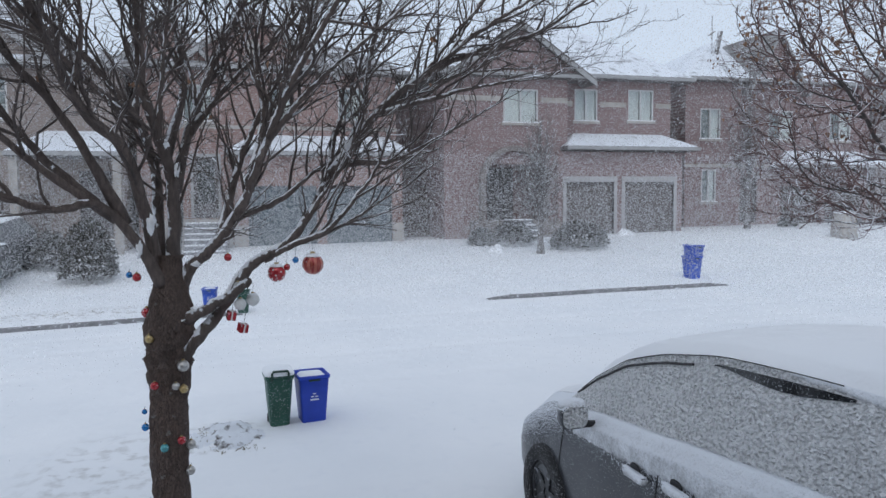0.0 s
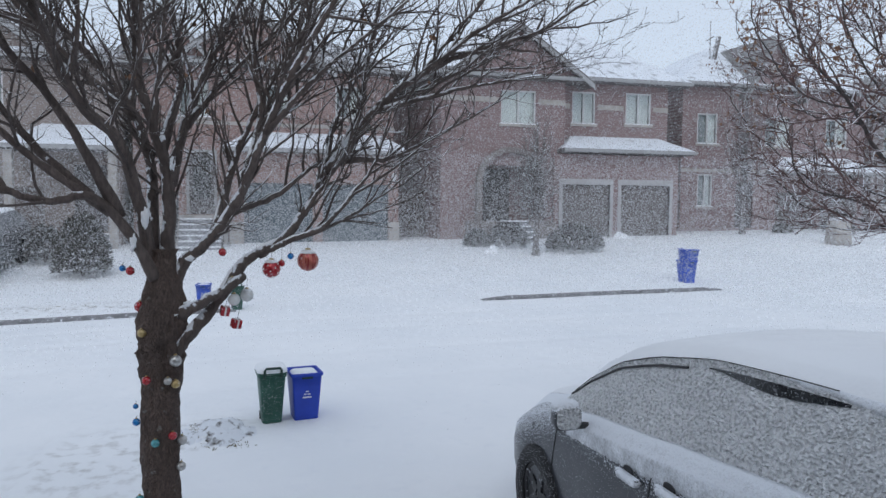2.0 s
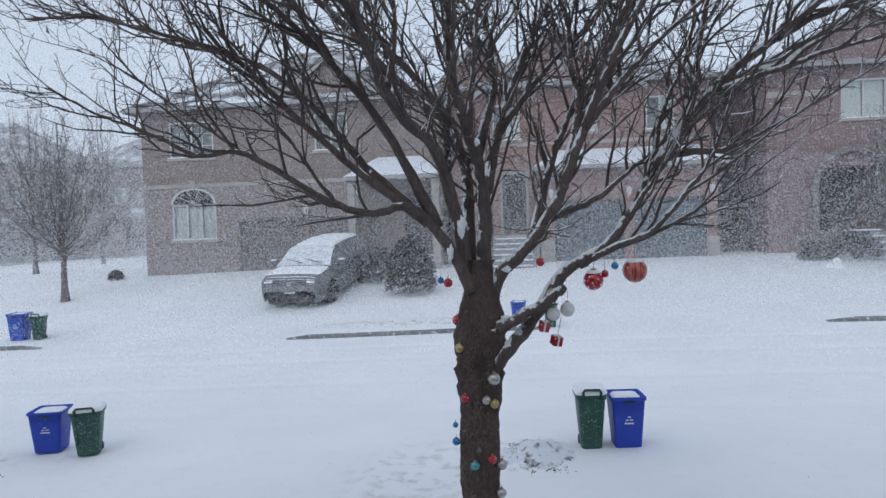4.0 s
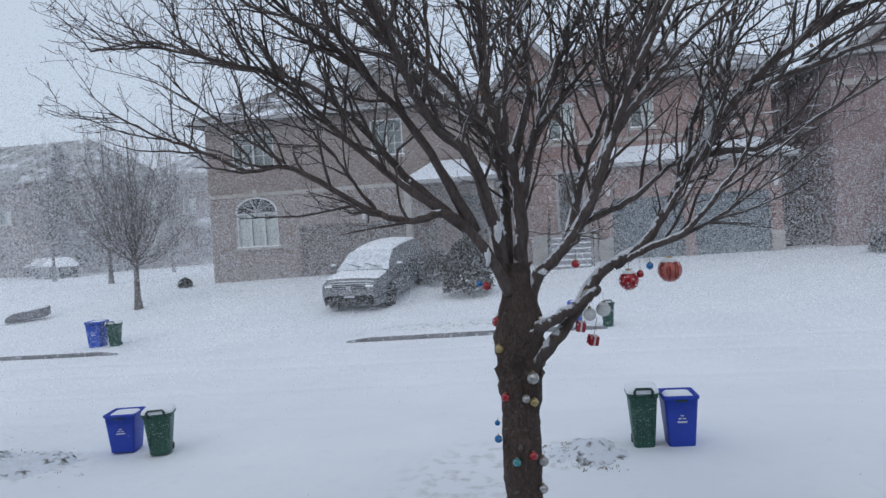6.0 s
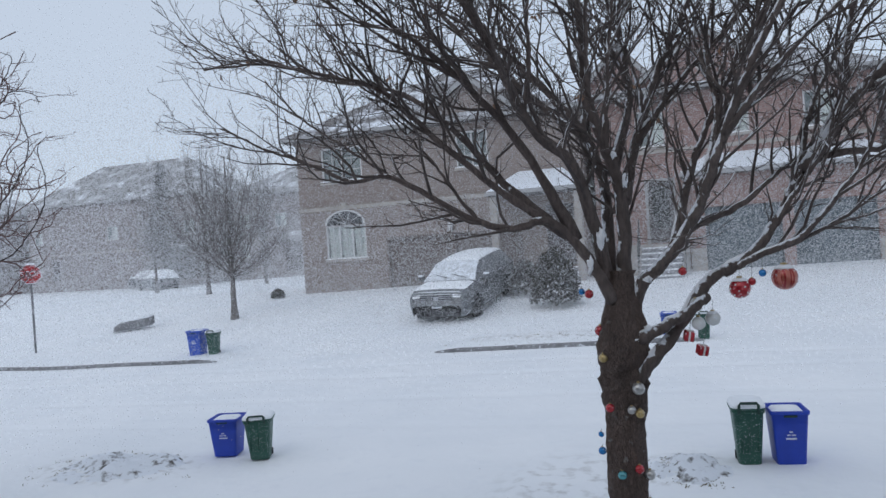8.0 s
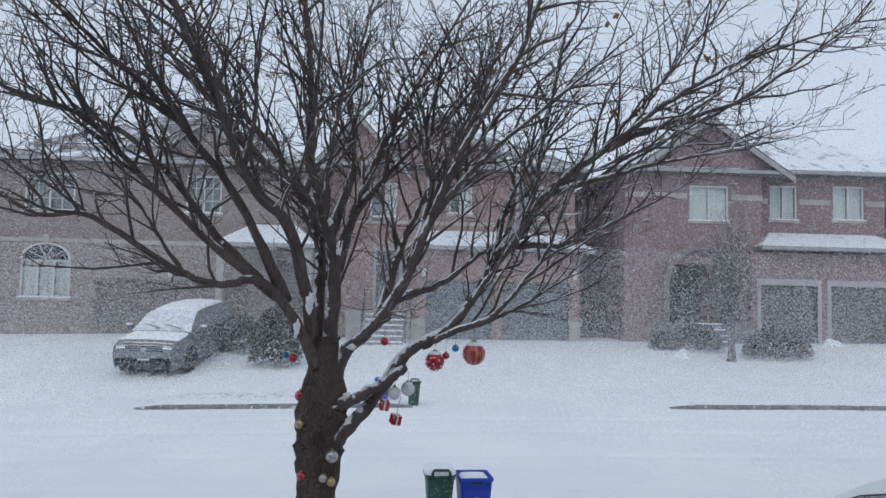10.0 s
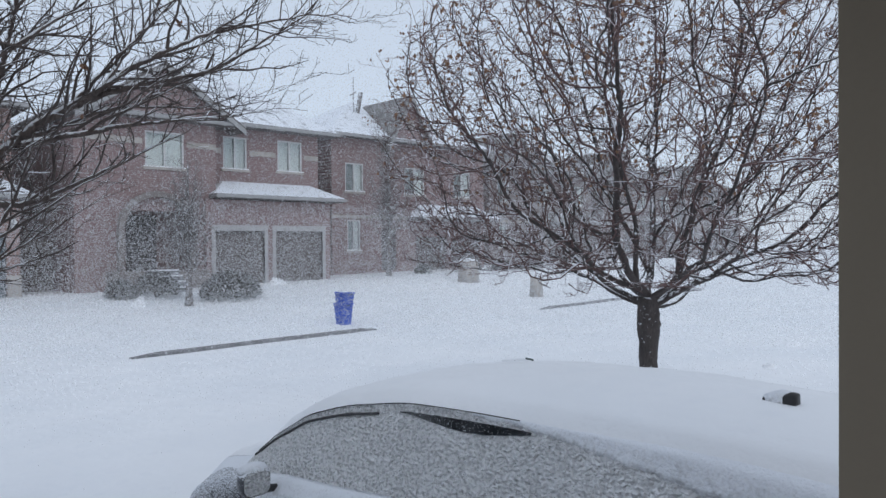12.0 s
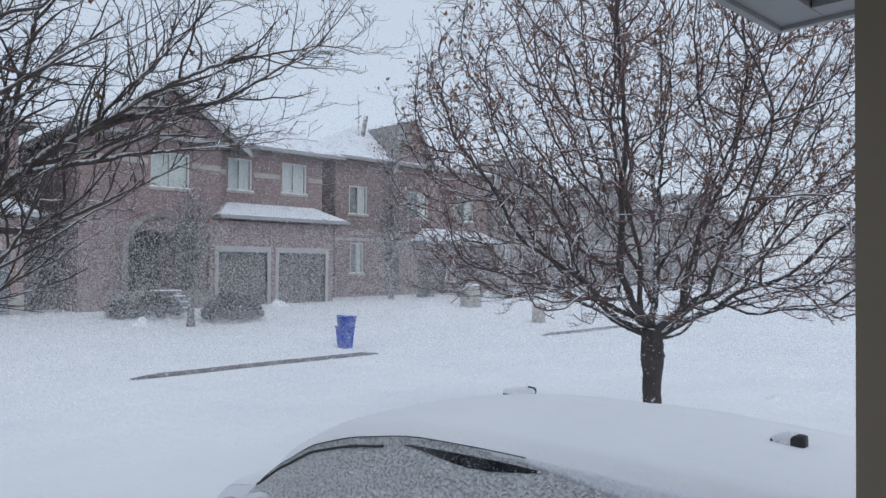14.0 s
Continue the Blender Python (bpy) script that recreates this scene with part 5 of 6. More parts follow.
# ---- vehicles ----
def station_at(table, y):
    """The section numbers of a car body at y, smoothly between the table's rows."""
    ys = [r[0] for r in table]
    i = max(0, min(len(ys) - 2, sum(1 for v in ys if v <= y) - 1))
    a, b = table[i], table[i + 1]
    t = (y - a[0]) / (b[0] - a[0])
    pa, pb = table[max(0, i - 1)], table[min(len(table) - 1, i + 2)]
    out = []
    for k in range(1, 7):
        da = (b[k] - pa[k]) / (b[0] - pa[0]) * (b[0] - a[0])
        db = (pb[k] - a[k]) / (pb[0] - a[0]) * (b[0] - a[0])
        h = (2 * t ** 3 - 3 * t * t + 1) * a[k] + (t ** 3 - 2 * t * t + t) * da * 0.8 + (3 * t * t - 2 * t ** 3) * b[k] + (t ** 3 - t * t) * db * 0.8
        out.append(h)
    return out


def section(table, y, sill):
    """Half a section, from the middle of the top down to the sill: (x, z) pairs."""
    zt, ze, we, zb, wb, w = station_at(table, y)
    zm = (zb + sill) / 2
    return [(0, zt), (we * 0.35, zt - 0.004), (we * 0.65, zt - (zt - ze) * 0.22), (we * 0.87, zt - (zt - ze) * 0.55), (we, ze),
            (we + (wb - we) * 0.35, ze + (zb - ze) * 0.33), (we + (wb - we) * 0.7, ze + (zb - ze) * 0.68), (wb, zb), (w - 0.01, zb - 0.05),
            (w + 0.005, zm + 0.1), (w, zm - 0.05), (w - 0.015, sill + 0.12), (w - 0.06, sill)]


def sheet(table, ys, r0, r1, side, sill, lift=0.0):
    """Body surface between the section's rows r0 and r1; side -1, 1, or 0 for both."""
    verts, faces = [], []
    cols = None
    for y in ys:
        s = section(table, y, sill)
        line = []
        if side in (0, -1):
            line += [(-x, z) for x, z in (s[r1:r0:-1] if side == 0 else s[r1:r0 - 1 if r0 else None:-1])]
        if side == 0:
            line += [(x, z) for x, z in s[r0:r1 + 1]]
        if side == 1:
            line += [(x, z) for x, z in s[r0:r1 + 1]]
        cols = len(line)
        for x, z in line:
            o = lift * (1 if x >= 0 else -1)
            verts.append((x + o * 0.9, y, z + abs(o) * 0.4))
    for j in range(len(ys) - 1):
        for i in range(cols - 1):
            q = j * cols + i
            faces.append((q, q + 1, q + cols + 1, q + cols))
    return verts, faces


def spread(a, b, n):
    return [a + (b - a) * i / n for i in range(n + 1)]


def along(table, y, row, sill, side, out=0.0):
    """A point of the body's surface at y, at a section row (may be fractional)."""
    s = section(table, y, sill)
    i = min(int(row), len(s) - 2)
    t = row - i
    x, z = s[i][0] + (s[i + 1][0] - s[i][0]) * t, s[i][1] + (s[i + 1][1] - s[i][1]) * t
    return Vector((side * (x + out), y, z + out * 0.3))


def wheel(parent, x, y, z, r, side):
    """A tyre with its rim and spokes."""
    prof = ((r * 0.66, 0.10), (r * 0.92, 0.105), (r, 0.08), (r, -0.08), (r * 0.92, -0.105), (r * 0.66, -0.10))
    secs = [[Vector((side * dx, rr * math.cos(a), rr * math.sin(a))) for rr, dx in prof] for a in np.linspace(0, 2 * math.pi, 29)]
    v, f = loft(secs, False)
    w = part("wheel", (v, f), RUBBER, parent, "black winter tyre", True)
    w.location = (x, y, z)
    bm = bmesh.new()
    for k in range(5):
        a = 2 * math.pi * k / 5 + 0.3
        p = box(bmesh.new(), -0.02, 0.02, -0.035, 0.035, 0.03, r * 0.64, bevel=0.01)
        p.transform(Matrix.Translation((side * 0.05, 0, 0)) @ Matrix.Rotation(a, 4, "X"))
        me = bpy.data.meshes.new("tmp")
        p.to_mesh(me)
        p.free()
        bm.from_mesh(me)
        bpy.data.meshes.remove(me)
    part("spokes", bm, RIM, w)
    ring = [[Vector((side * dx, rr * math.cos(a), rr * math.sin(a))) for rr, dx in ((r * 0.58, 0.07), (r * 0.68, 0.085), (r * 0.68, -0.05), (r * 0.58, -0.05))] for a in np.linspace(0, 2 * math.pi, 29)]
    part("rim", loft(ring, False), RIM, w, "", True)
    hub = [[Vector((side * dx, rr * math.cos(a), rr * math.sin(a))) for a in np.linspace(0, 2 * math.pi, 14, endpoint=False)] for rr, dx in ((r * 0.64, -0.02), (r * 0.2, -0.01), (r * 0.12, 0.06), (0.01, 0.065))]
    part("hub", loft(hub), TRIM_BLACK, w)


def snow_blanket(parent, table, ya, yb, r1, sill, depth, seed, n=60):
    """The snow that lies on a car, thinning towards its edges and on the bonnet."""
    def thin_at(y):
        if table[-1][0] < 2.3:
            return 1 - 0.55 * smooth((y - 1.0) / 0.5)
        # little lies on the header above the windscreen and on the nose
        return (1 - 0.97 * smooth((y - 0.30) / 0.12) * smooth((1.42 - y) / 0.12)) * (1 - 0.9 * smooth((y - 1.95) / 0.25))

    verts, faces, cols = [], [], 0
    for j, y in enumerate(spread(ya, yb, n)):
        s = section(table, y, sill)[:r1 + 1]
        fine = []
        for (xa, za), (xb, zb) in zip(s, s[1:]):
            fine += [(xa + (xb - xa) * t, za + (zb - za) * t) for t in (0, 0.33, 0.66)]
        fine.append(s[-1])
        line = [(-x, z) for x, z in fine[:0:-1]] + fine
        cols = len(line)
        end = smooth(j / n * 12) * smooth((n - j) / n * 12)
        for x, z in line:
            edge = smooth((1.0 - abs(x) / max(0.05, s[-1][0])) * 7 + 0.12)
            k = (0.75 + 0.18 * noise.noise((x * 1.6, y * 1.6, seed)) + 0.10 * noise.noise((x * 9, y * 9, seed)) + 0.05 * noise.noise((x * 25, y * 25, seed)))
            verts.append((x, y, z - 0.01 + (depth * k * edge + 0.012) * (0.15 + 0.85 * end) * thin_at(y)))
    for j in range(n):
        for i in range(cols - 1):
            q = j * cols + i
            faces.append((q, q + 1, q + cols + 1, q + cols))
    return part("snow_blanket", (verts, faces), SNOW, parent, "fresh snow lying on the bodywork", True)


def door_mirror(parent, x, y, z, side, paint_mat, s=1.0):
    v, f = loft([[Vector((p.x, k, p.y)) for p in rounded(0.185 * w * s, 0.155 * w * s, 0, 0.05 * w * s)] for k, w in ((0.06 * s, 0.55), (0.045 * s, 0.85), (0.0, 1.0), (-0.05 * s, 1.0), (-0.058 * s, 0.94))])
    m = part("door_mirror", (v, f), paint_mat, parent, "", True)
    m.location = (x, y, z)
    v, f = loft([[Vector((p.x, k, p.y)) for p in rounded(0.168 * s, 0.138 * s, 0, 0.045 * s)] for k in (-0.0585 * s, -0.063 * s)])
    part("mirror_glass", (v, f), CRUST, m)
    v, f = [], []
    tube(v, f, [Vector((-side * 0.02, 0.0, -0.06 * s)), Vector((-side * 0.17, 0.03, -0.085 * s))], [0.028 * s, 0.022 * s], 8, True)
    part("mirror_arm", (v, f), TRIM_BLACK, m)
    v, f = loft([[Vector((p.x, p.y, k)) for p in rounded(0.18 * w * s, 0.11 * w * s, 0, 0.05 * w * s)] for k, w in ((0.055 * s, 1.02), (0.075 * s, 1.03), (0.098 * s, 0.85), (0.108 * s, 0.45))])
    part("mirror_snow", (v, f), PACKED, m, "", True)


def front_end(parent, table, y, w, zt, zb, near):
    """Grille, lamps and plate of a car that faces +y."""
    part("grille", boxes((-w * 0.62, w * 0.62, y - 0.12, y + 0.012, zt - 0.2, zt), bevel=0.02), TRIM_BLACK, parent)
    for k in range(3):
        part("grille_bar", boxes((-w * 0.6, w * 0.6, y + 0.008, y + 0.025, zt - 0.17 + k * 0.06, zt - 0.15 + k * 0.06)), CHROME, parent)
    for s in (-1, 1):
        v, f = loft([[Vector((s * (w * 0.76 + p.x), yy, zt - 0.08 + p.y)) for p in rounded(0.30, 0.14, 0, 0.05)] for yy in (y - 0.22, y - 0.025)])
        part("headlight", (v, f), CHROME, parent, "clear headlight rimmed with snow")
    part("badge", boxes((-0.08, 0.08, y + 0.026, y + 0.035, zt - 0.17, zt - 0.03), bevel=0.01), CHROME, parent)
    part("number_plate", boxes((-0.16, 0.16, y + 0.01, y + 0.022, zb, zb + 0.15)), LABEL_WHITE, parent, "white number plate")
    part("plate_bar", boxes((-0.11, 0.11, y + 0.0225, y + 0.024, zb + 0.05, zb + 0.10)), GARAGE_BLUE, parent)
    part("lower_grille", boxes((-w * 0.7, w * 0.7, y - 0.1, y + 0.006, zb - 0.16, zb - 0.03), bevel=0.02), TRIM_BLACK, parent)


def parked_car(m, label, table, sill, wheels, radius, cabin, body_mat, upper_mat, depth, mirror, belt_snow, crust=CRUST, dense=1.0):
    """A car facing +y, with its origin on the ground under its middle."""
    car = thing("car", m, label, "car")
    y0, y1 = table[0][0], table[-1][0]
    ys = spread(y0, y1, int(70 * dense))
    part("body", sheet(table, ys, 8, 12, -1, sill), body_mat, car, "", True)
    part("body", sheet(table, ys, 8, 12, 1, sill), body_mat, car, "", True)
    part("roof", sheet(table, ys, 0, 4, 0, sill), upper_mat, car, "snow-covered roof and bonnet", True)
    ca, cb, cm = cabin
    for s in (-1, 1):
        part("shoulder", sheet(table, ys, 7, 8, s, sill), upper_mat, car, "", True)
        part("pillar", sheet(table, spread(y0, ca, 8), 4, 7, s, sill), upper_mat, car, "", True)
        part("fender", sheet(table, spread(cb, y1, 16), 4, 7, s, sill), PACKED if belt_snow else upper_mat, car, "", True)
        part("side_window", sheet(table, spread(ca, cm - 0.03, 24), 4, 7, s, sill), crust, car, "rear side window crusted with snow", True)
        part("side_window", sheet(table, spread(cm + 0.03, cb, 24), 4, 7, s, sill), crust, car, "front side window crusted with snow", True)
        part("door_pillar", sheet(table, spread(cm - 0.03, cm + 0.03, 2), 4, 7, s, sill), crust, car, "", True)
        # window seal and roof gutter
        for ra, yy, rad in ((4.3, spread(cm + 0.05, cb - 0.02, 20), 0.0075), (3.97, spread(ca + 1.35, cb - 0.05, 30), 0.0028)):
            v, f = [], []
            tube(v, f, [along(table, y, ra, sill, s, 0.004 if ra > 4 else 0.014) for y in yy], [rad] * len(yy), 6, True)
            part("seal", (v, f), TRIM_BLACK, car)
        if belt_snow:
            # snow lodged on the ledge under the windows
            v, f = [], []
            secs = []
            for y in spread(ca + 0.1, cb - 0.22, 150):
                k = 0.85 + 0.4 * noise.noise((y * 5, s, 0)) + 0.35 * noise.noise((y * 19, s, 3)) + 0.25 * noise.noise((y * 47, s, 7))
                h = 0.040 * k * (0.55 + 0.45 * smooth((cb - y) / 0.8))
                a = [along(table, y, 6.65, sill, s, 0.0), along(table, y, 6.8, sill, s, 0.3 * h), along(table, y, 7.1, sill, s, (0.7 + 0.2 * noise.noise((y * 31, 1, s))) * h),
                     along(table, y, 7.4, sill, s, (0.5 + 0.3 * noise.noise((y * 26, 2, s))) * h), along(table, y, 7.7, sill, s, (0.75 + 0.25 * noise.noise((y * 31, 3, s))) * h),
                     along(table, y, 8.0, sill, s, (0.6 + 0.25 * noise.noise((y * 37, 4, s))) * h), along(table, y, 8.25 + 0.1 * noise.noise((y * 23, 5, s)), sill, s, 0.25 * h), along(table, y, 8.4 + 0.12 * noise.noise((y * 29, 6, s)), sill, s, -0.006)]
                secs.append(a)
            part("ledge_snow", loft(secs), PACKED, car, "", True)
        for yy in wheels:
            ring = along(table, yy, 10.5, sill, s, 0)
            # black disc on the uncut body stands in for the shaded wheel well
            disc = [[Vector((abs(ring.x) * s + s * dx, yy + rr * math.cos(a), max(0.06, radius + rr * math.sin(a)))) for a in np.linspace(0, 2 * math.pi, 26, endpoint=False)] for rr, dx in ((radius * 1.2, -0.05), (radius * 1.2, 0.004), (radius * 1.13, 0.01), (radius * 1.1, 0.002))]
            part("wheel_well_shade", loft(disc), TRIM_BLACK, car, "", True)
            wheel(car, s * (abs(ring.x) - 0.055), yy, radius, radius, s)
        mx = abs(along(table, mirror[0], 7.0, sill, s, 0).x)
        door_mirror(car, s * (mx + 0.19), mirror[0] + (0.2 if belt_snow and s > 0 else 0), mirror[1] + (0.04 if belt_snow and s > 0 else 0), s, body_mat, mirror[2])
    part("underbody", boxes((-0.75, 0.75, y0 + 0.25, y1 - 0.25, sill - 0.05, sill + 0.25)), TRIM_BLACK, car)
    snow_blanket(car, table, y0 + 0.02, y1 - 0.05, 4, sill, depth, 3.0, int(110 * dense))
    return car


# the car in the driveway; y from its middle
NEAR = ((-2.62, 0.95, 0.92, 0.62, 0.90, 0.70, 0.72), (-2.54, 1.12, 1.07, 0.66, 1.0, 0.78, 0.83), (-2.32, 1.50, 1.43, 0.60, 1.16, 0.80, 0.88),
        (-1.90, 1.615, 1.545, 0.61, 1.20, 0.83, 0.90), (-0.95, 1.625, 1.575, 0.645, 1.18, 0.855, 0.91), (-0.15, 1.595, 1.55, 0.66, 1.11, 0.865, 0.915),
        (0.30, 1.55, 1.48, 0.665, 1.06, 0.865, 0.915), (0.70, 1.465, 1.375, 0.68, 1.03, 0.865, 0.915), (1.0, 1.335, 1.225, 0.71, 1.0, 0.865, 0.91),
        (1.25, 1.13, 1.055, 0.76, 0.985, 0.86, 0.905), (1.42, 1.05, 1.01, 0.76, 0.96, 0.85, 0.895), (1.72, 0.98, 0.93, 0.70, 0.84, 0.82, 0.905),
        (1.96, 0.88, 0.82, 0.60, 0.70, 0.73, 0.86), (2.10, 0.74, 0.69, 0.50, 0.55, 0.60, 0.76), (2.19, 0.53, 0.50, 0.44, 0.47, 0.49, 0.58))
SILL = 0.2
near_car = parked_car(pose(3.42, 2.70, 0.02), "dark grey hatchback crusted with fresh snow in the driveway", NEAR, SILL, (-1.42, 1.44), 0.33,
                      (-2.12, 1.24, 0.08), CAR_PAINT, CAR_FROST, 0.055, (0.74, 1.075, 0.88), True)


def bare_glass(car):
    """The dark slit along the top of the rear door window where the snow has slid away."""
    for s in (-1, 1):
        secs = []
        for i, y in enumerate(spread(-0.84, -0.03, 24)):
            t = i / 24
            low = 4.27 + 0.38 * math.sin(math.pi * min(1, t * 0.9 + 0.08)) ** 1.4 * (1.1 - 0.55 * t) * (0.92 + 0.12 * noise.noise((y * 14, 0, 0)))
            secs.append([along(NEAR, y, 4.24, SILL, s, 0.005), along(NEAR, y, low, SILL, s, 0.004), along(NEAR, y, low, SILL, s, 0.002), along(NEAR, y, 4.24, SILL, s, 0.002)])
        part("bare_glass", loft(secs), BLACK_GLASS, car, "bare dark window glass")


def car_fittings(car):
    for s in (-1, 1):
        for y, z in ((0.26, 0.90), (-0.10, 0.945)):
            side = abs(along(NEAR, y, 9.0, SILL, s, 0).x)
            cup = [[Vector((s * (side + dx), y + 0.02 + rr * 1.15 * math.cos(a), z + 0.014 + rr * 0.62 * math.sin(a))) for a in np.linspace(0, 2 * math.pi, 18, endpoint=False)] for rr, dx in ((0.045, 0.0), (0.038, 0.004))]
            h = part("door_handle", boxes((min(s * (side + 0.012), s * (side + 0.04)), max(s * (side + 0.012), s * (side + 0.04)), y - 0.11, y + 0.09, z - 0.016, z + 0.016), bevel=0.012), CAR_PAINT, car)
            part("handle_cup", loft(cup), TRIM_BLACK, h)
            v, f = loft([[Vector((s * (side + 0.026) + p.x, y - 0.02 + p.y, z - 0.012 + dz)) for p in rounded(0.045 * k, 0.19 * k, 0, 0.016 * k)] for dz, k in ((-0.012, 0.9), (0.010, 1.05), (0.022, 0.85), (0.028, 0.5))])
            part("handle_snow", (v, f), PACKED, h, "", True)
        for yy in (0.085, 1.16):
            v, f = [], []
            tube(v, f, [along(NEAR, yy + 0.02 * k, 8.3 + 3.4 * k / 8, SILL, s, 0.001) for k in range(9)], [0.004] * 9, 5)
            part("door_gap", (v, f), TRIM_BLACK, car)
    # low fin: bare and upright at its tail, buried in blown snow towards the front
    v, f = loft([[Vector((p.x, y, 1.665 + p.y)) for p in rounded(w, h, 0, min(w, h) * 0.35)] for y, w, h in ((-1.62, 0.045, 0.10), (-1.60, 0.05, 0.105), (-1.55, 0.045, 0.09), (-1.49, 0.04, 0.05))])
    fin = part("roof_antenna", (v, f), TRIM_BLACK, car, "dark fin antenna poking out of the snow", True)
    v, f = loft([[Vector((p.x, y, 1.68 + p.y)) for p in rounded(w, h, 0, min(w, h) * 0.4)] for y, w, h in ((-1.59, 0.03, 0.08), (-1.56, 0.055, 0.09), (-1.52, 0.06, 0.06), (-1.49, 0.03, 0.03))])
    part("antenna_snow", (v, f), PACKED, fin, "", True)
    front_end(car, NEAR, 2.12, 0.5, 0.62, 0.36, True)


def rear_window_snow(car):
    """Snow that has slid from the roof over the top of the rear side glass, thickening towards the tail."""
    for s in (-1, 1):
        secs = []
        for y in spread(-2.45, -0.5, 70):
            k = smooth((-0.5 - y) / 1.6)
            low = 4.1 + 0.85 * k + 0.10 * noise.noise((y * 9, s, 2)) + 0.06 * noise.noise((y * 27, s, 5))
            h = 0.006 + 0.022 * k
            line = [along(NEAR, y, 3.2 + (low - 3.2) * i / 9, SILL, s, h * math.sin(math.pi * (0.25 + 0.72 * i / 9)) * (1 + 0.25 * noise.noise((y * 16, i * 0.9, s)))) for i in range(10)]
            secs.append(line + [along(NEAR, y, low, SILL, s, -0.01), along(NEAR, y, 3.2, SILL, s, -0.02)])
        part("rear_window_snow", loft(secs), PACKED, car, "", True)


bare_glass(near_car)
rear_window_snow(near_car)
car_fittings(near_car)

BIG = ((-2.5, 1.0, 0.97, 0.74, 0.95, 0.80, 0.82), (-2.42, 1.26, 1.21, 0.68, 1.1, 0.88, 0.93), (-2.2, 1.56, 1.50, 0.64, 1.16, 0.92, 0.97), (-1.7, 1.66, 1.59, 0.65, 1.15, 0.93, 0.99),
       (-0.6, 1.69, 1.62, 0.67, 1.12, 0.94, 0.99), (0.2, 1.66, 1.59, 0.67, 1.10, 0.94, 0.99), (0.5, 1.60, 1.54, 0.69, 1.09, 0.93, 0.99), (1.0, 1.33, 1.29, 0.76, 1.08, 0.93, 0.985),
       (1.35, 1.13, 1.10, 0.84, 1.05, 0.92, 0.98), (1.9, 1.08, 1.04, 0.86, 1.0, 0.90, 0.97), (2.3, 1.01, 0.97, 0.82, 0.92, 0.86, 0.93), (2.45, 0.86, 0.84, 0.78, 0.82, 0.82, 0.87),
       (2.5, 0.6, 0.58, 0.74, 0.55, 0.78, 0.8))
SUV_GLASS = paint("frosted_suv_glass", (0.12, 0.125, 0.13), 0.3, 0.2, 5, 40, 0.1, dust=0.4, dust_scale=60)
suv_at = (-5.95, 21.45)
suv_slope = math.degrees(math.atan2(ground_z(-6, 23.0) - ground_z(-6, 19.9), 3.1))
suv = parked_car(pose(suv_at[0], suv_at[1], ground_z(*suv_at) - 0.05, -suv_slope, 0, 175) @ Matrix.Scale(0.92, 4), "dark grey SUV with snow on windscreen and roof", BIG, 0.26, (-1.5, 1.5), 0.38,
                 (-2.15, 1.1, -0.35), SUV_PAINT, SUV_PAINT, 0.05, (0.95, 1.18, 1.1), False, SUV_GLASS, 0.6)
SCREEN = paint("snow_dusted_windscreen", (0.60, 0.62, 0.65), 0.6, 0.25, 3, 30, 0.5, 0.01, dust=0.9, dust_scale=7)
part("windscreen", sheet(BIG, spread(0.42, 1.32, 14), 0, 4, 0, 0.26, 0.05), SCREEN, suv, "windscreen under thin uneven snow", True)
for x0, x1 in ((-0.55, 0.0), (0.05, 0.6)):
    v, f = [], []
    tube(v, f, [Vector((x0, 1.27, 1.22)), Vector((x1, 1.12, 1.33))], [0.012, 0.008], 5, True)
    part("wiper", (v, f), TRIM_BLACK, suv)
front_end(suv, BIG, 2.44, 0.86, 0.92, 0.52, False)

for cx, cy, turn in ((-44.6, 54.0, 62), (-50.5, 59.5, 66)):
    parked_car(pose(cx, cy, ground_z(cx, cy), 0, 0, turn), "distant parked car buried in snow", BIG, 0.26, (-1.5, 1.5), 0.36, (-2.15, 1.1, -0.35),
               SUV_PAINT, SNOW, 0.12, (0.95, 1.18, 1.0), False, SNOW, 0.35)


# ---- bins ----
def blue_bin(m, label, mat=BIN_BLUE, group="recycling bins", snow=True):
    """An open tapered box with a rolled rim, hand slots and a printed mark."""
    b = thing("recycling_bin", m, label, "bin", group)
    outer = [rounded(0.30 + 0.09 * t, 0.33 + 0.09 * t, 0.62 * t, 0.035) for t in (0, 0.02, 0.5, 0.93)]
    rim = [rounded(0.405, 0.435, 0.575, 0.04), rounded(0.415, 0.445, 0.585, 0.04), rounded(0.415, 0.445, 0.615, 0.04), rounded(0.40, 0.43, 0.622, 0.038), rounded(0.375, 0.405, 0.615, 0.035)]
    inner = [rounded(0.365, 0.395, 0.5, 0.035), rounded(0.345, 0.375, 0.42, 0.035)]
    part("tub", loft(outer + rim + inner), mat, b, "", True)
    part("printed_mark", boxes((-0.055, 0.055, -0.1925, -0.1845, 0.30, 0.318)), LABEL_WHITE, b, "white printed bars")
    for k, (x, z) in enumerate(((-0.025, 0.35), (0.025, 0.35), (0.0, 0.385))):
        part("printed_arrow", boxes((x - 0.018, x + 0.018, -0.2005, -0.186, z - 0.006, z + 0.006)), LABEL_WHITE, b)
    part("handle_slot", boxes((-0.07, 0.07, -0.226, -0.20, 0.55, 0.575), bevel=0.008), BIN_HANDLE, b)
    if snow:
        v, f = loft([[p + Vector((0, 0.02, 0)) for p in rounded(0.36 * w, 0.36 * w, z, 0.08 * w)] for w, z in ((1.0, 0.52), (0.97, 0.575), (0.8, 0.61), (0.4, 0.625))])
        part("snow_heap", (v, f), SNOW, b, "snow fallen into the tub", True)
    return b


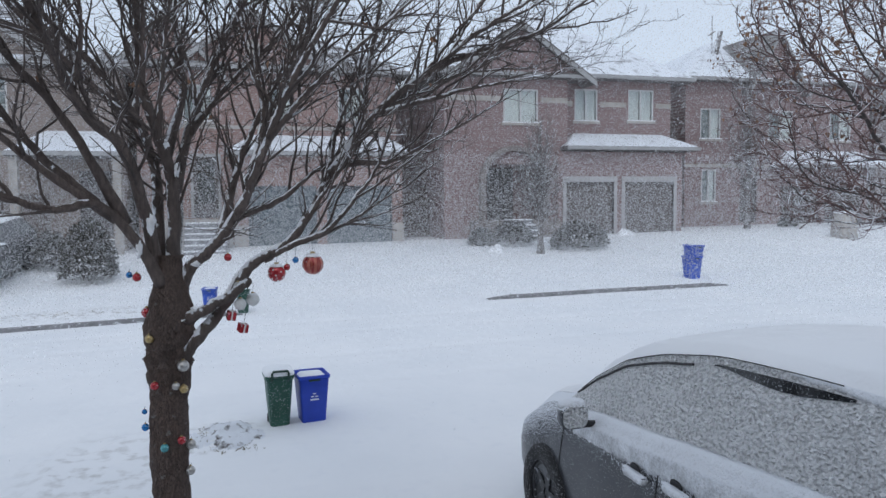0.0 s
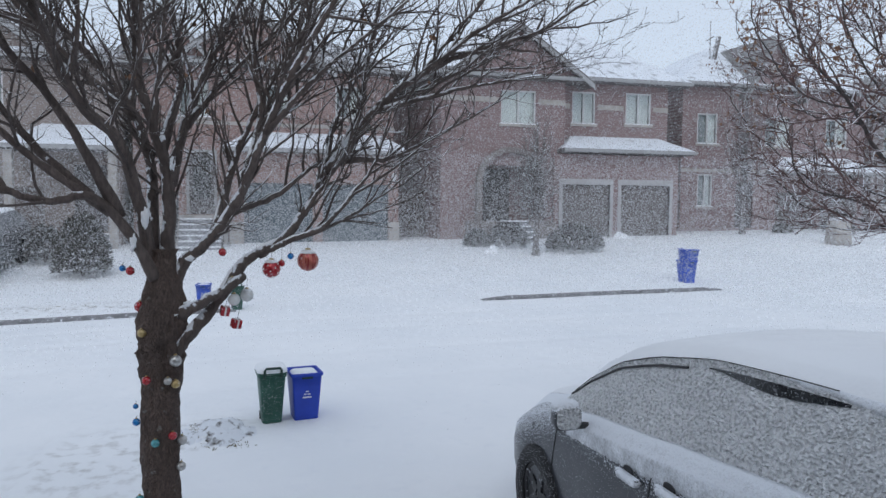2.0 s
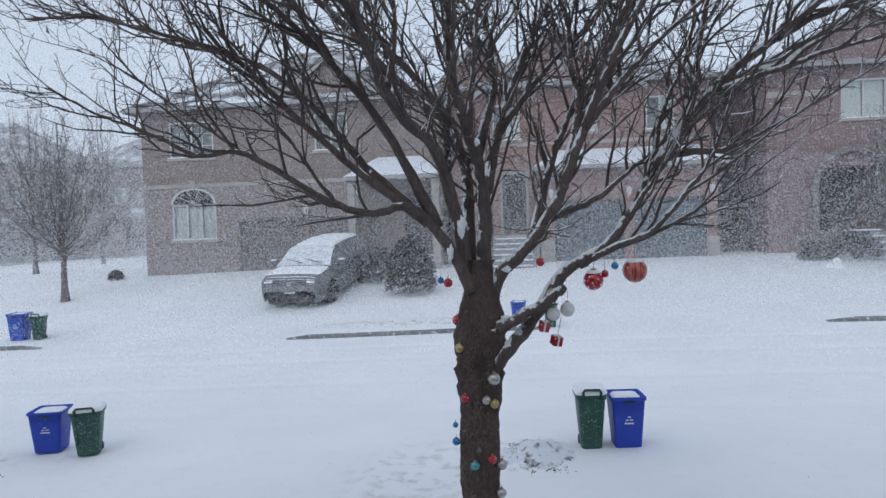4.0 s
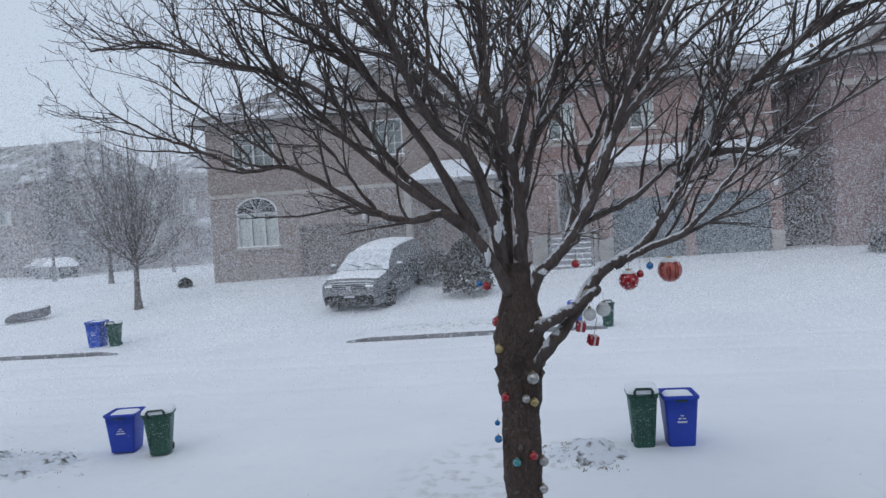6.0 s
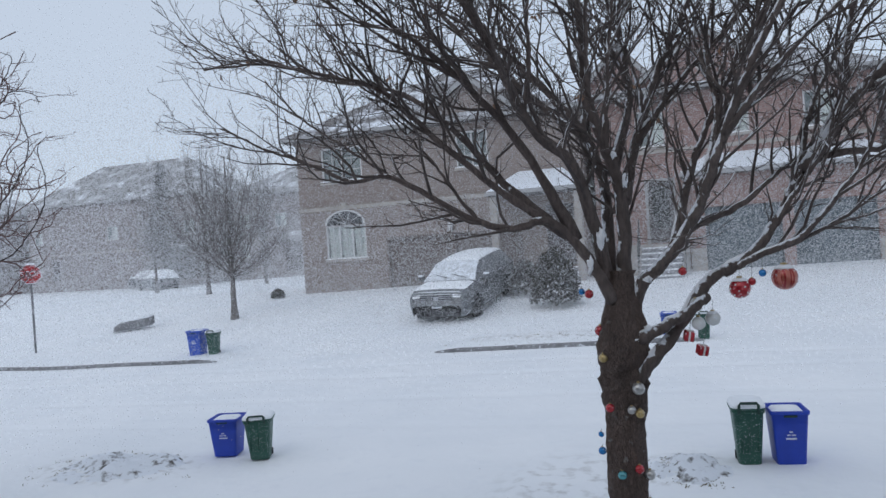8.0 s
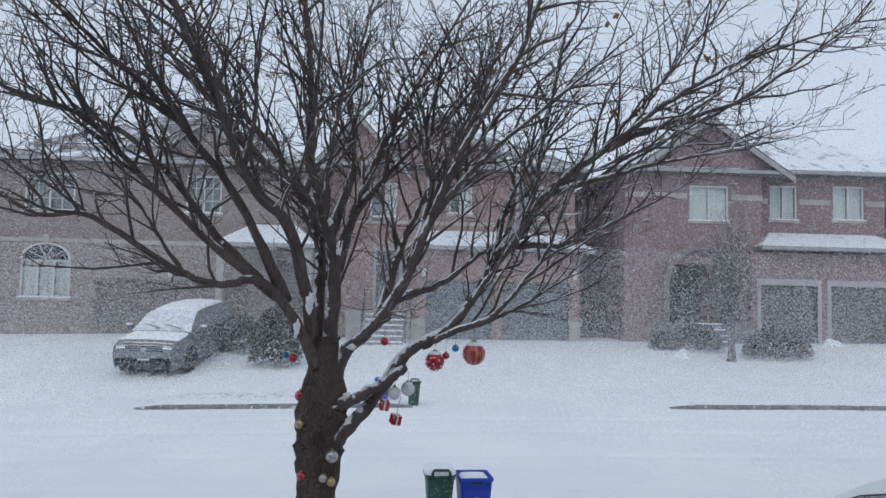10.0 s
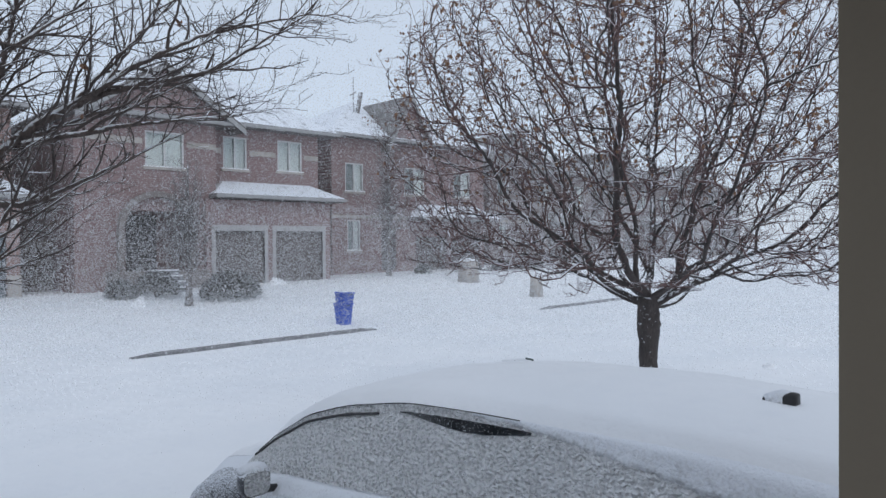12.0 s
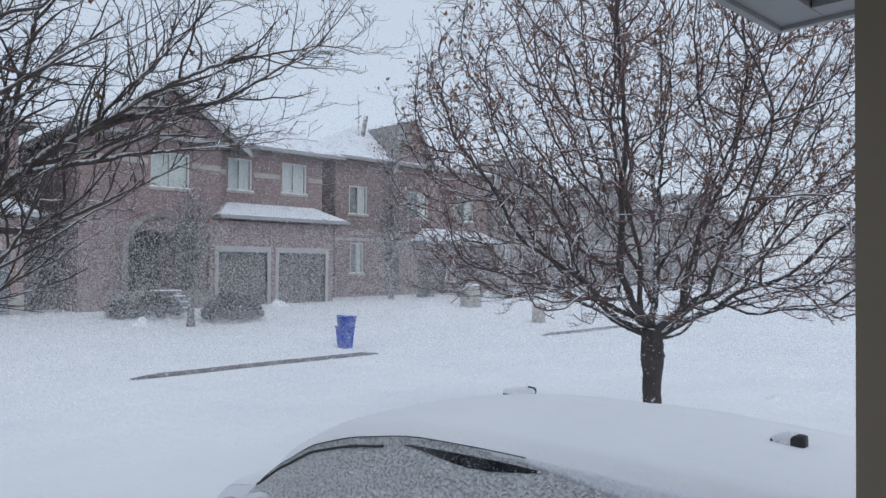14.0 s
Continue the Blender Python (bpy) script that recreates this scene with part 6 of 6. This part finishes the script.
def green_bin(m, label, group="compost bins", lid=True):
    """A tapered cart with a domed lid, a lifting handle and small wheels."""
    b = thing("compost_bin", m, label, "bin", group)
    part("tub", loft([rounded(0.21 + 0.08 * t, 0.25 + 0.10 * t, 0.55 * t, 0.05) for t in (0, 0.03, 0.5, 0.97)] + [rounded(0.31, 0.37, 0.535, 0.05), rounded(0.31, 0.37, 0.56, 0.05)]), BIN_GREEN, b, "", True)
    for x in (-0.09, 0.0, 0.09):
        part("rib", boxes((x - 0.008, x + 0.008, -0.166, -0.13, 0.14, 0.5), bevel=0.004), BIN_GREEN, b)
    part("lid", loft([rounded(0.325, 0.385, 0.562, 0.06), rounded(0.325, 0.385, 0.585, 0.06), rounded(0.29, 0.34, 0.60, 0.06)]), BIN_GREEN, b, "", True)
    v, f = loft([rounded(0.33 * w, 0.39 * w, z, 0.07 * w) for w, z in ((0.99, 0.585), (1.0, 0.605), (0.93, 0.632), (0.7, 0.65), (0.3, 0.655))])
    part("lid_snow", (v, f), SNOW, b, "cap of snow on the lid", True)
    v, f = [], []
    tube(v, f, [Vector(p) for p in ((-0.09, -0.15, 0.52), (-0.09, -0.205, 0.56), (-0.09, -0.215, 0.62), (-0.075, -0.215, 0.645), (0.075, -0.215, 0.645), (0.09, -0.215, 0.62), (0.09, -0.205, 0.56), (0.09, -0.15, 0.52))], [0.014] * 8, 8, True)
    part("handle", (v, f), BIN_HANDLE, b, "", True)
    for s in (-1, 1):
        ring = [[Vector((s * (0.085 + dx), 0.11 + 0.05 * math.cos(a), 0.05 + 0.05 * math.sin(a))) for a in np.linspace(0, 2 * math.pi, 14, endpoint=False)] for dx in (0, 0.03)]
        part("wheel", loft(ring), RUBBER, b)
    return b


def on_ground(x, y, turn=0.0, dz=-0.02, size=1.0):
    return pose(x, y, ground_z(x, y) + dz, 0, 0, turn) @ Matrix.Scale(size, 4)


blue_bin(on_ground(1.31, 7.50, 6, -0.01, 0.82), "bright blue open recycling bin holding snow")
green_bin(on_ground(0.965, 7.46, 4, -0.01, 0.93), "dark green compost bin with snowy lid")
blue_bin(on_ground(-4.88, 7.62, 14, 0.02, 0.85) @ Matrix.Diagonal((1.06, 1.0, 0.85, 1)), "bright blue open recycling bin holding snow")
green_bin(on_ground(-4.33, 7.46, 22, 0.02, 0.9) @ Matrix.Diagonal((1.14, 1.0, 0.89, 1)), "dark green compost bin with snowy lid")
blue_bin(on_ground(-11.85, 16.25, 8, -0.02, 1.06), "paler blue recycling bin at the kerb", BIN_BLUE_FAR)
green_bin(on_ground(-11.32, 16.2, 14, -0.02, 1.0), "green compost bin beside the kerb")
stack = blue_bin(on_ground(12.5, 16.9, 5), "two blue recycling bins stacked at the kerb", BIN_BLUE_FAR, snow=False)
blue_bin(pose(12.52, 16.9, ground_z(12.5, 16.9) + 0.28, 0, 3, 9), "upper blue recycling bin stacked in another", BIN_BLUE_FAR)
green_bin(on_ground(0.72, 15.62, 4, -0.02, 0.9), "green compost bin beside the kerb")
blue_bin(on_ground(0.05, 15.9, -6, -0.02, 0.75), "paler blue recycling bin filled with rubbish", BIN_BLUE_FAR)
green_bin(on_ground(8.25, 6.75, 75, -0.02), "dark green compost bin with snowy lid beyond the car")


# ---- street furniture ----
def utility_pole(x, y, h):
    z = ground_z(x, y)
    p = thing("utility_pole", pose(x, y, z), "thin grey utility pole with leaning brace", "utility pole")
    v, f = [], []
    tube(v, f, [Vector((0, 0, -0.1)), Vector((0, 0, h * 0.5)), Vector((0.0, 0, h))], [0.09, 0.06, 0.025], 10, True)
    part("pole", (v, f), FAR_BARK, p, "", True)
    v, f = [], []
    tube(v, f, [Vector((0.05, 0, h - 3.0)), Vector((0.5, 0, h - 0.75))], [0.09, 0.12], 8, True)
    part("brace", (v, f), FAR_BARK, p, "", True)
    v, f = [], []
    tube(v, f, [Vector((-0.22, 0, h - 1.0)), Vector((0.2, 0, h - 0.75))], [0.03, 0.03], 6, True)
    part("arm", (v, f), FAR_BARK, p)


utility_pole(23.9, 31.9, 10.4)


def stop_sign(x, y, turn):
    """A red octagonal plate on a steel post, its top edge capped with snow."""
    p = thing("stop_sign", pose(x, y, ground_z(x, y), 0, 0, turn), "red octagonal stop sign on a steel post, dusted with snow", "road sign")
    v, f = [], []
    tube(v, f, [Vector((0, 0, -0.2)), Vector((0, 0, 2.72))], [0.032, 0.032], 8, True)
    part("post", (v, f), POST_STEEL, p, "", True)

    def octagon(r, y0, y1):
        ring = [Vector((r * math.cos(a), y0, 2.45 + r * math.sin(a))) for a in (math.pi * (k + 0.5) / 4 for k in range(8))]
        return loft([ring, [q + Vector((0, y1 - y0, 0)) for q in ring]])

    border = part("border", octagon(0.325, -0.048, -0.036), LABEL_WHITE, p, "white border")
    part("plate", octagon(0.300, -0.053, -0.0485), SIGN_RED, border, "red plate")
    words = bpy.data.curves.new("sign_word", "FONT")
    words.body, words.size, words.align_x, words.align_y, words.extrude = "STOP", 0.235, "CENTER", "CENTER", 0.002
    text = new("sign_word", words)
    bpy.context.view_layer.update()
    me = bpy.data.meshes.new_from_object(text.evaluated_get(bpy.context.evaluated_depsgraph_get()))
    bpy.data.objects.remove(text)
    bpy.data.curves.remove(words)
    me.materials.clear()
    me.materials.append(LABEL_WHITE)
    letters = new("lettering", me)
    letters.parent = border
    letters.matrix_local = pose(0, -0.0565, 2.45, 90, 0, 0)
    part("snow_cap", boxes((-0.13, 0.13, -0.07, -0.015, 2.745, 2.785), bevel=0.014), SNOW, p)


POST_STEEL = paint("galvanised_steel", (0.20, 0.20, 0.21), 0.5, 0.15, 6, 60, 0.1, metal=0.7)
SIGN_RED = paint("sign_red", (0.42, 0.025, 0.03), 0.5, 0.12, 5, 60, 0.05, dust=0.25, dust_scale=22)
stop_sign(-18.8, 17.5, 44)


def stone_post(x, y, w, h, label):
    v, f = loft([rounded(w * k, w * 0.8 * k, z, w * 0.12) for k, z in ((1.08, -0.05), (1.0, h * 0.5), (0.92, h * 0.97), (0.7, h))])
    b = thing("utility_box", on_ground(x, y), label, "utility box", "utility boxes")
    part("case", (v, f), STONE, b, "", True)
    part("snow_cap", loft([rounded(w * 0.9, w * 0.75, h * 0.97, 0.06), rounded(w * 0.8, w * 0.65, h + 0.06, 0.08), rounded(w * 0.3, w * 0.25, h + 0.09, 0.03)]), SNOW, b, "", True)


stone_post(23.0, 22.4, 0.75, 0.95, "grey utility box capped with snow")
stone_post(21.9, 17.7, 0.42, 0.75, "narrow grey utility box capped with snow")


def leaning_slab():
    """A long low slab propped on the verge, one end raised."""
    b = thing("boulder", on_ground(-17.7, 20.5, 35, -0.05, 0.62), "long grey boulder half covered in snow", "boulder")
    v, f = loft([[Vector((x, p.x, zc + p.y)) for p in rounded(d, h, 0, min(d, h) * 0.3)] for x, d, h, zc in ((-1.0, 0.25, 0.25, 0.2), (-0.7, 0.5, 0.42, 0.3), (0.2, 0.6, 0.5, 0.42), (0.9, 0.6, 0.55, 0.55), (1.1, 0.4, 0.45, 0.6))])
    part("rock", (v, f), CONCRETE, b, "", True)
    v, f = loft([[Vector((x, p.x - 0.05, zc + p.y)) for p in rounded(d, h, 0, min(d, h) * 0.4)] for x, d, h, zc in ((-0.3, 0.2, 0.04, 0.66), (0.0, 0.45, 0.12, 0.66), (0.8, 0.5, 0.14, 0.80), (1.05, 0.3, 0.05, 0.80))])
    part("snow_cap", (v, f), SNOW, b, "", True)


leaning_slab()


# ---- ornaments on the tree ----
def ball(x, y, z, r, mat, label, snow=False, bands=None, hang=0.05):
    o = thing("ornament", pose(x, y, z), label, "ornament", "ornaments on the tree")
    bm = bmesh.new()
    bmesh.ops.create_uvsphere(bm, u_segments=24, v_segments=14, radius=r)
    part("globe", bm, mat, o, "", True)
    v, f = loft([[Vector((k * math.cos(a), k * math.sin(a), h)) for a in np.linspace(0, 2 * math.pi, 10, endpoint=False)] for k, h in ((r * 0.28, r * 0.93), (r * 0.26, r * 1.18), (r * 0.1, r * 1.22))])
    part("cap", (v, f), ORN_GOLD, o)
    v, f = [], []
    tube(v, f, [Vector((0, 0, r * 1.2)), Vector((0.004, 0, r * 1.2 + hang))], [0.0015, 0.0015], 4)
    part("string", (v, f), METAL_DARK, o)
    if bands:
        for k in range(bands[0]):
            a = 2 * math.pi * (k + 0.5) / bands[0]
            secs = []
            for e in np.linspace(-1.1, 1.1, 11):
                w = 0.20 * math.cos(e) * 0.9
                secs.append([Vector((math.cos(a + d) * math.cos(e), math.sin(a + d) * math.cos(e), math.sin(e))) * (r * q) for d, q in ((-w, 1.006), (w, 1.006), (w, 0.99), (-w, 0.99))])
            part("stripe", loft(secs), bands[1], o)
    if snow:
        v, f = loft([[Vector((r * k * math.cos(a), r * k * math.sin(a), r * h)) for a in np.linspace(0, 2 * math.pi, 14, endpoint=False)] for k, h in ((0.72, 0.70), (0.66, 0.84), (0.45, 1.0), (0.15, 1.06))])
        part("snow_cap", (v, f), SNOW, o, "", True)


def dotted(x, y, z, r):
    ball(x, y, z, r, ORN_RED, "red globe ornament with white snowflake dots", True)
    o = [q for q in scene.collection.objects if q.name.startswith("ornament") and not q.parent][-1]
    rng = random.Random(4)
    bm0 = bmesh.new()
    bmesh.ops.create_icosphere(bm0, subdivisions=1, radius=r * 0.11)
    me = from_bm("dot", bm0, ORN_WHITE)
    for k in range(26):
        t = (k + 0.5) / 26
        e, a = math.asin(1 - 2 * t), 2.399 * k
        if e < 0.8:
            d = new("dot", me)
            d.parent = o
            d.location = Vector((math.cos(a) * math.cos(e), math.sin(a) * math.cos(e), math.sin(e))) * r


ball(1.00, 4.08, 1.945, 0.062, ORN_COPPER, "large copper and red striped globe ornament", True, (9, ORN_DARK), 0.13)
dotted(0.79, 4.08, 1.90, 0.052)
ball(0.90, 4.08, 1.972, 0.019, ORN_BLUE, "small shiny blue globe ornament", hang=0.1)
ball(0.85, 4.1, 1.93, 0.02, ORN_RED, "small shiny red globe ornament", hang=0.1)
ball(0.57, 4.0, 1.84, 0.026, ORN_SILVER, "small frosted silver globe ornament")
ball(0.65, 4.0, 1.76, 0.037, ORN_WHITE, "white globe ornament dusted with snow", True)
ball(0.58, 3.98, 1.74, 0.034, ORN_WHITE, "white globe ornament dusted with snow")
ball(0.52, 4.0, 2.005, 0.022, ORN_RED, "small shiny red globe ornament")
ball(0.035, 4.05, 1.905, 0.024, ORN_RED, "small shiny red globe ornament", hang=0.012)
ball(-0.01, 4.1, 1.915, 0.018, ORN_BLUE, "small shiny blue globe ornament", hang=0.012)
ball(0.075, 4.10, 1.70, 0.03, ORN_RED, "small shiny red globe ornament", hang=0.012)
ball(0.095, 3.99, 1.57, 0.025, ORN_GOLD, "small pale gold globe ornament", hang=0.012)
ball(0.115, 3.97, 1.31, 0.024, ORN_RED, "small shiny red globe ornament", hang=0.012)
ball(0.265, 3.98, 1.41, 0.033, ORN_SILVER, "small frosted silver globe ornament", hang=0.012)
ball(0.225, 3.97, 1.30, 0.022, ORN_SILVER, "small frosted silver globe ornament", hang=0.012)
ball(0.265, 3.98, 1.28, 0.024, ORN_GOLD, "small pale gold globe ornament", hang=0.012)
ball(0.055, 4.02, 1.07, 0.021, ORN_BLUE, "small shiny blue globe ornament", hang=0.012)
ball(0.05, 4.05, 1.15, 0.015, ORN_BLUE, "small shiny blue globe ornament", hang=0.012)
ball(0.155, 3.98, 0.955, 0.024, ORN_TEAL, "small teal globe ornament", hang=0.012)
ball(0.245, 3.98, 0.99, 0.024, ORN_RED, "small shiny red globe ornament", hang=0.012)
ball(0.285, 4.02, 0.80, 0.026, ORN_SILVER, "small frosted silver globe ornament", hang=0.012)
ball(0.065, 4.02, 0.63, 0.026, ORN_TEAL, "small teal globe ornament", hang=0.012)
ball(0.29, 4.05, 0.94, 0.028, ORN_SILVER, "small frosted silver globe ornament", hang=0.012)


def parcel(x, y, z, s, turn, mat, label):
    """A small wrapped parcel ornament tied with ribbon."""
    o = thing("parcel_ornament", pose(x, y, z, 12, 8, turn), label, "ornament", "ornaments on the tree")
    part("parcel", boxes((-s, s, -s, s, -s, s), bevel=s * 0.15), mat, o)
    part("ribbon", boxes((-s * 0.2, s * 0.2, -s * 1.04, s * 1.04, -s * 1.04, s * 1.04), bevel=s * 0.02), ORN_WHITE, o)
    part("bow", boxes((-s * 0.6, s * 0.6, -s * 0.2, s * 0.2, s * 1.04, s * 1.3), bevel=s * 0.1), ORN_WHITE, o)
    v, f = [], []
    tube(v, f, [Vector((0, 0, s)), Vector((0, 0, s + 0.1))], [0.0015, 0.0015], 4)
    part("string", (v, f), METAL_DARK, o)


parcel(0.59, 3.95, 1.61, 0.024, 25, ORN_RED, "small red parcel ornament tied with ribbon")
parcel(0.53, 3.97, 1.68, 0.024, 10, ORN_RED, "small red parcel ornament tied with ribbon")


# ---- porch ----
def porch():
    col = thing("porch_column", pose(1.595, 0.32, 0.7), "taupe square porch column with plain base", "column")
    col["kind"] = "structure"
    ring = ((0, -0.128), (0.135, -0.128), (0.135, 0), (0, 0))
    low = [Vector((-0.022 + x * 1.2, y, 0.12)) for x, y in ring]
    high = [Vector((0.012 + x * 0.9, y, 2.25)) for x, y in ring]
    part("shaft", loft([low, high]), COLUMN, col)
    part("base", boxes((-0.055, 0.175, -0.158, 0.03, 0.0, 0.118), bevel=0.006), COLUMN, col)
    part("capital", boxes((-0.02, 0.155, -0.148, 0.02, 2.252, 2.272), bevel=0.006), COLUMN, col)
    floor = part("porch_floor", boxes((-2.6, 1.78, -1.6, 0.42, 0.5, 0.7)), CONCRETE)
    tagged(floor, "grey concrete porch floor", "floor", kind="structure")
    house_wall = part("wall_porch", boxes((-6, 1.95, -1.85, -1.6, 0, 6)), BRICK_BROWN)
    tagged(house_wall, "brick house wall behind the porch", "wall", kind="structure")
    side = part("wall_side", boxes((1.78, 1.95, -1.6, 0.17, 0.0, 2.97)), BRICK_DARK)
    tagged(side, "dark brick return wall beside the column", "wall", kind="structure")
    roof = thing("porch_roof_edge", pose(0, 0, 2.97), "grey porch soffit with a dark recessed panel", "porch roof")
    roof["kind"] = "structure"
    # outer border boards, the recessed panel and the deck over it
    part("border_board", boxes((-2.8, 2.28, 0.60, 0.70, 0.0, 0.03)), FASCIA, roof)
    part("border_board", boxes((2.20, 2.28, -1.6, 0.598, 0.0, 0.03)), FASCIA, roof)
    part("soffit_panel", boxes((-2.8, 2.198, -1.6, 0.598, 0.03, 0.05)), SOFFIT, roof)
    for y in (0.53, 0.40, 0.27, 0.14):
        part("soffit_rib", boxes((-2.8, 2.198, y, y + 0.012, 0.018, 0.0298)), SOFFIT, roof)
    part("fascia", boxes((-2.8, 2.30, 0.702, 0.72, -0.01, 0.22)), FASCIA, roof)
    part("fascia", boxes((2.282, 2.30, -1.6, 0.70, -0.01, 0.22)), FASCIA, roof)
    part("roof_deck", boxes((-2.8, 2.28, -1.6, 0.70, 0.052, 0.3)), SHINGLE_WHITE, roof)


porch()


# ---- falling snow ----
def snowfall(n, near, far, top, flake, seed, west=-56, east=82, low=1.2):
    """Fine flakes and clusters of flakes in the air over the street, thickest near the ground."""
    rs = np.random.RandomState(seed)
    dist = rs.uniform(near, far, n)
    az = np.radians(rs.uniform(west, east, n))
    c = np.stack([0.5 + dist * np.sin(az), dist * np.cos(az), rs.uniform(0.0, 1.0, n) ** low * top], 1)
    c[:, 2] += 0.15 + np.clip((c[:, 1] - 15.8) / 10.5, 0, 1) * 0.9 - np.clip(-c[:, 0], 0, 40) * 0.025
    # size grows with distance, so that far flakes lay haze over the houses
    size = flake * dist * rs.uniform(0.6, 1.4, n)
    u = rs.normal(size=(n, 3))
    u /= np.linalg.norm(u, axis=1)[:, None]
    w = np.cross(u, rs.normal(size=(n, 3)))
    w /= np.linalg.norm(w, axis=1)[:, None]
    u *= size[:, None]
    w *= size[:, None] * 0.8
    v = np.concatenate([c + u, c - 0.5 * u + w, c - 0.5 * u - w], 1).reshape(-1, 3)
    me = bpy.data.meshes.new("falling_snow")
    me.vertices.add(3 * n)
    me.vertices.foreach_set("co", v.ravel())
    me.loops.add(3 * n)
    me.loops.foreach_set("vertex_index", np.arange(3 * n))
    me.polygons.add(n)
    me.polygons.foreach_set("loop_start", np.arange(0, 3 * n, 3))
    me.update(calc_edges=True)
    me.materials.append(FLAKE)
    tagged(new("falling_snow", me), "white snowflakes drifting in the air", "snow", kind="stuff")


snowfall(350000, 9.0, 26.0, 7.5, 0.00083, 2)
snowfall(230000, 16.0, 26.0, 3.2, 0.00086, 5, -30, 75, 1.5)
snowfall(270000, 26.0, 58.0, 10.0, 0.00088, 3, -56, -14)
snowfall(120000, 27.0, 58.0, 9.0, 0.00084, 6, 28, 82)
snowfall(900, 2.2, 9.0, 5.0, 0.0009, 4)
